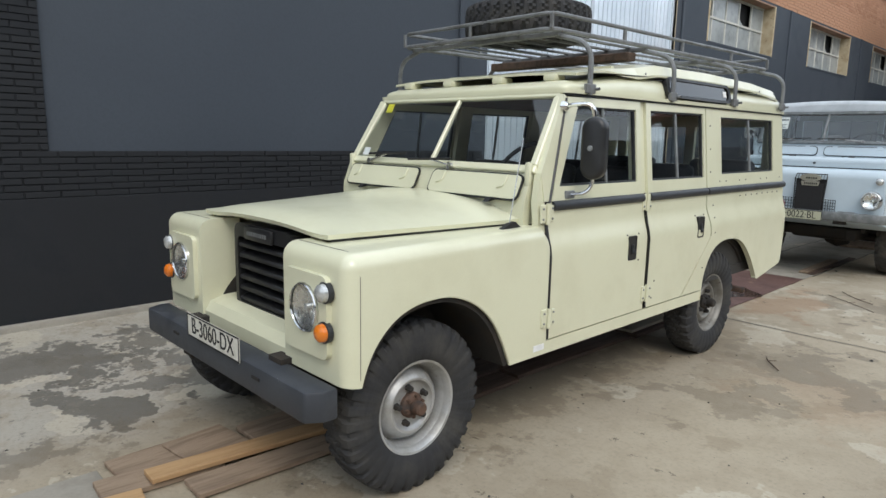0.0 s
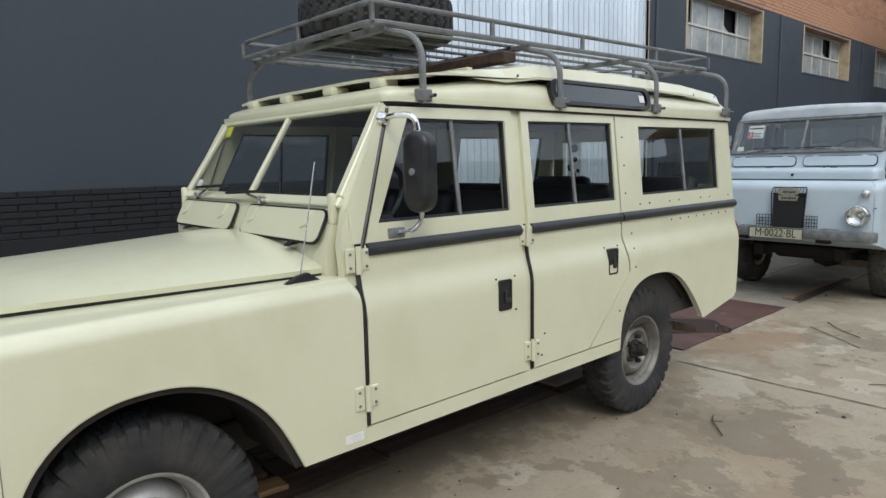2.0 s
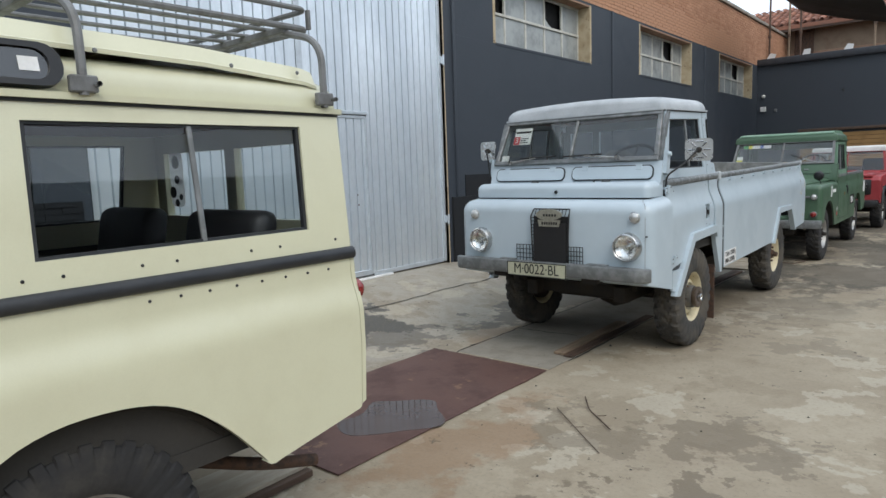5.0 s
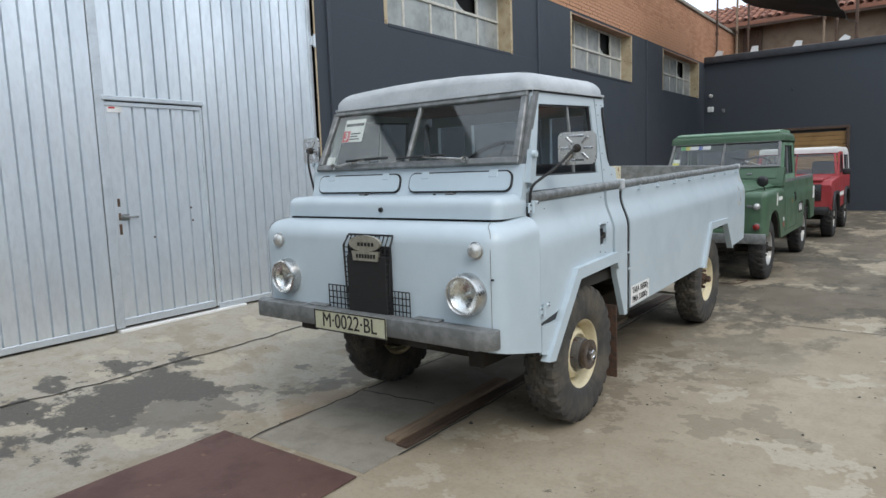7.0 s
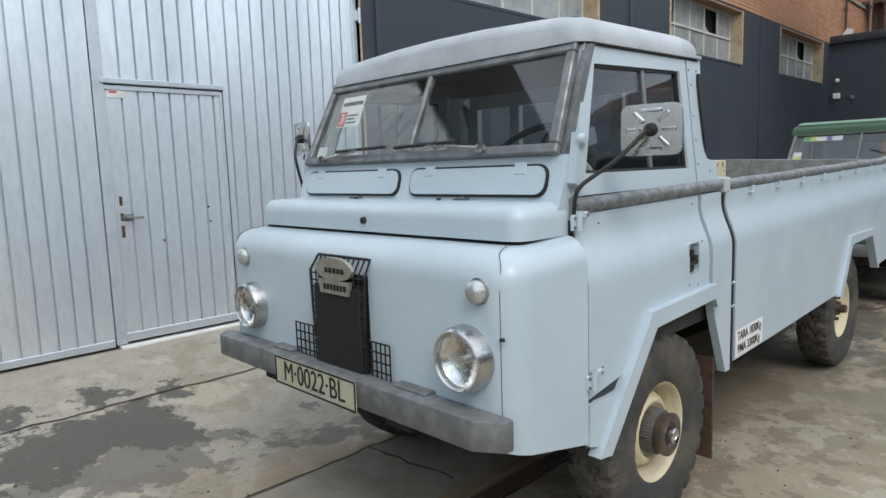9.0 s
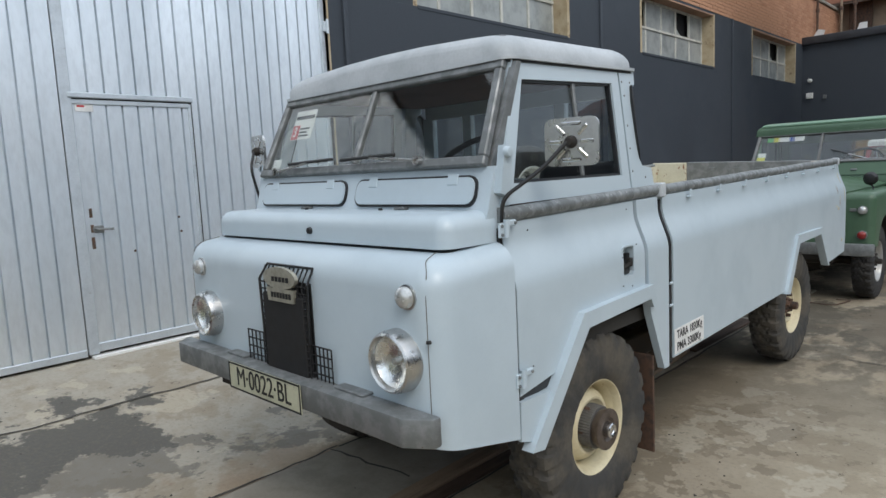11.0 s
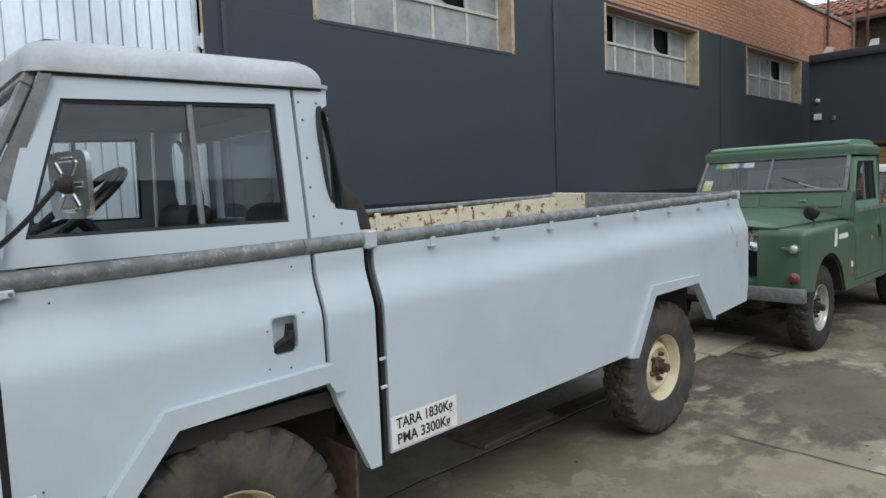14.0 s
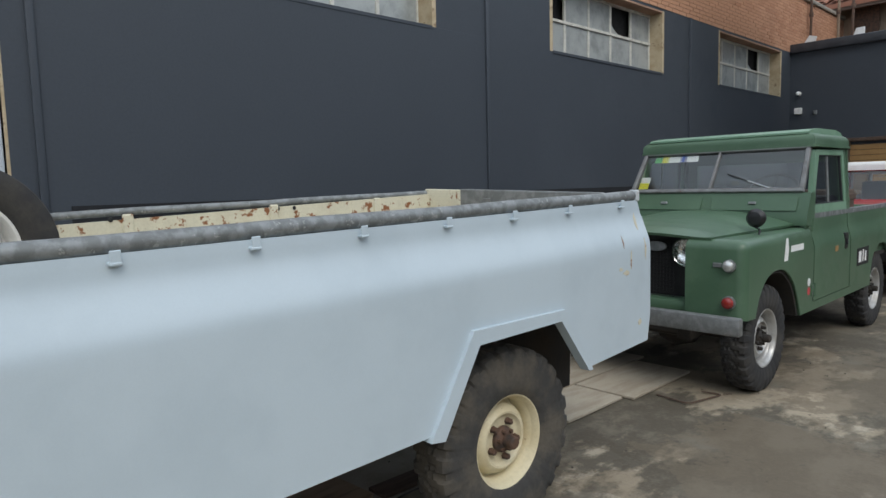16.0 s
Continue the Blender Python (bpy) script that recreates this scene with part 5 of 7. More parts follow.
        small_lamp(car, s * 0.725, -0.425, 0.925, 0.036, CLEARLENS, "side_lamp")
        small_lamp(car, s * 0.725, -0.43, 0.775, 0.036, AMBER, "indicator")
    # sides
    tub_skin(car, "scuttle_side", [(0.715, 1.05), (0.765, 1.05), (0.770, 1.19), (0.800, 1.33), (0.752, 1.335), (0.712, 1.20)], P, wagon_shape, LEVELS, 0.79)
    for s in (1, -1):
        part("door_seal", tube([(s * (wagon_shape(0.80, 0, z)[0] - 0.006), y, z) for y, z in ((0.778, 1.16), (0.800, 1.19), (0.983, 1.695))], 0.009, 6), BLACK, car)
    tub_skin(car, "screen_pillar", [(0.762, 1.20), (0.800, 1.20), (0.982, 1.703), (0.966, 1.715), (0.752, 1.335)], P, wagon_shape, [1.4, 1.55], 0.796, 0.05)
    d1 = tub_skin(car, "front_door", [(0.780, 0.53), (1.668, 0.53), (1.668, 1.175), (0.782, 1.175)], P, wagon_shape, LEVELS, 0.80, label="cream front door")
    d2 = tub_skin(car, "rear_door", [(1.710, 0.53), (2.135, 0.53), (2.50, 0.875), (2.495, 0.93), (2.465, 1.07), (2.468, 1.175), (1.712, 1.175)], P, wagon_shape, LEVELS, 0.80, label="cream rear door with slanted corner")
    arch_r = [(2.462, 0.46), (2.475, 0.60), (2.52, 0.70), (2.60, 0.785), (2.72, 0.828), (2.86, 0.835), (3.0, 0.815), (3.12, 0.76), (3.24, 0.66), (3.33, 0.56), (3.405, 0.47)]
    arch_r = eased([(y - 0.035, z) for y, z in arch_r])
    tub_skin(car, "rear_quarter", [(2.155, 0.53), (2.42, 0.53), *arch_r[:-1], (3.347, 0.488), (3.362, 0.476), (3.382, 0.473), (3.400, 0.478), (3.796, 0.545), (3.806, 0.553), (3.820, 0.80), (3.818, 1.0), (3.812, 1.10), (3.812, 1.175), (2.482, 1.175), (2.480, 1.07), (2.510, 0.93), (2.515, 0.88)], P, wagon_shape, LEVELS, 0.80, label="cream rear quarter with wheel arch")
    for s in (1, -1):
        lined = [q for q in arch_r if q[1] > 0.62 or q[0] < 2.9]
        liner = merge(box(0.42, 0.44, 2.40, 3.02, 0.42, 0.93), box(0.42, 0.44, 3.02, 3.22, 0.60, 0.93), prism([(2.9 + (y - 2.9) * 0.99, 0.4 + (z - 0.4) * 0.99) for y, z in lined] + [(2.9 + (y - 2.9) * 0.95, 0.4 + (z - 0.4) * 0.94) for y, z in reversed(lined)], "x", 0.43, 0.775))
        part("rear_inner_arch", liner if s > 0 else flipped(liner), IRON, car, "dirty dark inner wheel arch")
    tub_skin(car, "rear_corner_strip", [(3.812, 0.56), (3.833, 0.57), (3.846, 0.80), (3.844, 1.0), (3.838, 1.10), (3.838, 1.17), (3.817, 1.17), (3.817, 1.10), (3.823, 1.0), (3.825, 0.80)], P, wagon_shape, LEVELS, 0.797)
    tub_skin(car, "sill", [(0.50, 0.458), (2.425, 0.458), (2.425, 0.522), (0.765, 0.522), (0.755, 0.50)], P, wagon_shape, [], 0.797, label="cream sill")
    tub_skin(car, "centre_pillar", [(1.628, 1.16), (1.748, 1.16), (1.772, 1.725), (1.652, 1.715)], P, wagon_shape, [1.3, 1.5], 0.782, 0.05)
    tub_skin(car, "door_gap", [(0.756, 0.50), (0.796, 0.50), (0.800, 1.2), (0.760, 1.2)], BLACK, wagon_shape, LEVELS, 0.782, 0.02)
    tub_skin(car, "door_gap", [(1.655, 0.50), (1.725, 0.50), (1.728, 1.2), (1.658, 1.2)], P, wagon_shape, LEVELS, 0.786, 0.02)
    tub_skin(car, "door_gap", [(1.699, 0.50), (1.711, 0.50), (1.714, 1.2), (1.702, 1.2)], BLACK, wagon_shape, LEVELS, 0.789, 0.02)
    tub_skin(car, "door_gap", [(1.965, 0.505), (2.435, 0.505), (2.585, 0.9), (2.53, 1.2), (2.41, 1.2), (2.405, 0.9)], BLACK, wagon_shape, LEVELS, 0.786, 0.02)
    frame_skin(car, "front_door_frame", [(0.810, 1.18), (1.660, 1.18), (1.676, 1.712), (0.992, 1.704)], [(0.882, 1.268), (1.612, 1.268), (1.630, 1.664), (1.072, 1.662)], P, wagon_shape, 0.80, slider=1.315)
    frame_skin(car, "rear_door_frame", [(1.722, 1.18), (2.472, 1.18), (2.492, 1.728), (1.742, 1.718)], [(1.778, 1.268), (2.446, 1.268), (2.463, 1.674), (1.790, 1.668)], P, wagon_shape, 0.80, slider=2.11)
    frame_skin(car, "rear_side", [(2.488, 1.18), (3.826, 1.18), (3.848, 1.74), (2.505, 1.73)], [(2.711, 1.282), (3.634, 1.284), (3.656, 1.668), (2.726, 1.662)], P, wagon_shape, 0.80, slider=3.215)
    for y0, y1 in ((0.815, 1.656), (1.732, 2.470), (2.482, 3.832)):
        for s in (1, -1):
            strip = bend(tube([(0, y0, 0), (0, y1, 0)], 0.0235, 14), lambda x, y, z: (s * (wagon_shape(0.80, y, 1.177)[0] + 0.004 + x * 0.75 - z * 0.1), y, 1.177 + z))
            part("rubbing_strip", strip, TRIM, car, "half-round black rubbing strip")
    tub_skin(car, "belt_flange", [(0.80, 1.165), (3.822, 1.165), (3.822, 1.19), (0.80, 1.19)], P, wagon_shape, [], 0.795, 0.03)
    for s in (1,):
        for y, z in ((0.770, 1.143), (0.764, 0.640), (1.700, 1.150), (1.692, 0.62)):
            door_hinge(car, wagon_shape(0.80, y, z)[0], y, z, P)
        door_latch(car, 0.84, 1.515, 0.905)
        door_latch(car, 0.838, 2.350, 0.955)
    rivets(car, lambda z: wagon_shape(0.80, 0, z)[0], [(y - 0.026, 1.235) for y in (2.70, 2.80, 3.02, 3.13, 3.40, 3.52, 3.78)] + [(2.565, 0.9), (2.565, 1.0), (2.57, 1.08), (2.415, 0.68), (2.485, 0.62), (2.54, 1.3), (2.55, 1.45), (2.555, 1.6), (1.585, 0.83), (1.585, 0.98), (1.465, 0.98), (2.295, 1.03), (2.415, 1.03), (1.765, 0.58), (1.785, 0.68)] + [(3.0 + k * 0.1, 1.125) for k in range(8)], TRIM)
    part("sticker", box(0.8385, 0.842, 0.665, 0.745, 0.485, 0.515), PAPER, car, "torn white sticker")
    # scuttle with two vent flaps, windscreen
    scuttle = prism([(0.69, 1.08), (0.69, 1.19), (0.742, 1.335), (0.84, 1.335), (0.84, 1.10)], "x", -0.725, 0.725)
    part("scuttle", round_edges(scuttle, lambda x, y, z: z > 1.3, 0.012, 2), P, car)
    for s in (1, -1):
        face = Matrix.Translation((s * 0.375, 0.698, 1.262)) @ Matrix.Rotation(radians(64), 4, "X")
        seal = part("vent_flap", moved(prism(rounded(-0.315, 0.315, -0.062, 0.062, 0.03), "z", -0.004, 0.006), face), P, car, "ventilation flap")
        part("vent_gap", moved(ring(rounded(-0.323, 0.323, -0.070, 0.070, 0.034), rounded(-0.314, 0.314, -0.061, 0.061, 0.03), "z", -0.006, 0.003), face), BLACK, seal)
        for dx in (-0.22, 0.22):
            part("flap_hinge", moved(tube(arc([(dx, 0.058, 0.008), (dx, 0.0, 0.010), (dx - 0.04, -0.01, 0.010)], 0.02), 0.005, 6), face), P, seal)
        part("screen_hinge", box(s * 0.715 - 0.015, s * 0.715 + 0.015, 0.715, 0.745, 1.27, 1.385, 0.01, 2), P, car, "windscreen hinge post")
    scr, at = screen(car, "windscreen_frame", 0.750, 1.325, 1.003, 1.725, 0.745, 0.703, P, GLASS, 0.026, 0.024, 0.04)
    for u0, tip in ((0.18, (0.02, 0.715, 1.375)), (-0.52, (-0.36, 0.728, 1.395))):
        wiper(car, (u0, 0.722, 1.345), tip, (1, 0.02, 0.04))
    part("tax_sticker", moved(box(-0.03, 0.03, -0.03, 0.03, 0, 0.001), Matrix.Translation(at(-0.86, 0.84, 0.012)) @ Matrix.Rotation(radians(64), 4, "X")), YELLOW, scr, "yellow sticker")
    part("small_sticker", moved(box(-0.03, 0.03, -0.025, 0.025, 0, 0.001), Matrix.Translation(at(-0.86, 0.17, 0.012)) @ Matrix.Rotation(radians(64), 4, "X")), PAPER, scr, "small white sticker")
    # roof: body with gutter, raised tropical skin, side skylight
    roof = box(-0.722, 0.722, 0.985, 3.872, 1.735, 1.858)
    round_edges(roof, lambda x, y, z: z > 1.85, 0.085, 6)
    round_edges(roof, lambda x, y, z: abs(x) > 0.66 and (y < 1.03 or y > 3.8), 0.05, 4)
    slices(roof, [1.1, 1.3, 1.5, 1.7], 1)
    bend(roof, lambda x, y, z: (x, y, z - (0.07 * (1 - soft((y - 0.98) / 0.75)) * (z - 1.735) / 0.123)))
    part("roof", roof, P, car, "cream roof shell", 45)
    gut = ring(rounded(-0.747, 0.747, 0.968, 3.890, 0.05), rounded(-0.70, 0.70, 1.01, 3.85, 0.04), "z", 1.722, 1.742)
    part("gutter", gut, P, car)
    part("gutter_seal", ring(rounded(-0.737, 0.737, 0.982, 3.876, 0.05), rounded(-0.69, 0.69, 1.02, 3.83, 0.04), "z", 1.712, 1.7225), BLACK, car)
    line = [(1.08, 1.844), (1.32, 1.876), (1.68, 1.922), (1.90, 1.955), (2.6, 1.962), (3.3, 1.948), (3.72, 1.918), (3.77, 1.905)]
    skin = prism(line + [(y, z - 0.014) for y, z in reversed(line)], "x", -0.712, 0.712)
    slices(skin, [-0.705, -0.68, -0.6, -0.4, 0.4, 0.6, 0.68, 0.705], 0)
    bend(skin, lambda x, y, z: (x, y, z - 0.018 * (x / 0.712) ** 4 - 0.058 * soft((abs(x) - 0.672) / 0.038) * soft((y - 1.35) / 0.4)))
    part("tropical_roof", skin, P, car, "raised second roof skin", 30)
    pieces("roof_spacer", [*[box(x - 0.038, x + 0.038, 1.05, 1.15, 1.79, 1.829, 0.012, 2) for x in (-0.56, -0.2, 0.2, 0.56)], *[box(-0.64, 0.64, y, y + 0.03, 1.88, 1.90) for y in (1.5, 2.2, 3.0, 3.6)]], P, car)
    rivets(car, lambda z: 0.712, [(y, 1.872) for y in (1.75, 2.1, 2.5, 2.95, 3.4, 3.68)], GALV, 0.008)
    lean = Matrix.Translation((0.727, 2.405, 1.812)) @ Matrix.Rotation(radians(-14), 4, "Y")
    for s in (1, -1):
        bm = moved(ring(rounded(-0.445, 0.445, -0.062, 0.062, 0.055), rounded(-0.41, 0.41, -0.045, 0.045, 0.04), "x", -0.012, 0.012), lean)
        sky = part("roof_light", bm if s > 0 else flipped(bm), BLACK, car, "long side roof light in black rubber")
        bm = moved(prism(rounded(-0.41, 0.41, -0.045, 0.045, 0.04), "x", -0.010, 0.004), lean)
        part("roof_light_pane", bm if s > 0 else flipped(bm), GLASS_DARK, sky, "smoked glass")
        bm = moved(prism(rounded(-0.43, 0.43, -0.06, 0.06, 0.05), "x", -0.03, -0.012), lean)
        part("roof_light_back", bm if s > 0 else flipped(bm), INNER, sky)
    part("glass_sticker", moved(box(0.005, 0.0065, 0.335, 0.385, -0.02, 0.02), lean), PAPER, car, "small white sticker")
    # tail
    part("tail_pipe", tube(arc([(0.30, 2.95, 0.50), (0.46, 3.2, 0.45), (0.57, 3.5, 0.345), (0.60, 3.74, 0.285)], 0.12), 0.026, 12), RUSTHUB, car, "rusty tail pipe")
    part("rear_spring", merge(*[bend(box(0.47, 0.53, 2.35, 3.56 - 0.10 * k, 0.455 - 0.016 * k, 0.467 - 0.016 * k), lambda a, b, d: (a, b, d + 0.16 * (b - 2.95) ** 2)) for k in range(4)]), HUBGREY, car, "greyed leaf spring")
    part("spring_shackle", merge(box(0.462, 0.538, 3.50, 3.545, 0.47, 0.60, 0.006, 1), lathe([(-0.05, 0.02), (0.05, 0.02)], 12, (0.50, 3.522, 0.49))), IRON, car)
    part("rear_body", box(-0.80, 0.80, 3.776, 3.840, 0.52, 1.16, 0.02, 2), P, car)
    part("rear_upper", merge(box(-0.745, 0.745, 3.785, 3.825, 1.16, 1.30), box(-0.70, 0.70, 3.81, 3.85, 1.62, 1.735), box(-0.71, -0.62, 3.815, 3.855, 1.3, 1.62), box(0.62, 0.71, 3.815, 3.855, 1.3, 1.62), box(-0.04, 0.04, 3.815, 3.855, 1.3, 1.62)), P, car)
    part("rear_glass", box(-0.62, 0.62, 3.83, 3.836, 1.3, 1.62), GLASS, car).visible_shadow = False
    for s in (1, -1):
        part("tail_lamp", lathe([(0, 0.045), (0.03, 0.042), (0.05, 0.025), (0.052, 0)], 20, (s * 0.775, 3.838, 1.02), "y"), REDLENS, car, "red tail lamp")
    # cabin
    part("cabin_floor", box(-0.76, 0.76, 0.78, 3.81, 0.53, 0.60), INNER, car)
    part("dashboard", box(-0.72, 0.72, 0.84, 1.02, 1.05, 1.30, 0.03, 2), BLACK, car, "black dashboard")
    part("bulkhead", box(-0.76, 0.76, 0.79, 0.83, 0.5, 1.15), INNER, car)
    pieces("door_lining", [*[box(s * 0.745 - 0.01, s * 0.745 + 0.01, 0.84, 3.79, 0.6, 1.17) for s in (1, -1)]], INNER, car)
    part("headlining", box(-0.69, 0.69, 1.02, 3.80, 1.712, 1.73), BROWN, car)
    for x in (-0.47, 0.0, 0.47):
        seat(car, x, 1.22, 0.72, 0.44)
    for x in (-0.40, 0.32):
        seat(car, x, 2.05, 0.74, 0.60, 0.50)
    for x in (-0.42, 0.42):
        seat(car, x, 2.95, 0.74, 0.52, 0.52)
    steering_wheel(car, 0.38, 1.12, 1.30)
    # white sheet added for the bright view out through the rear corner window
    part("window_film", prism(rounded(-0.565, -0.435, 1.345, 1.625, 0.03), "y", 3.815, 3.818), BRIGHT_PANE, car, "white translucent sheet standing for the bright corner window, with round dark marks")
    pieces("film_mark", [lathe([(0, r), (-0.003, r), (-0.003, 0)], 18, (x, 3.814, z), "y") for x, z, r in ((-0.50, 1.575, 0.034), (-0.495, 1.485, 0.022), (-0.54, 1.42, 0.03), (-0.505, 1.365, 0.02), (-0.465, 1.395, 0.016))], BLACK, car)
    # mirror, aerial, catches
    dome = prism(rounded(0.835, 0.958, 1.305, 1.605, 0.06, 7), "y", 0.955, 1.015)
    round_edges(dome, lambda x, y, z: y < 0.96, 0.025, 4)
    turned = Matrix.Translation((0.88, 1.0, 0)) @ Matrix.Rotation(radians(14), 4, "Z") @ Matrix.Translation((-0.88, -1.0, 0))
    mir = part("door_mirror", moved(dome, turned), BLACK, car, "large oval black mirror on chrome arm", 50)
    part("mirror_dot", moved(lathe([(0, 0.014), (-0.004, 0.012), (-0.005, 0)], 12, (0.888, 0.955, 1.455), "y"), turned), GALV, mir)
    part("mirror_arm", merge(tube(arc([(0.745, 0.955, 1.655), (0.82, 0.955, 1.665), (0.885, 0.99, 1.66), (0.89, 1.0, 1.59)], 0.05), 0.011, 8), lathe([(0, 0.028), (0.02, 0.022), (0.03, 0.012)], 16, (0.735, 0.955, 1.655))), CHROME, mir, "chrome mirror arm")
    part("mirror_stay", tube(arc([(0.89, 1.01, 1.32), (0.885, 1.01, 1.27), (0.86, 0.99, 1.235), (0.79, 0.96, 1.225)], 0.03), 0.009, 8), CHROME, mir, "chrome lower mirror stay")
    part("mirror_clamp", box(0.775, 0.80, 0.92, 1.0, 1.205, 1.245, 0.006, 2), GALV, mir)
    aerial = part("aerial", prism([(-0.07, 0.0), (0.08, 0.0), (0.03, 0.035), (-0.01, 0.028)], "x", 0.68, 0.705), BLACK, car, "aerial with black rubber foot")
    bend_up = Matrix.Translation((0.05, 0.57, 1.078))
    aerial.matrix_basis = bend_up
    part("aerial_whip", tube([(0.692, 0.0, 0.02), (0.692, 0.08, 0.42)], 0.0025, 5), STAINLESS, aerial)
    for x in (-0.52, 0.52):
        part("bonnet_catch", prism([(0.64, 1.185), (0.73, 1.20), (0.73, 1.225), (0.69, 1.225)], "x", x - 0.018, x + 0.018), BLACK, car)
    for x, y, z in ((0.69, 0.1, 1.07), (0.60, -0.15, 1.06), (-0.62, -0.2, 1.06)):
        part("wing_bolt", lathe([(0, 0.012), (0.006, 0.010), (0.008, 0)], 10, (x, y, z), "z"), BLACK, car)
    return car


def roof_rack():
    rack = thing("roof_rack", Matrix.Translation((WX, WY, -0.012)) @ Matrix.Rotation(radians(0.55), 4, "X"), "grey tubular steel roof rack clamped to the gutters", "roof rack")
    y0, y1, zb, zt, w = 1.06, 3.88, 2.050, 2.128, 0.575
    for z, r, nm in ((zb, 0.013, "base_rail"), (zt, 0.011, "top_rail")):
        loop = arc([(w, y0, z), (w, y1, z), (-w, y1, z), (-w, y0, z), (w, y0, z), (w, y1, z)], 0.06)[1:-1]
        part(nm, tube(loop, r, 8, True), RACK, rack)
    for y in (1.165, 2.03, 2.91, 3.79):
        for s in (1, -1):
            clamp = part("rack_leg", tube(arc([(s * 0.75, y, 1.72), (s * 0.75, y, 1.975), (s * 0.54, y - 0.02, 2.03)], 0.10, 7), 0.014, 8), RACK, rack, "curved rack leg")
            part("gutter_clamp", merge(box(s * 0.75 - 0.012, s * 0.75 + 0.014, y - 0.038, y + 0.038, 1.727, 1.775, 0.004, 1), lathe([(-0.02, 0.008), (0.03, 0.008)], 8, (s * 0.758, y + 0.03, 1.75))), RACK, clamp)
        part("cross_bar", box(-w, w, y - 0.045, y - 0.010, 2.022, 2.048, 0.004, 1), RACK, rack)
    for x in np.linspace(-0.46, 0.46, 7):
        part("slat", box(x - 0.014, x + 0.014, y0, y1, 2.046, 2.058, 0.003, 1), RACK, rack)
    for s in (1, -1):
        for y in (1.75, 2.45, 3.2):
            part("post", box(s * w - 0.008, s * w + 0.008, y - 0.012, y + 0.012, zb, zt, 0.003, 1), RACK, rack)
    for x in (-w, 0, w):
        for y in (y0, y1):
            part("post", box(x - 0.01, x + 0.01, y - 0.008, y + 0.008, zb, zt, 0.003, 1), RACK, rack)
    wheel_on_side("spare_wheel", None, 0.375, 0.19, GREYRIM, RUBBER, Matrix.Translation((WX + 0.12, WY + 1.40, 2.158)) @ Matrix.Rotation(radians(90), 4, "Y"), "black off-road spare wheel lying on the roof rack", "wagon")
    plank = thing("wooden_beam", Matrix.Translation((WX, WY + 1.9, 2.002)) @ Matrix.Rotation(radians(0), 4, "Z"), "brown wooden beam tied under the roof rack", "beam")
    part("beam_timber", box(-0.60, 0.52, -0.03, 0.06, -0.03, 0.02, 0.006, 1), WOOD_DARK, plank)


wagon()
roof_rack()


# ---- the pale blue forward-control truck ----
BX, BY, RAKE = -2.275, 9.12, 0.021


def blue_shape(x, y, z):
    return (x - 0.052 * soft((z - 1.08) / 0.19) - 0.108 * max(0.0, z - 1.30), y, z + RAKE * y)


def lean(x, y):
    """The far side of the bed stands a little higher."""
    return RAKE * y + 0.03 * max(0.0, 0.80 - x) * soft((y - 0.5) / 1.0)


BLEVELS = [1.05, 1.08, 1.10, 1.12, 1.14, 1.16, 1.18, 1.20, 1.22, 1.24, 1.26, 1.28, 1.31]


def raked(bm):
    return bend(bm, lambda x, y, z: (x, y, z + lean(x, y)))


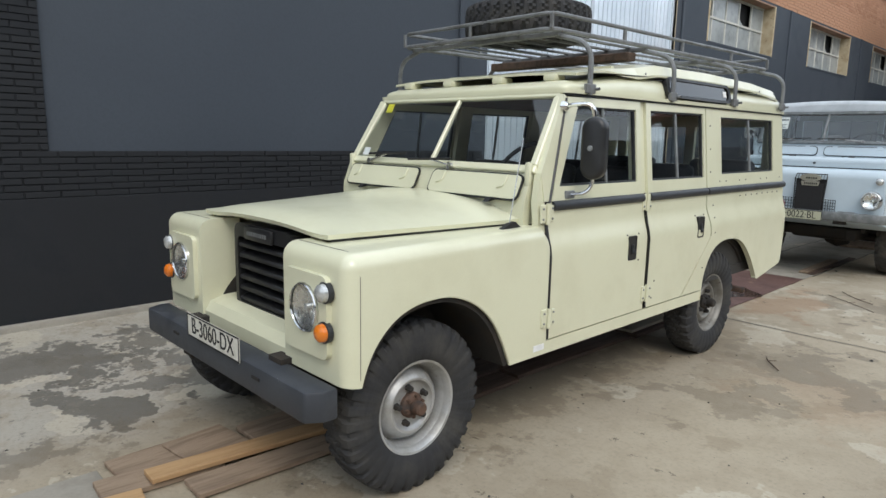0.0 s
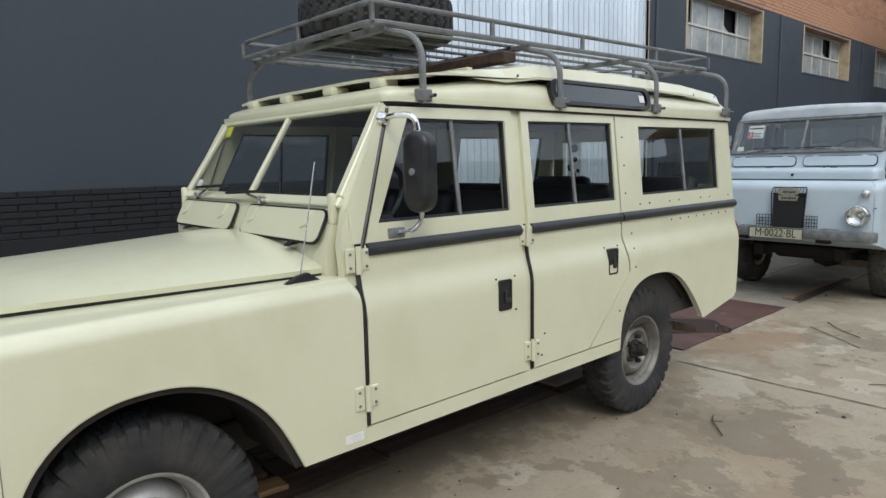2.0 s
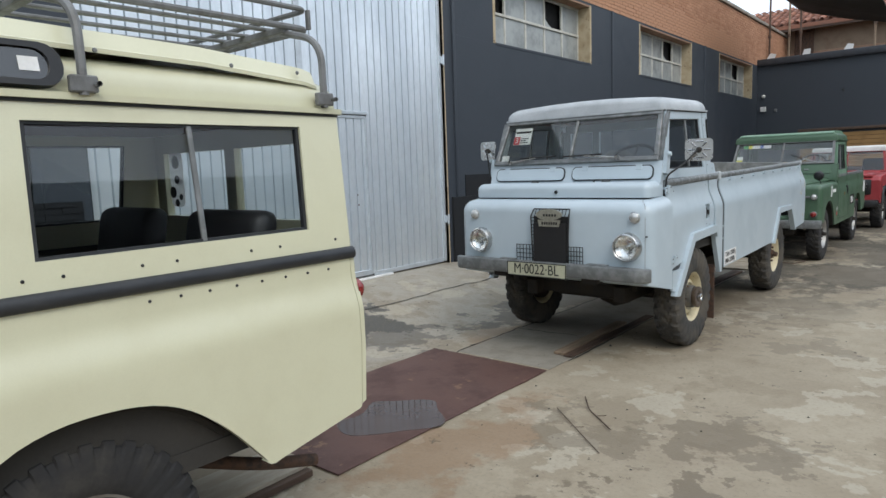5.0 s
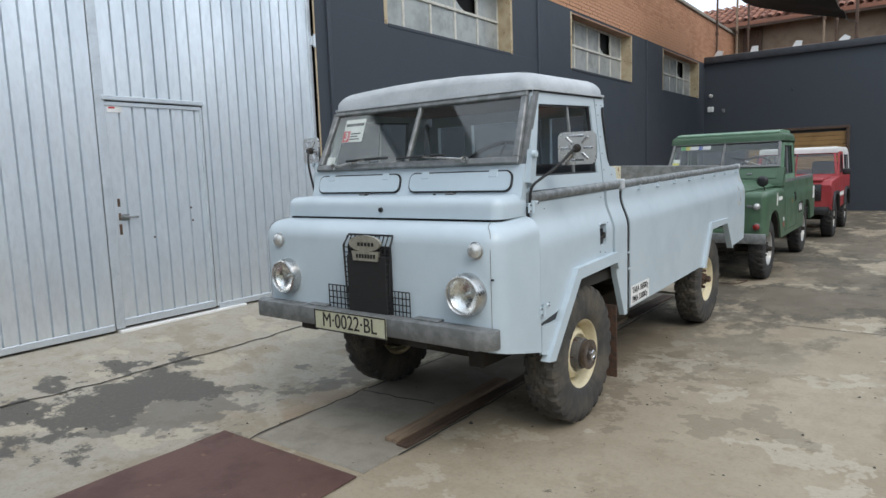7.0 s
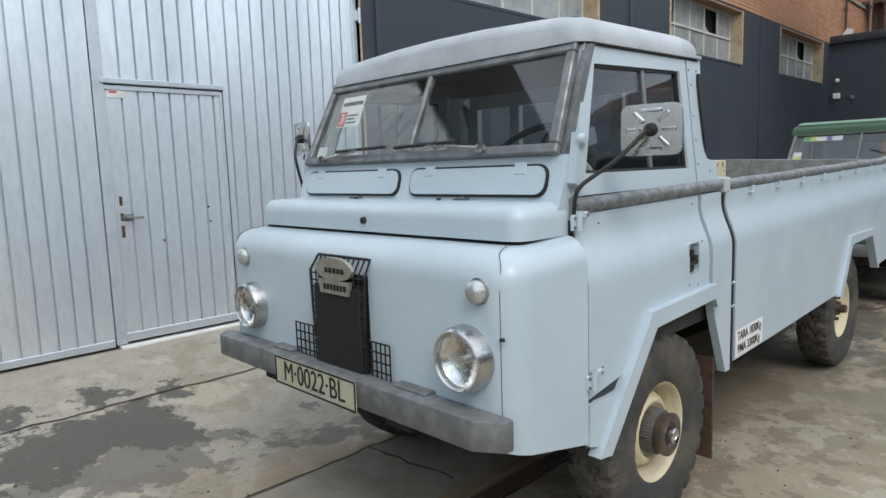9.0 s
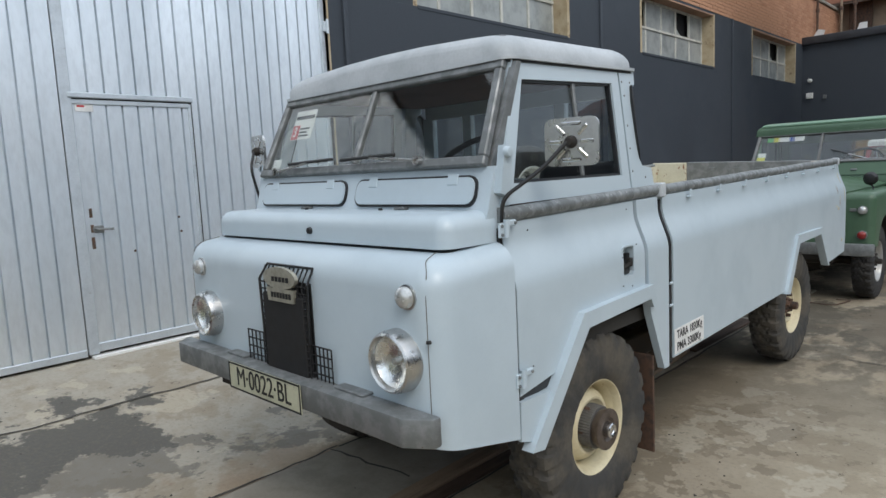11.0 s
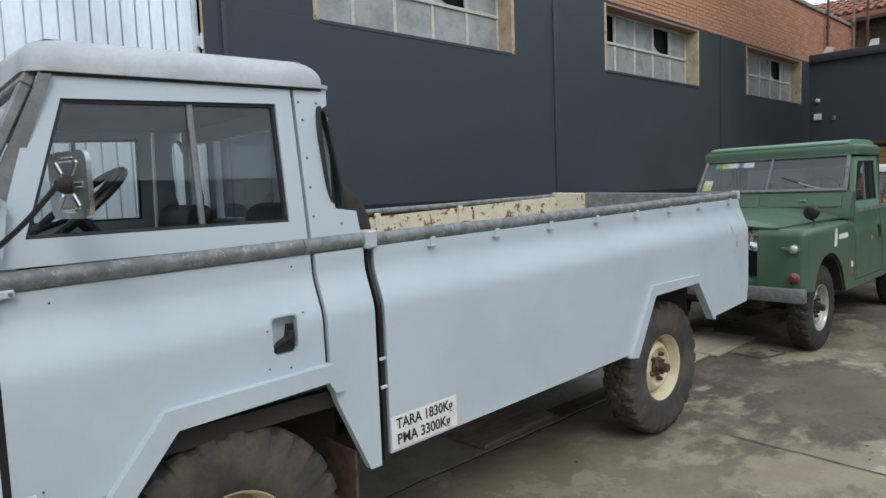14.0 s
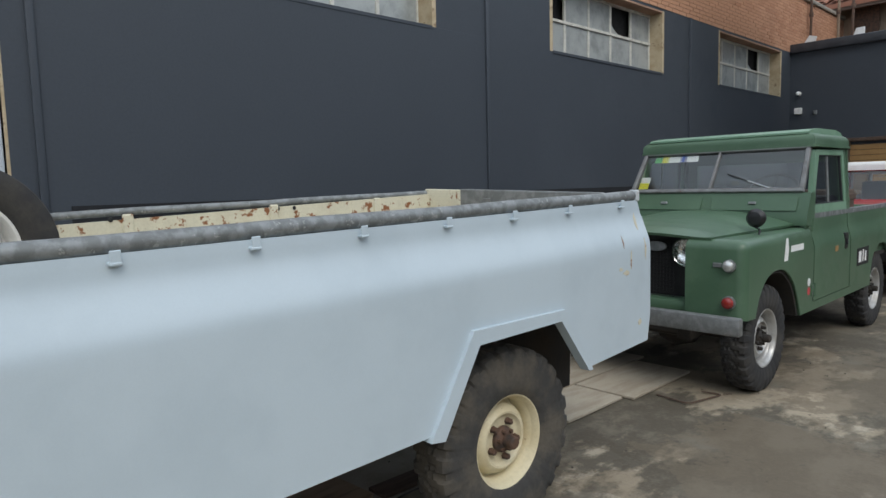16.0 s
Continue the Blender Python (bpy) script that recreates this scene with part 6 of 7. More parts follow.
def truck():
    car = thing("forward_control_truck", Matrix.Translation((BX, BY, 0)) @ Matrix.Rotation(radians(-0.6), 4, "Z"), "pale blue forward-control pickup truck with open bed", "truck")
    P, H = BLUE, 0.835
    wheel(car, 0.70, 0.045, 0.40, 0.20, IVORY, HUBGREY, RUBBER_OLD, 26, "cap", 0.5, "truck")
    wheel(car, -0.70, 0.045, 0.40, 0.20, IVORY, RUSTHUB, RUBBER_OLD, 26, "axle", 0.2, "truck")
    for x in (0.70, -0.70):
        wheel(car, x * 0.93, 2.785, 0.408, 0.20, IVORY, RUSTHUB, RUBBER_OLD, 26, "axle", 0.9, "truck")
    chassis(car, -0.5, 3.6, 0.045, 2.74, 0.40)
    # rounded nose
    nose = prism([(-0.925, 0.645), (-0.925, 1.222), (-0.70, 1.236), (-0.545, 1.246), (-0.545, 0.56)], "x", -H, H)
    round_edges(nose, lambda x, y, z: (y < -0.92 and z > 0.7) or (z > 1.20 and abs(x) > H - 0.10), 0.095, 7)
    part("nose", nose, P, car, "rounded pale blue nose", 45)
    for s in (1, -1):
        part("nose_seam", tube(arc([(s * 0.785, -0.914, 0.66), (s * 0.785, -0.914, 1.12), (s * 0.779, -0.899, 1.195), (s * 0.750, -0.875, 1.220), (s * 0.722, -0.80, 1.236)], 0.03), 0.0014, 5), SEAM, car)
    lid = box(-0.762, 0.762, -0.790, -0.545, 1.243, 1.352)
    round_edges(lid, lambda x, y, z: abs(x) > 0.7 and y < -0.78, 0.06, 6)
    round_edges(lid, lambda x, y, z: z > 1.34 and (y < -0.60 or abs(x) > 0.6), 0.055, 6)
    part("bonnet_lid", lid, P, car, "short rounded engine lid", 45)
    part("lid_gap", box(-0.752, 0.752, -0.780, -0.545, 1.20, 1.246, 0.03, 3), BLACK, car)
    part("lid_lock", lathe([(0, 0.014), (-0.012, 0.012), (-0.014, 0)], 14, (0.02, -0.790, 1.285), "y"), BLACK, car)
    for x in (-0.30, 0.33):
        part("lid_catch", merge(box(x - 0.03, x + 0.03, -0.60, -0.555, 1.352, 1.362, 0.003, 1), tube([(x, -0.58, 1.36), (x + 0.01, -0.545, 1.39)], 0.006, 6)), GALV, car)
    for x, y, z in ((-0.25, -0.62, 1.353), (0.25, -0.62, 1.353), (0.80, -0.955, 0.98), (0.722, -0.70, 1.30)):
        part("rubber_stop", lathe([(0, 0.009), (0.008, 0.008), (0.009, 0)], 10, (x, y, z), "z"), BLACK, car)
    # radiator opening with wire guard, badge
    part("radiator_opening", prism([(-0.10, 0.66), (0.20, 0.66), (0.20, 1.11), (-0.10, 1.11)], "y", -0.959, -0.94), BLACK, car, "black radiator opening")
    guard = part("wire_guard", tube([(-0.10, -0.985, 0.86), (-0.11, -0.985, 1.11), (-0.10, -0.95, 1.165), (0.21, -0.95, 1.165), (0.22, -0.985, 1.11), (0.205, -0.985, 0.86)], 0.005, 6), BLACK, car, "black wire mesh guard")
    wires = [tube([(x, -0.983, 0.66), (x * 1.06, -0.983, 1.11), (x * 1.06, -0.955, 1.16)], 0.003, 5) for x in np.linspace(-0.10, 0.20, 12)]
    wires += [tube([(-0.105, -0.985, z), (0.205, -0.985, z)], 0.003, 5) for z in np.linspace(0.68, 1.10, 17)]
    for x0, x1 in ((-0.25, -0.10), (0.205, 0.325)):
        wires += [tube([(x, -0.975, 0.715), (x, -0.975, 0.888)], 0.003, 5) for x in np.linspace(x0, x1, 6)]
        wires += [tube([(x0, -0.977, z), (x1, -0.977, z)], 0.003, 5) for z in np.linspace(0.72, 0.888, 6)]
    tagged(part("wire_mesh", merge(*wires), MATT, guard), kind="stuff")
    part("radiator_core", box(-0.088, 0.190, -0.990, -0.958, 0.665, 1.06, 0.004, 1), MATT, guard, "matt black radiator blind")
    part("badge", merge(prism([(0.11 * math.cos(math.tau * k / 24), 1.125 + 0.042 * math.sin(math.tau * k / 24)) for k in range(24)], "y", -1.0, -0.985), prism([(-0.095, 1.085), (0.095, 1.085), (0.085, 1.035), (-0.085, 1.035)], "y", -0.998, -0.985)), BRASS, car, "worn oval metal badge").location.x = 0.055
    pieces("badge_mark", [*[box(-0.005 + k * 0.02, 0.007 + k * 0.02, -1.001, -0.998, 1.05, 1.07) for k in range(7)], *[box(0.01 + k * 0.024, 0.025 + k * 0.024, -1.003, -0.999, 1.112, 1.13) for k in range(5)]], INK, car)
    bumper = round_edges(prism([(-0.845, -0.955), (-0.845, -0.99), (-0.79, -1.045), (0.755, -1.045), (0.84, -0.99), (0.84, -0.955)], "z", 0.668, 0.764), lambda x, y, z: True, 0.010, 2)
    part("bumper", bumper, GALV, car, "galvanised steel channel bumper")
    pieces("bumper_bracket", [box(-0.45, -0.33, -0.98, -0.6, 0.63, 0.70), box(0.33, 0.45, -0.98, -0.6, 0.63, 0.70)], IRON, car)
    pieces("bumper_tab", [box(-0.40, -0.26, -1.0, -0.945, 0.763, 0.773, 0.003, 1), box(0.36, 0.52, -1.0, -0.945, 0.763, 0.773, 0.003, 1)], GALV, car)
    plate(car, "M·0022·BL", 0.52, 0.11, Matrix.Translation((-0.03, -1.052, 0.708)) @ Matrix.Rotation(radians(90), 4, "X"), PLATE_OLD, "b")
    for s in (1, -1):
        headlamp(car, 0.665 if s > 0 else -0.60, -0.992, 0.908, 0.084, STAINLESS)
        small_lamp(car, 0.715 if s > 0 else -0.665, -0.952, 1.114, 0.035, CLEARLENS, "side_lamp", STAINLESS)
    # cab sides
    tub_skin(car, "front_quarter", [(-0.54, 0.56), (-0.43, 0.525), (-0.30, 0.69), (-0.535, 0.70)], P, blue_shape, [], H)
    tub_skin(car, "cab_door", [(-0.525, 0.715), (-0.30, 0.745), (-0.145, 0.895), (0.2425, 0.895), *[(0.2425 + 0.0445 * a, 1.070 + 0.062 * b) for a, b in ((0, -1), (-0.7, -1), (-1, -0.75), (-1, 0.75), (-0.7, 1), (0.7, 1), (1, 0.75), (1, -0.75), (0.7, -1), (0.0005, -1))], (0.2426, 0.895), (0.385, 0.895), (0.380, 1.315), (-0.525, 1.315)], P, blue_shape, BLEVELS, H - 0.010, label="pale blue cab door")
    tub_skin(car, "cab_corner", [(0.398, 0.885), (0.42, 0.80), (0.545, 0.52), (0.592, 0.52), (0.592, 1.315), (0.393, 1.315)], P, blue_shape, BLEVELS, H)
    tub_skin(car, "door_gap", [(-0.545, 0.55), (-0.50, 0.55), (-0.50, 1.3), (-0.545, 1.3)], BLACK, blue_shape, BLEVELS, H - 0.014, 0.02)
    tub_skin(car, "door_gap", [(-0.52, 0.69), (-0.30, 0.70), (-0.12, 0.86), (0.42, 0.86), (0.42, 1.3), (0.36, 1.3), (0.36, 0.93), (-0.18, 0.93), (-0.34, 0.77), (-0.52, 0.75)], TRIM, blue_shape, BLEVELS, H - 0.020, 0.02)
    for a, b in (([(-0.435, 0.50), (-0.125, 0.872), (0.378, 0.885), (0.555, 0.52)], 0.075), ([(2.305, 0.535), (2.49, 0.845), (2.985, 0.845), (3.185, 0.585)], 0.07)):
        outer = [(a[0][0] - b * 0.95, a[0][1] + 0.012), (a[1][0] - b * 0.42, a[1][1] + b * 0.85), (a[2][0] + b * 0.36, a[2][1] + b * 0.85), (a[3][0] + b * 0.9, a[3][1] + 0.012)]
        if a[0][0] < 0:
            poly = a[:3] + [(0.40, 0.845), (0.44, 0.845), (0.40, 0.945)] + list(reversed(outer[:2]))
        else:
            poly = a + [(3.215, 0.585), (3.015, 0.890)] + list(reversed(outer[:2]))
        tub_skin(car, "wheel_arch_flare", poly, P, blue_shape, [], H + 0.022, 0.05, "angular wheel arch flare")
    frame_skin(car, "door_frame", [(-0.515, 1.375), (0.378, 1.365), (0.372, 1.882), (-0.362, 1.882)], [(-0.435, 1.445), (0.318, 1.430), (0.313, 1.822), (-0.318, 1.812)], P, blue_shape, H - 0.01, pane=GLASS, slider=0.03)
    tub_skin(car, "cab_rear_post", [(0.391, 1.365), (0.597, 1.355), (0.587, 1.448), (0.503, 1.462), (0.483, 1.50), (0.465, 1.77), (0.475, 1.805), (0.512, 1.825), (0.515, 1.884), (0.385, 1.884)], P, blue_shape, [1.5, 1.7], H - 0.01, 0.05)
    for s in (1, -1):
        for y0, y1 in ((-0.53, 0.35), (0.354, 0.60)):
            part("waist_rail", raked(tube([(s * 0.764, y0, 1.343), (s * 0.764, y1, 1.343)], 0.027, 14)), RAIL, car, "half-round galvanised waist rail")
    rivets(car, lambda z: blue_shape(H - 0.01, 0, z)[0], [(0.41, z) for z in (1.45, 1.55, 1.65, 1.78)] + [(0.52, 1.42), (0.47, 1.84), (0.40, 1.84)], GALV)
    rivets(car, lambda z: blue_shape(H, 0, z)[0], [(0.175, 1.10), (0.175, 0.98), (0.31, 1.14), (0.25, 0.97), (-0.40, 1.27), (0.30, 1.29), (-0.46, 0.80), (-0.46, 0.72)], TRIM, 0.0032)
    for s in (1,):
        for z in (1.30, 0.785):
            small_hinge(car, blue_shape(H, 0, z)[0], -0.525, z + RAKE * -0.5, P)
        pan = part("door_handle", raked(ring(rounded(0.192, 0.293, 1.002, 1.138, 0.018), rounded(0.1985, 0.2865, 1.0085, 1.1315, 0.014), "x", H - 0.048, H - 0.012)), P, car, "recessed door latch pocket")
        part("latch_pan", raked(prism(rounded(0.195, 0.290, 1.005, 1.135, 0.014), "x", H - 0.058, H - 0.048)), P, pan, "scuffed pocket floor")
        part("latch_plate", raked(prism([(0.215, 1.012), (0.283, 1.012), (0.283, 1.10), (0.262, 1.10), (0.255, 1.06), (0.225, 1.045)], "x", H - 0.047, H - 0.030)), BLACK, pan)
        part("latch_lever", raked(merge(tube([(H - 0.030, 0.208, 1.034), (H - 0.012, 0.262, 1.062)], 0.0075, 8), box(H - 0.032, H - 0.008, 0.252, 0.276, 1.045, 1.082, 0.005, 2))), IRON, pan)
    # vents, windscreen, roof
    part("scuttle", prism([(-0.62, 1.27), (-0.575, 1.35), (-0.535, 1.50), (-0.46, 1.50), (-0.46, 1.27)], "x", -0.755, 0.755), P, car)
    for s in (1, -1):
        face = Matrix.Translation((s * 0.365, -0.563, 1.418)) @ Matrix.Rotation(radians(75), 4, "X")
        flap = part("vent_flap", moved(prism(rounded(-0.325, 0.325, -0.048, 0.048, 0.035), "z", -0.004, 0.008), face), P, car, "ventilation flap")
        part("vent_gap", moved(ring(rounded(-0.333, 0.333, -0.056, 0.056, 0.04), rounded(-0.324, 0.324, -0.047, 0.047, 0.035), "z", -0.006, 0.003), face), BLACK, flap)
        for dx in (-0.22, 0.22):
            part("flap_hinge", moved(box(dx - 0.025, dx + 0.025, 0.02, 0.06, 0.006, 0.011, 0.002, 1), face), P, flap)
        bracket = part("screen_bracket", merge(raked(prism([(-0.54, 1.42), (-0.49, 1.40), (-0.47, 1.54), (-0.51, 1.58)], "x", 0.755, 0.785)), lathe([(0, 0.02), (0.02, 0.016), (0.024, 0)], 12, (0.785, -0.505, 1.545))), P, car)
        if s < 0:
            flipped_me = bracket.data
            for v in flipped_me.vertices:
                v.co.x = -v.co.x
            flipped_me.flip_normals()
    scr, at = screen(car, "windscreen_frame", -0.535, 1.495, -0.362, 1.865, 0.728, 0.695, GALV, GLASS_OLD, 0.03, 0.024, 0.036)
    pieces("screen_side", [*[raked(prism([(-0.53, 1.50), (-0.475, 1.50), (-0.335, 1.872), (-0.362, 1.872)], "x", s * 0.724 - 0.02, s * 0.724 + 0.008)) for s in (1, -1)]], GALV, car)
    for a, b in (((0.42, -0.572, 1.535), (0.12, -0.568, 1.560)), ((-0.55, -0.572, 1.525), (-0.28, -0.568, 1.560))):
        wiper(car, a, b, (1, 0.0, 0.02))
    sheet = part("parking_notice", moved(box(-0.085, 0.085, -0.075, 0.075, 0, 0.001), Matrix.Translation(at(-0.72, 0.66, 0.008)) @ Matrix.Rotation(radians(67), 4, "X")), PAPER, scr, "white notice with red numbered square")
    nm = Matrix.Translation(at(-0.72, 0.66, 0.0075)) @ Matrix.Rotation(radians(67), 4, "X")
    part("notice_red", moved(box(-0.083, -0.025, -0.073, 0.0, 0.002, 0.003), nm), REDINK, sheet)
    lettering("notice_number", "3", 0.07, nm @ Matrix.Translation((-0.054, -0.037, 0.004)), PAPER, sheet, 0.0005)
    part("notice_bars", moved(merge(*[box(-0.02 + 0.0 * k, 0.06 - 0.02 * (k % 2), -0.06 + k * 0.018, -0.052 + k * 0.018, 0.002, 0.003) for k in range(3)], box(-0.075, 0.075, 0.03, 0.048, 0.002, 0.003)), nm), INK, sheet)
    part("small_sticker", moved(box(-0.035, 0.035, -0.025, 0.025, 0, 0.001), Matrix.Translation(at(-0.88, 0.17, 0.008)) @ Matrix.Rotation(radians(67), 4, "X")), PAPER, scr, "small faded sticker")
    roof = box(-0.712, 0.712, -0.392, 0.525, 1.886, 1.974)
    round_edges(roof, lambda x, y, z: z > 1.97, 0.066, 6)
    round_edges(roof, lambda x, y, z: abs(x) > 0.65 and (y < -0.35 or y > 0.48), 0.06, 4)
    slices(roof, [-0.5, -0.25, 0, 0.25, 0.5], 0)
    bend(roof, lambda x, y, z: (x, y, z + RAKE * y + (0.032 * (1 - (x / 0.712) ** 2) if z > 1.92 else 0)))
    part("cab_roof", roof, BLUE_ROOF, car, "weathered pale cab roof", 45)
    part("roof_gutter", raked(ring(rounded(-0.728, 0.728, -0.400, 0.540, 0.06), rounded(-0.69, 0.69, -0.36, 0.50, 0.05), "z", 1.881, 1.893)), BLUE_ROOF, car, "pressed roof gutter")
    # black ring paints the shadow line below the pale gutter
    part("gutter_shadow_gap", raked(ring(rounded(-0.715, 0.715, -0.388, 0.526, 0.05), rounded(-0.68, 0.68, -0.36, 0.50, 0.05), "z", 1.872, 1.881)), BLACK, car)
    # back of the cab with wrapped corner windows
    part("cab_back", raked(merge(box(-0.76, 0.76, 0.55, 0.58, 0.80, 1.42), box(-0.62, 0.62, 0.50, 0.53, 1.78, 1.885), box(-0.66, -0.58, 0.515, 0.55, 1.42, 1.79), box(-0.34, -0.28, 0.515, 0.55, 1.42, 1.78), box(0.28, 0.34, 0.515, 0.55, 1.42, 1.78), box(0.58, 0.66, 0.515, 0.55, 1.42, 1.79))), P, car)
    part("rear_pane", raked(box(-0.58, 0.58, 0.532, 0.537, 1.42, 1.78)), GLASS, car, "rear cab window").visible_shadow = False
    def wrapped(x, y, z):
        return (x - 0.8 * max(0.0, y - 0.475) - 0.054 - 0.108 * (z - 1.30), y, z + RAKE * y)
    hole = rounded(0.0, 1.0, 0.0, 1.0, 0.32, 6)
    hole = [(0.471 + 0.018 * (1 - v) + (0.048 + 0.050 * (1 - v)) * u, 1.462 + 0.345 * v) for u, v in hole]
    rim = [(a + 0.40 * (a - 0.512) + (0.002 if a > 0.512 else -0.002), b + 0.075 * (b - 1.63)) for a, b in hole]
    for s in (1, -1):
        frame_bm = bend(ring(rim, hole, "x", H - 0.035, H + 0.004), wrapped)
        pane_bm = bend(prism(hole, "x", H - 0.022, H - 0.018), wrapped)
        seal = part("corner_window_seal", frame_bm if s > 0 else flipped(frame_bm), BLACK, car, "thick black rubber seal")
        part("corner_window_pane", pane_bm if s > 0 else flipped(pane_bm), GLASS_OLD, seal).visible_shadow = False
    # cabin
    part("cab_floor", box(-0.78, 0.78, -0.54, 0.53, 0.78, 0.84), INNER, car)
    part("engine_cover", box(-0.30, 0.20, -0.50, 0.45, 0.84, 1.12, 0.04, 2), INNER, car)
    part("dashboard", box(-0.70, 0.70, -0.50, -0.36, 1.22, 1.44, 0.03, 2), INNER, car)
    part("headlining", box(-0.66, 0.66, -0.33, 0.50, 1.862, 1.878), BROWN, car)
    part("cab_lining", box(-0.70, 0.70, 0.495, 0.512, 0.84, 1.42), BROWN, car)
    for x in (-0.50, 0.48):
        seat(car, x, -0.12, 0.98, 0.46, 0.42)
    steering_wheel(car, 0.38, -0.24, 1.50, 0.20, 40)
    # mirrors on long arms: pressed stainless plates with raised ribs
    for s in (1, -1):
        c = (0.952, -0.362, 1.567) if s > 0 else (-0.835, -0.49, 1.635)
        turn = Matrix.Translation(c) @ Matrix.Rotation(radians(s * 12), 4, "Z")
        mir = part("door_mirror", moved(prism(rounded(-0.095, 0.095, -0.08, 0.08, 0.028), "y", -0.008, 0.004), turn), STAINLESS, car, "pressed stainless mirror with star ribs")
        ribs = [moved(box(0.032, 0.078, -0.012, -0.006, -0.007, 0.007, 0.003, 1), turn @ Matrix.Rotation(radians(a), 4, "Y")) for a in (0, 45, 135, 180, 225, 315)] + [moved(box(-0.035, 0.035, -0.012, -0.006, z - 0.006, z + 0.006, 0.003, 1), turn) for z in (-0.06, 0.06)]
        for r in ribs:
            part("rib", r, CHROME, mir)
        part("mirror_ball", moved(lathe([(-0.004, 0.022), (-0.02, 0.02), (-0.035, 0.012), (-0.036, 0)], 16, (0, 0, 0), "y"), turn), IRON, mir)
        part("mirror_arm", tube(arc([(c[0], c[1] - 0.03, c[2]), (c[0] - s * 0.06, c[1] - 0.09, c[2] - 0.085), (s * 0.785, -0.535, 1.39), (s * 0.775, -0.53, 1.31)], 0.05), 0.007, 8), BLACK, mir, "black bent mirror arm")
    # open bed
    side = [(0.635, 0.550), (2.305, 0.562), (2.495, 0.865), (2.99, 0.865), (3.19, 0.590), (3.715, 0.615), (3.74, 0.75), (3.735, 1.22), (3.70, 1.315), (0.635, 1.315)]
    tub_skin(car, "bed_side", side, P, blue_shape, BLEVELS, H + 0.002, 0.03, "long pale blue bed side with wheel arch")
    tub_skin(car, "bed_strip", [(0.608, 0.53), (0.625, 0.53), (0.625, 1.30), (0.608, 1.30)], BLACK, blue_shape, BLEVELS, H - 0.002, 0.02, "black rubber joint")
    for s in (1, -1):
        part("bed_rail", raked(tube([(s * 0.760, 0.60 + 0.31 * k, (1.337 if s > 0 else 1.318) + 0.002 * math.sin(k * 1.9)) for k in range(11)], 0.026 if s > 0 else 0.018, 14)), RAIL, car, "half-round galvanised bed rail")
    pieces("rail_bracket", [raked(box(0.735, 0.802, 0.595, 0.645, 1.31, 1.376, 0.006, 1)), raked(box(0.742, 0.792, 3.685, 3.712, 1.31, 1.366, 0.006, 1))], BLUE_ROOF, car)
    for s in (1,):
        for y in (0.91, 1.28, 1.65, 2.025, 2.40, 2.76, 3.125, 3.54):
            part("tarpaulin_hook", raked(merge(box(s * 0.79 - 0.014, s * 0.79 + 0.016, y - 0.016, y + 0.016, 1.286, 1.296, 0.003, 1), box(s * 0.80, s * 0.804, y - 0.014, y + 0.014, 1.289, 1.325, 0.002, 1))), P, car)
    for z in (0.80, 0.905):
        part("joint_clip", raked(box(H - 0.004, H + 0.004, 0.602, 0.632, z, z + 0.012, 0.002, 1)), P, car)
    part("bed_floor", raked(box(-0.78, 0.78, 0.60, 3.70, 0.92, 0.95)), BED, car)
    for s in (1, -1):
        part("bed_lining", raked(merge(box(s * 0.735 - 0.008, s * 0.735 + 0.008, 0.62, 3.68, 0.95, 1.312), *[box(s * 0.722 - 0.008, s * 0.722 + 0.008, y, y + 0.05, 0.95, 1.31, 0.006, 1) for y in (1.0, 1.75, 2.5, 3.2)])), BED, car, "flaking cream paint with rust inside the bed")
    part("bed_front", raked(box(-0.73, 0.73, 0.61, 0.64, 0.80, 1.312)), BED, car)
    pieces("corner_post", [raked(box(-0.77, -0.44, 3.66, 3.70, 0.80, 1.345, 0.006, 1)), raked(box(0.60, 0.77, 3.66, 3.70, 0.80, 1.345, 0.006, 1))], BED, car, "rusty cream corner post")
    part("tailgate", raked(merge(box(-0.44, 0.60, 3.665, 3.705, 0.78, 1.35, 0.006, 1), *[box(x - 0.03, x + 0.03, 3.655, 3.665, 1.22, 1.30, 0.004, 1) for x in (-0.2, 0.0, 0.2, 0.4)])), GALV, car, "grey steel tailgate")
    # black discs drawn in place of the dark holes along the far rail
    rivets(car, 0.752 * -1 + 0.03, [(1.7, 1.37), (1.78, 1.37), (2.55, 1.385), (2.65, 1.385)], BLACK, 0.012)
    chips = random.Random(3)
    for y, z, w, h in ((3.52, 0.98, 0.030, 0.014), (3.47, 1.00, 0.018, 0.010), (3.56, 1.03, 0.006, 0.050), (3.50, 1.13, 0.004, 0.030), (3.66, 1.21, 0.012, 0.045), (3.69, 1.08, 0.008, 0.06), (3.64, 0.72, 0.02, 0.02)):
        outline = [(y + w * math.cos(a) * chips.uniform(0.55, 1.1), z + h * math.sin(a) * chips.uniform(0.55, 1.1)) for a in (math.tau * k / 11 for k in range(11))]
        part("paint_chip", bend(prism(outline, "x", H - 0.004, H + 0.0032), blue_shape), BED, car, "chipped paint baring yellow filler")
    part("mud_flap", box(0.60, 0.80, 0.50, 0.512, 0.13, 0.60, 0.003, 1), RUSTHUB, car, "brown mud flap")
    for s in (1, -1):
        pieces("inner_arch", [box(s * 0.50 - 0.02, s * 0.50 + 0.02, -0.45, 0.60, 0.5, 0.95), box(s * 0.66 - 0.15, s * 0.66 + 0.15, -0.45, 0.60, 0.92, 0.95), box(s * 0.50 - 0.02, s * 0.50 + 0.02, 2.2, 3.5, 0.5, 0.9)], IRON, car)
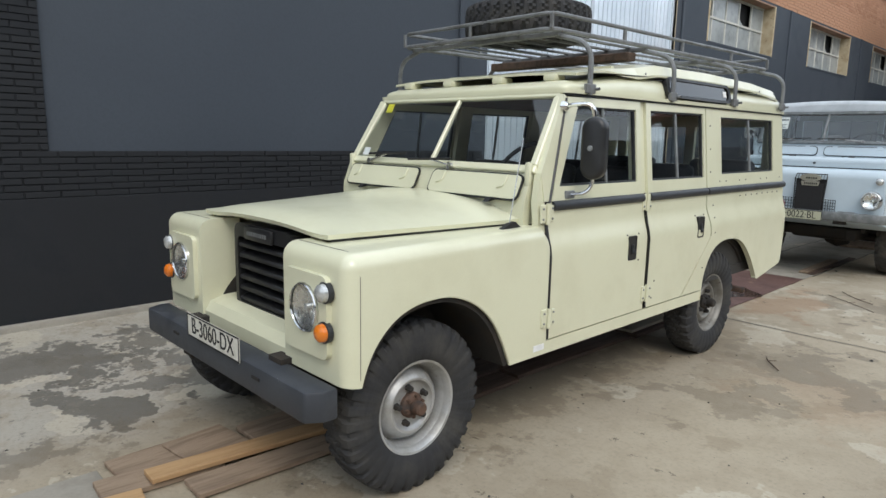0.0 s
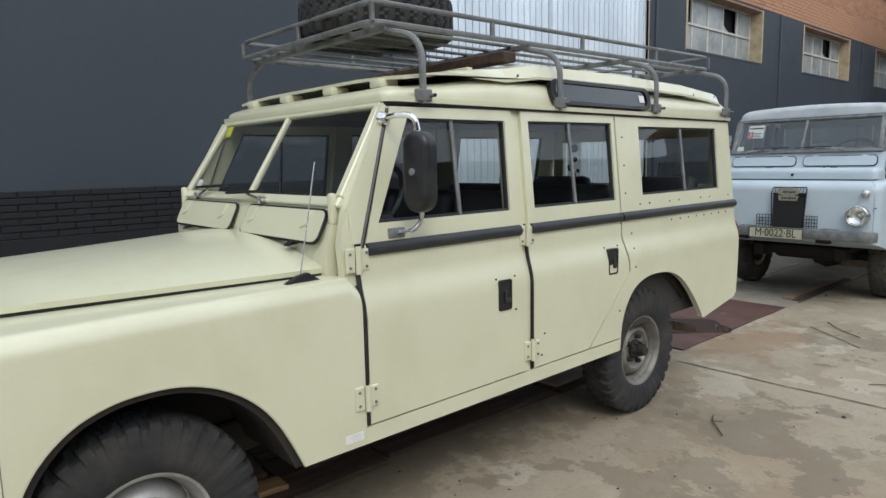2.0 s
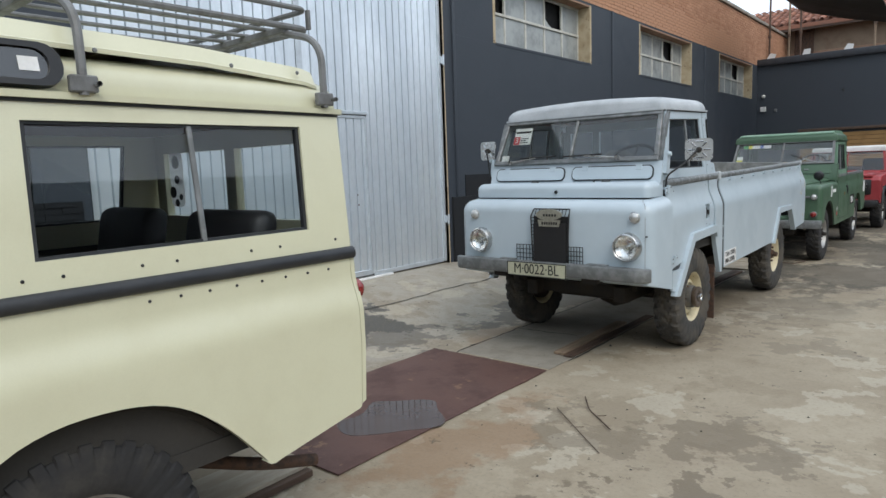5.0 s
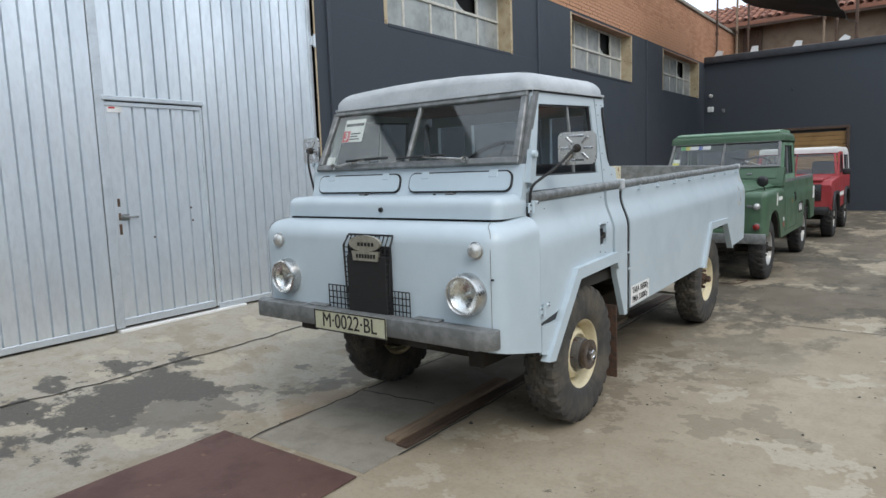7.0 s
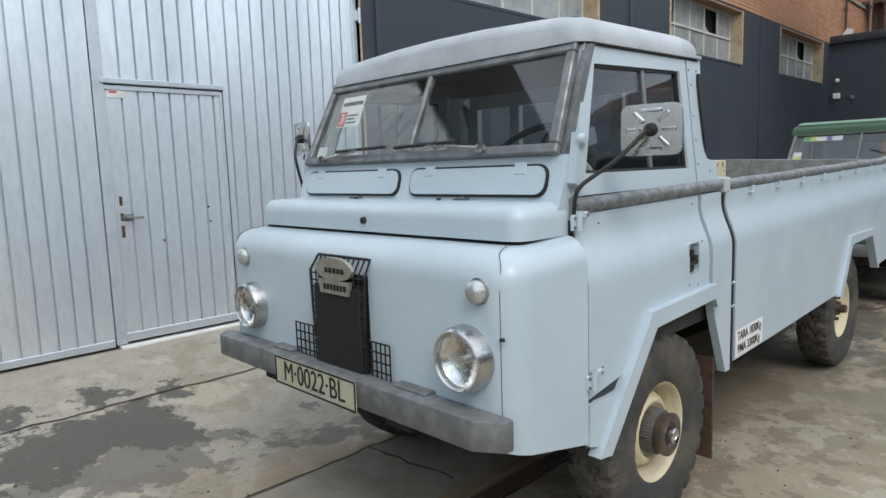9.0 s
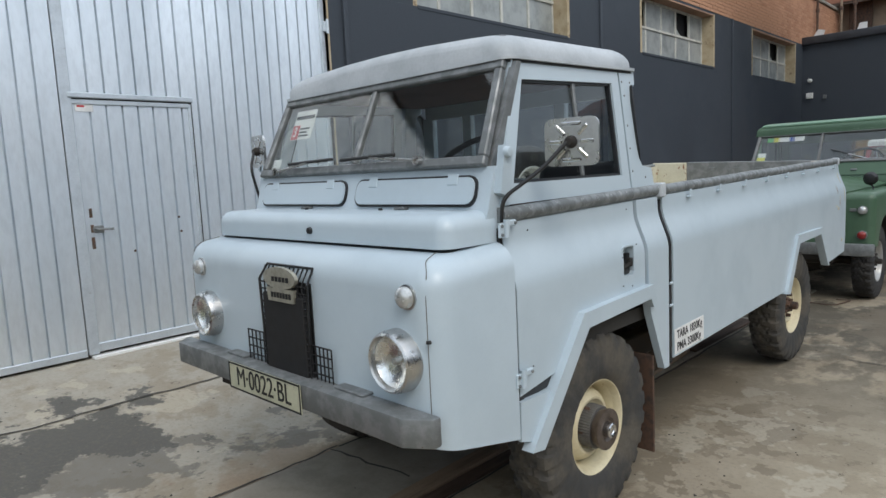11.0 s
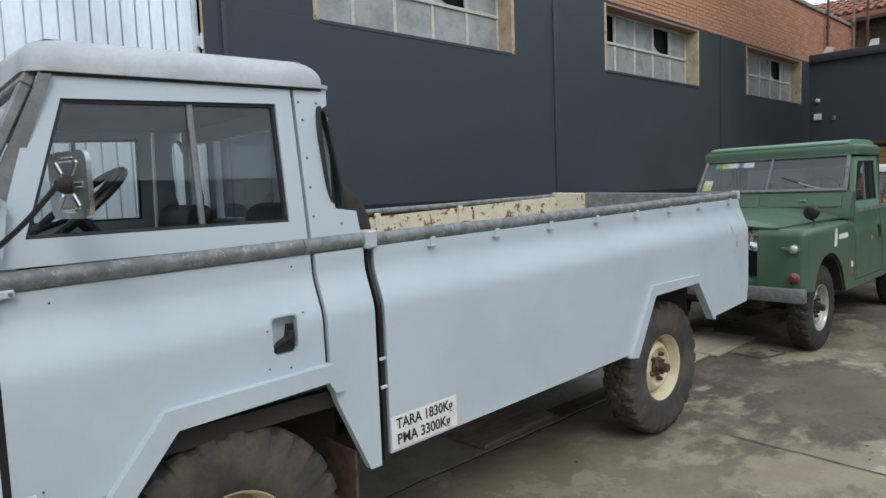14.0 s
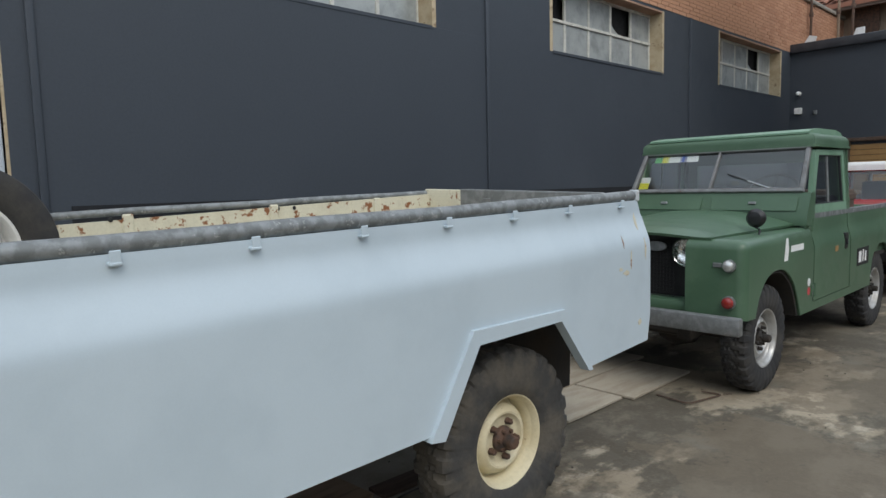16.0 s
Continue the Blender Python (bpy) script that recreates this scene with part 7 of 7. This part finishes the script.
    st = Matrix.Translation((H + 0.006, 0.803, 0.640)) @ Matrix.Rotation(radians(1.2), 4, "X") @ Matrix.Rotation(radians(90), 4, "Z") @ Matrix.Rotation(radians(90), 4, "X")
    weight = part("weight_sticker", moved(box(-0.165, 0.165, -0.062, 0.062, -0.002, 0.0, 0.0005, 1), st), PAPER, car, "white sticker with weight lettering")
    lettering("weight_letters", "TARA 1830Kg", 0.056, st @ Matrix.Translation((0, 0.029, 0.0005)), INK, weight, 0.0006, 0.86, 0.0011)
    lettering("weight_letters", "PMA 3300Kg", 0.056, st @ Matrix.Translation((-0.008, -0.030, 0.0005)), INK, weight, 0.0006, 0.90, 0.0011)
    part("tail_lamp", lathe([(0, 0.045), (0.03, 0.042), (0.05, 0.025), (0.052, 0)], 20, (0.70, 3.76, 0.98), "y"), REDLENS, car)
    for ob in car.children:
        if ob.data and max(v.co.y for v in ob.data.vertices) < -0.85:
            ob.location.y += 0.03
    return car


truck()
spare = wheel_on_side("spare_wheel", None, 0.335, 0.18, WHITE, RUBBER, Matrix.Translation((-2.61, 10.19, 1.29)), "spare wheel with white rim standing in the truck bed", "road", 0)
for k in range(8):
    part("rim_slot", moved(prism(rounded(-0.024, 0.024, 0.108, 0.150, 0.016), "x", 0.02, 0.056), Matrix.Rotation(math.tau * k / 8, 4, "X")), BLACK, spare)


# ---- the green pickup ----
GX, GY = -2.215, 14.56


def pickup():
    car = thing("pickup_truck", Matrix.Translation((GX, GY, 0)), "dark green vintage pickup with rally stickers", "pickup")
    P = GREEN
    for x in (0.67, -0.67):
        wheel(car, x, 0, 0.375, 0.18, SILVER, IRON, RUBBER, 28, "axle", 0.7, "pickup")
        wheel(car, x, 2.768, 0.375, 0.18, SILVER, IRON, RUBBER, 28, "axle", 0.2, "pickup")
    chassis(car, -0.5, 3.6, 0, 2.768, 0.375)
    wagon_wing(car, P, front=-0.49, top=1.105)
    bm = bmesh.new()
    grid = {}
    for i in range(25):
        for j in range(15):
            u, t = i / 12 - 1, j / 14
            w = 0.56 + 0.14 * t
            grid[i, j] = bm.verts.new((u * w, -0.46 + 1.20 * t, 1.105 + 0.03 * t + (0.05 + 0.05 * t) * (1 - abs(u) ** 2.6) - 0.03 * (1 - min(1, t / 0.1)) ** 2 * (1 - abs(u) ** 6)))
    for i in range(24):
        for j in range(14):
            bm.faces.new((grid[i, j], grid[i + 1, j], grid[i + 1, j + 1], grid[i, j + 1]))
    thicken(bm, 0.02)
    part("bonnet", bm, GREEN, car, "dark green bonnet", 50)
    part("radiator_panel", box(-0.405, 0.405, -0.30, -0.26, 0.60, 1.10), BLACK, car)
    part("wire_grille", merge(*[tube([(x, -0.345, 0.66), (x, -0.345, 1.06)], 0.003, 5) for x in np.linspace(-0.24, 0.24, 20)], *[tube([(-0.25, -0.345, z), (0.25, -0.345, z)], 0.003, 5) for z in np.linspace(0.66, 1.06, 16)]), MATT, car, "black wire mesh grille")
    part("badge", prism([(0.08 * math.cos(math.tau * k / 20), 0.035 * math.sin(math.tau * k / 20)) for k in range(20)], "y", -0.37, -0.36), GALV, car).location = (0.12, 0, 1.02)
    for s in (1, -1):
        headlamp(car, s * 0.335, -0.35, 0.985, 0.088, CHROME)
        small_lamp(car, s * 0.70, -0.505, 0.93, 0.036, CLEARLENS, "side_lamp", GALV)
        part("lamp_bracket", box(s * 0.62 - 0.03, s * 0.62 + 0.03, -0.50, -0.49, 0.915, 0.945, 0.004, 1), GALV, car)
        small_lamp(car, s * 0.70, -0.505, 0.69, 0.038, REDLENS, "indicator", GALV)
    part("front_apron", box(-0.398, 0.398, -0.46, -0.26, 0.55, 0.66, 0.03, 2), P, car)
    part("bumper", box(-0.82, 0.82, -0.63, -0.56, 0.50, 0.615, 0.012, 2), GALV, car, "grey galvanised bumper")
    tub_skin(car, "scuttle_side", [(0.80, 1.03), (0.80, 1.33), (0.76, 1.33), (0.70, 1.20), (0.68, 1.085), (0.76, 1.06)], P, cream_shape, LEVELS, 0.80)
    tub_skin(car, "cab_door", [(0.815, 0.53), (1.735, 0.53), (1.735, 1.175), (0.815, 1.175)], P, cream_shape, LEVELS, 0.80, label="green cab door")
    tub_skin(car, "sill", [(0.535, 0.458), (2.40, 0.458), (2.40, 0.522), (0.80, 0.522), (0.79, 0.50)], P, cream_shape, [], 0.797)
    tub_skin(car, "door_gap", [(0.79, 0.5), (1.78, 0.5), (1.78, 1.2), (0.79, 1.2)], BLACK, cream_shape, LEVELS, 0.784, 0.02)
    arch_r = [(2.40, 0.46), (2.42, 0.60), (2.47, 0.72), (2.56, 0.80), (2.70, 0.83), (2.86, 0.83), (3.0, 0.80), (3.10, 0.72), (3.18, 0.60), (3.22, 0.50)]
    tub_skin(car, "bed_side", [(1.755, 0.53), *arch_r, (3.62, 0.52), (3.65, 0.62), (3.65, 1.175), (1.755, 1.175)], P, cream_shape, LEVELS, 0.80, label="green bed side with wheel arch")
    tub_skin(car, "capping_rail", [(0.82, 1.165), (3.66, 1.165), (3.66, 1.205), (0.82, 1.205)], GALV, cream_shape, [], 0.802, 0.05, "galvanised capping")
    frame_skin(car, "door_frame", [(0.835, 1.205), (1.74, 1.205), (1.70, 1.712), (0.985, 1.700)], [(0.905, 1.27), (1.68, 1.27), (1.64, 1.665), (1.065, 1.660)], GREEN_PALE, cream_shape, 0.80, slider=1.30)
    tub_skin(car, "cab_corner", [(1.745, 1.205), (1.83, 1.205), (1.80, 1.715), (1.705, 1.715)], P, cream_shape, [1.4], 0.80, 0.05)
    part("scuttle", prism([(0.66, 1.12), (0.66, 1.19), (0.74, 1.37), (0.84, 1.37), (0.84, 1.12)], "x", -0.785, 0.785), P, car)
    for s in (1, -1):
        face = Matrix.Translation((s * 0.375, 0.696, 1.285)) @ Matrix.Rotation(radians(66), 4, "X")
        flap = part("vent_flap", moved(prism(rounded(-0.33, 0.33, -0.060, 0.060, 0.012), "z", -0.004, 0.007), face), GREEN, car)
        part("flap_catch", moved(box(-0.03, 0.03, -0.012, 0.012, 0.007, 0.02, 0.004, 1), face), GALV, flap)
    scr, at = screen(car, "windscreen_frame", 0.755, 1.36, 0.990, 1.725, 0.735, 0.708, RACK, GLASS_OLD, 0.04, 0.022, 0.035)
    for u, w, mat in ((-0.80, 0.045, GREENINK), (-0.70, 0.045, YELLOW), (-0.58, 0.12, PAPER), (-0.46, 0.04, BLUEINK), (-0.36, 0.11, PAPER)):
        part("screen_sticker", moved(box(-w / 2 - 0.01, w / 2 + 0.01, -0.03, 0.03, 0, 0.001), Matrix.Translation(at(u, 0.84, 0.008)) @ Matrix.Rotation(radians(62), 4, "X")), mat, scr, mat.name.replace("_", " "))
    for t, mat in ((0.34, PAPER), (0.20, YELLOW)):
        part("screen_sticker", moved(box(-0.045, 0.045, -0.03, 0.03, 0, 0.001), Matrix.Translation(at(-0.87, t, 0.008)) @ Matrix.Rotation(radians(62), 4, "X")), mat, scr, mat.name.replace("_", " "))
    wiper(car, (0.50, 0.745, 1.40), (0.28, 0.80, 1.47), (1, -0.15, -0.35))
    roof = box(-0.735, 0.735, 0.955, 1.84, 1.735, 1.835)
    round_edges(roof, lambda x, y, z: z > 1.83, 0.06, 5)
    part("roof", roof, P, car, "green cab roof", 45)
    cap = prism([(0.98, 1.845), (1.05, 1.862), (1.2, 1.878), (1.65, 1.88), (1.80, 1.862), (1.83, 1.84), (1.83, 1.832), (0.98, 1.83)], "x", -0.68, 0.68)
    round_edges(cap, lambda x, y, z: abs(x) > 0.71, 0.02, 3)
    part("roof_skin", cap, GREEN_PALE, car, "pale faded second roof skin")
    part("gutter", ring(rounded(-0.757, 0.757, 0.942, 1.85, 0.05), rounded(-0.70, 0.70, 0.98, 1.80, 0.04), "z", 1.722, 1.742), P, car)
    pieces("cab_back", [box(-0.76, 0.76, 1.80, 1.83, 0.6, 1.30), box(-0.74, 0.74, 1.775, 1.80, 1.62, 1.735), box(-0.74, -0.60, 1.785, 1.815, 1.30, 1.62), box(0.60, 0.74, 1.785, 1.815, 1.30, 1.62)], P, car)
    part("rear_pane", box(-0.60, 0.60, 1.797, 1.802, 1.30, 1.62), GLASS, car).visible_shadow = False
    part("cab_floor", box(-0.76, 0.76, 0.80, 1.80, 0.53, 0.6), INNER, car)
    part("dashboard", box(-0.72, 0.72, 0.84, 0.98, 1.05, 1.28, 0.03, 2), BLACK, car)
    for x in (-0.46, 0.0, 0.46):
        seat(car, x, 1.20, 0.72, 0.44, 0.5)
    steering_wheel(car, 0.38, 1.08, 1.36, 0.20, 50)
    part("bed_floor", box(-0.76, 0.76, 1.84, 3.62, 0.70, 0.74), IRON, car)
    part("tailgate", box(-0.76, 0.76, 3.60, 3.64, 0.66, 1.17, 0.01, 1), P, car)
    for s in (1, -1):
        part("bed_lining", box(s * 0.74 - 0.01, s * 0.74 + 0.01, 1.84, 3.60, 0.72, 1.165), GREEN, car)
    for z in (1.12, 0.62):
        door_hinge(car, cream_shape(0.80, 0, z)[0], 0.80, z, P)
    door_latch(car, 0.80, 1.62, 0.94)
    mir = part("wing_mirror", lathe([(0.03, 0.0), (0.03, 0.060), (0.0, 0.067), (-0.03, 0.046), (-0.040, 0.0)], 24, (0.66, 0.02, 1.21), "y"), BLACK, car, "round black wing mirror")
    part("mirror_stalk", tube(arc([(0.66, 0.0, 1.15), (0.68, 0.05, 1.13), (0.70, -0.06, 1.05)], 0.03), 0.008, 6), BLACK, mir)
    part("side_sticker", merge(box(0.8005, 0.802, 0.30, 0.56, 0.955, 1.0), prism([(0.17, 0.90), (0.24, 0.90), (0.255, 0.98), (0.235, 1.06), (0.20, 1.06), (0.185, 0.98)], "x", 0.8005, 0.802)), PAPER, car, "white sponsor sticker of plain shapes")
    part("door_sticker", box(0.8005, 0.802, 1.32, 1.40, 0.87, 0.915), OCHRE, car, "small yellow mark")
    blk = part("bed_sticker", box(0.8005, 0.802, 1.95, 2.32, 0.68, 0.84), INK, car, "black square sticker with white mark")
    part("sticker_mark", merge(box(0.802, 0.8035, 2.00, 2.08, 0.71, 0.81), box(0.802, 0.8035, 2.12, 2.15, 0.71, 0.82), box(0.802, 0.8035, 2.19, 2.24, 0.71, 0.80)), PAPER, blk)
    for z, mat in ((0.62, REDINK), (0.69, PAPER)):
        part("sill_sticker", lathe([(0, 0.03), (0.002, 0.03), (0.002, 0)], 16, (0.80, 0.70, z)), mat, car)
    part("tail_sticker", box(0.8005, 0.802, 3.40, 3.58, 0.82, 1.02), PAPER, car, "pale sticker")
    crate = thing("wooden_crate", Matrix.Translation((GX + 0.25, GY + 2.35, 0.74)), "dark brown box standing in the green pickup bed", "crate")
    part("crate_body", box(-0.35, 0.35, -0.25, 0.25, 0, 0.62, 0.02, 2), WOOD_DARK, crate)
    for z in (0.12, 0.32, 0.52):
        part("crate_slat", box(-0.36, 0.36, -0.26, 0.26, z, z + 0.06, 0.005, 1), WOOD_DARK, crate)


pickup()


def red_jeep():
    car = thing("off_road_car", Matrix.Translation((-2.02, 19.75, 0)), "small red off-road car with white hardtop", "car")
    for x in (0.66, -0.66):
        for y in (0, 2.03):
            wheel(car, x, y, 0.36, 0.20, SILVER, IRON, RUBBER, 26, "axle", 0.4, "jeep")
    chassis(car, -0.5, 2.7, 0, 2.03, 0.36)
    arch = [(-0.44, 0.52), (-0.40, 0.70), (-0.26, 0.82), (0.26, 0.82), (0.40, 0.70), (0.46, 0.48)]
    arch2 = [(y + 2.03, z) for y, z in arch]
    body = prism([(-0.62, 0.55), *arch, *arch2, (2.75, 0.52), (2.75, 1.12), (0.62, 1.12), (-0.55, 1.06), (-0.62, 0.98)], "x", -0.76, 0.76)
    round_edges(body, lambda x, y, z: abs(x) > 0.75 and z > 0.9, 0.04, 4)
    part("body", body, RED, car, "faded red body", 40)
    part("bonnet", bend(box(-0.62, 0.62, -0.60, 0.60, 1.05, 1.12, 0.03, 3), lambda x, y, z: (x, y, z + 0.03 * y)), RED, car)
    part("flare", merge(*[tube([(0.77, y, z) for y, z in a], 0.035, 8) for a in (arch, arch2)]), BLACK, car, "black wheel arch flares")
    part("grille", box(-0.60, 0.60, -0.64, -0.60, 0.70, 1.0, 0.02, 2), BLACK, car)
    part("bumper", box(-0.74, 0.74, -0.78, -0.64, 0.46, 0.60, 0.02, 2), BLACK, car)
    for s in (1, -1):
        headlamp(car, s * 0.45, -0.65, 0.86, 0.085, BLACK)
    scr, at = screen(car, "windscreen_frame", 0.60, 1.10, 0.86, 1.58, 0.73, 0.66, RED, GLASS_OLD, 0.04, 0.02, 0.045)
    roof = box(-0.70, 0.70, 0.80, 2.72, 1.56, 1.68)
    round_edges(roof, lambda x, y, z: z > 1.67, 0.06, 4)
    part("hardtop", roof, WHITE, car, "white hardtop roof", 45)
    frame_skin(car, "hardtop_side", [(0.68, 1.12), (1.55, 1.12), (1.50, 1.58), (0.92, 1.58)], [(0.80, 1.17), (1.48, 1.17), (1.44, 1.53), (0.98, 1.53)], RED, cream_shape, 0.78)
    frame_skin(car, "hardtop_side", [(1.56, 1.12), (2.75, 1.12), (2.68, 1.58), (1.51, 1.58)], [(1.68, 1.18), (2.62, 1.18), (2.56, 1.52), (1.64, 1.52)], WHITE, cream_shape, 0.78)
    part("rear_panel", merge(box(-0.70, 0.70, 2.66, 2.72, 1.12, 1.22), box(-0.70, 0.70, 2.64, 2.70, 1.5, 1.57)), WHITE, car)
    part("door_stripe", merge(*[box(0.762, 0.766, 0.75 + k * 0.25, 0.95 + k * 0.25, 0.72, 0.80) for k in range(3)]), PAPER, car, "white side lettering as plain bars")
    for x in (-0.38, 0.38):
        seat(car, x, 1.2, 0.75, 0.46, 0.55)
    part("cabin_floor", box(-0.72, 0.72, 0.6, 2.7, 0.6, 0.66), INNER, car)
    mir = part("door_mirror", box(0.78, 0.92, 0.86, 0.92, 1.13, 1.25, 0.02, 2), BLACK, car)


red_jeep()


# ---- covers over the inspection trench, boards, litter ----
tagged(part("trench_cover", box(-2.97, -2.12, 7.95, 13.05, -0.05, 0.004, 0.003, 1), SLABPALE), "pale concrete cover slabs over the trench", "slab", kind="structure")


def board(x0, x1, y0, y1, z, thick, material, label, turn=0.0, group="boards over the trench"):
    cx, cy = (x0 + x1) / 2, (y0 + y1) / 2
    b = thing("wooden_board", Matrix.Translation((cx, cy, z)) @ Matrix.Rotation(radians(turn), 4, "Z") @ Matrix.Rotation(radians(random.uniform(-0.4, 0.4)), 4, "Y"), label, "board", group)
    w, l = (x1 - x0) / 2, (y1 - y0) / 2
    bm = box(-w, w, -l, l, 0, thick, 0.003, 1)
    slices(bm, [-l * 0.5, 0, l * 0.5], 1)
    bend(bm, lambda x, y, zz: (x + 0.004 * noise.noise((y * 3, cx, cy)), y + 0.010 * noise.noise((x * 9, cx, cy)), zz))
    part("board_timber", bm, material, b)


OLD = "weathered grey board lying over the trench"
board(-2.78, -2.58, 0.90, 1.42, 0.006, 0.022, WOOD, OLD, 2)
board(-2.60, -2.42, 0.80, 1.30, 0.005, 0.025, WOOD, OLD, -4)
board(-2.76, -2.44, 1.16, 1.46, 0.030, 0.014, WOOD, "short grey board on top of the others", 6)
board(-2.72, -2.48, 1.50, 2.60, 0.010, 0.026, WOOD, OLD, 1)
board(-2.45, -2.34, 0.98, 2.60, 0.036, 0.024, WOOD_NEW, "fresh yellow pine board on the trench", -5)
board(-2.36, -2.20, 1.10, 1.85, 0.010, 0.024, WOOD, OLD, -2)
board(-2.44, -2.33, 0.55, 0.93, 0.012, 0.03, WOOD_NEW, "fresh yellow pine board on the trench", -8)
board(-2.36, -2.19, 1.88, 3.10, 0.008, 0.026, WOOD_DARK, "dark board lying over the trench", 0)
board(-2.60, -2.40, 2.62, 4.20, 0.010, 0.024, WOOD_DARK, "dark board lying over the trench", 1)
board(-2.38, -2.22, 3.14, 4.45, 0.008, 0.026, WOOD_DARK, "dark board lying over the trench", -1)
board(-2.85, -2.62, 2.65, 4.6, 0.008, 0.024, WOOD_DARK, "dark board lying over the trench", 0)
# dark lower board added to stand for the shaded gap beside the plank above
board(-2.44, -2.20, 4.48, 5.82, 0.006, 0.034, WOOD_DARK, "dark board lying over the trench", 1)
board(-2.42, -2.24, 4.48, 5.85, 0.041, 0.022, WOOD_PALE, "pale raised board with a dark board added beneath", 1)
board(-2.60, -2.44, 4.6, 5.88, 0.008, 0.030, WOOD_PALE, "pale board lying over the trench", 0)
board(-2.30, -2.20, 8.30, 9.50, 0.006, 0.022, WOOD, "brown plank lying on the concrete", 1)
board(-2.19, -2.11, 8.28, 9.9, 0.006, 0.014, WOOD_DARK, "thin dark batten lying on the concrete", 0)
board(-2.95, -2.50, 13.12, 14.75, 0.006, 0.018, WOOD_PALE, "pale plywood sheet lying over the trench", 0)
board(-2.48, -2.08, 13.10, 13.72, 0.006, 0.018, WOOD_PALE, "pale plywood sheet lying over the trench", 0)
board(-2.48, -2.02, 13.75, 14.60, 0.006, 0.018, WOOD_PALE, "pale plywood sheet lying over the trench", 1)
board(-2.60, -2.15, 10.95, 11.65, 0.008, 0.03, WOOD, "grey board under the truck", 3)
board(-2.25, -2.12, 11.7, 12.9, 0.006, 0.02, WOOD_DARK, "damp dark board under the truck", -1)
tagged(part("concrete_apron", box(-2.75, -2.30, -0.5, 0.86, 0.0, 0.008, 0.003, 1), SLABPALE), "pale flat slab in the yard", "slab", kind="structure")

steel = thing("steel_plate", Matrix.Translation((-2.66, 6.9, 0.004)), "rusty red-brown steel plate over the trench", "plate")
pl = box(-0.53, 0.545, -1.0, 1.0, 0, 0.008, 0.003, 1)
slices(pl, [-0.7, -0.4, 0, 0.4, 0.7], 1)
bend(pl, lambda x, y, z: (x + 0.012 * noise.noise((y * 2, 4, 1)), y + 0.01 * noise.noise((x * 3, 2, 8)), z))
part("plate_sheet", pl, RUSTPLATE, steel)
WATER = surface("shallow_water", (0.065, 0.042, 0.034), (0.075, 0.05, 0.04), 0.015, scale=3, relief=0, rough2=0.03)
WATER.node_tree.nodes["Principled BSDF"].inputs["Specular IOR Level"].default_value = 0.25
puddle = prism([((0.27 + 0.05 * math.sin(3 * a + 1) + 0.03 * math.sin(5 * a)) * math.cos(a), (0.36 + 0.05 * math.sin(2 * a) + 0.03 * math.cos(4 * a)) * math.sin(a)) for a in (math.tau * k / 40 for k in range(40))], "z", 0, 0.0015)
pud = tagged(part("rain_puddle", puddle, WATER), "shallow rain puddle on the rusty plate", "puddle")
pud.location = (-2.42, 6.60, 0.0122)
pud.scale = (0.98, 0.88, 1.0)


def twig(points, r=0.004):
    t = thing("twig", Matrix.Translation(points[0] + (0.0,)), "thin dry brown twig lying on the concrete", "twig", "twigs in the yard")
    x0, y0 = points[0]
    pts = arc([(x - x0, y - y0, r + 0.006 + 0.006 * (i % 2)) for i, (x, y) in enumerate(points)], 0.05)
    part("twig_stem", tube(pts, r, 5), WOOD_DARK, t)
    x, y = points[len(points) // 2]
    part("twig_shoot", tube([(x - x0, y - y0, r + 0.01), (x - x0 + 0.05, y - y0 + 0.02, r + 0.016)], r * 0.6, 4), WOOD_DARK, t)


twig([(-1.63, 7.56), (-1.50, 7.36), (-1.42, 7.30), (-1.27, 7.16)])
twig([(-1.68, 7.29), (-1.45, 7.08), (-1.19, 6.86)], 0.003)
twig([(-1.36, 4.81), (-1.32, 4.72), (-1.20, 4.58)], 0.004)
twig([(-1.95, 13.95), (-1.7, 13.9), (-1.62, 14.25), (-1.75, 14.2)], 0.006)
twig([(-0.9, 6.0), (-0.75, 6.1), (-0.7, 6.05)], 0.003)


def litter():
    """Grit and dry crumbs strewn over the yard."""
    rng = random.Random(5)
    verts, faces = [], []
    for _ in range(900):
        x, y = rng.uniform(-4.9, 2.5), rng.uniform(0.3, 17)
        r = rng.uniform(0.003, 0.009) * (1.8 if rng.random() < 0.06 else 1)
        z, a = ground_z(x, y) + 0.003, rng.uniform(0, 6)
        k = len(verts)
        for j in range(5):
            t = a + math.tau * j / 5
            verts.append((x + r * math.cos(t) * rng.uniform(0.6, 1.3), y + r * math.sin(t) * rng.uniform(0.6, 1.3), z))
        verts.append((x, y, z + r * rng.uniform(0.4, 0.9)))
        faces += [(k + j, k + (j + 1) % 5, k + 5) for j in range(5)]
    me = bpy.data.meshes.new("yard_grit")
    me.from_pydata(verts, [], faces)
    me.materials.append(JOINT)
    tagged(new("yard_grit", me), "dark grit and dry crumbs on the concrete", "grit", kind="stuff")


litter()
painted_courses()
brick_upper()
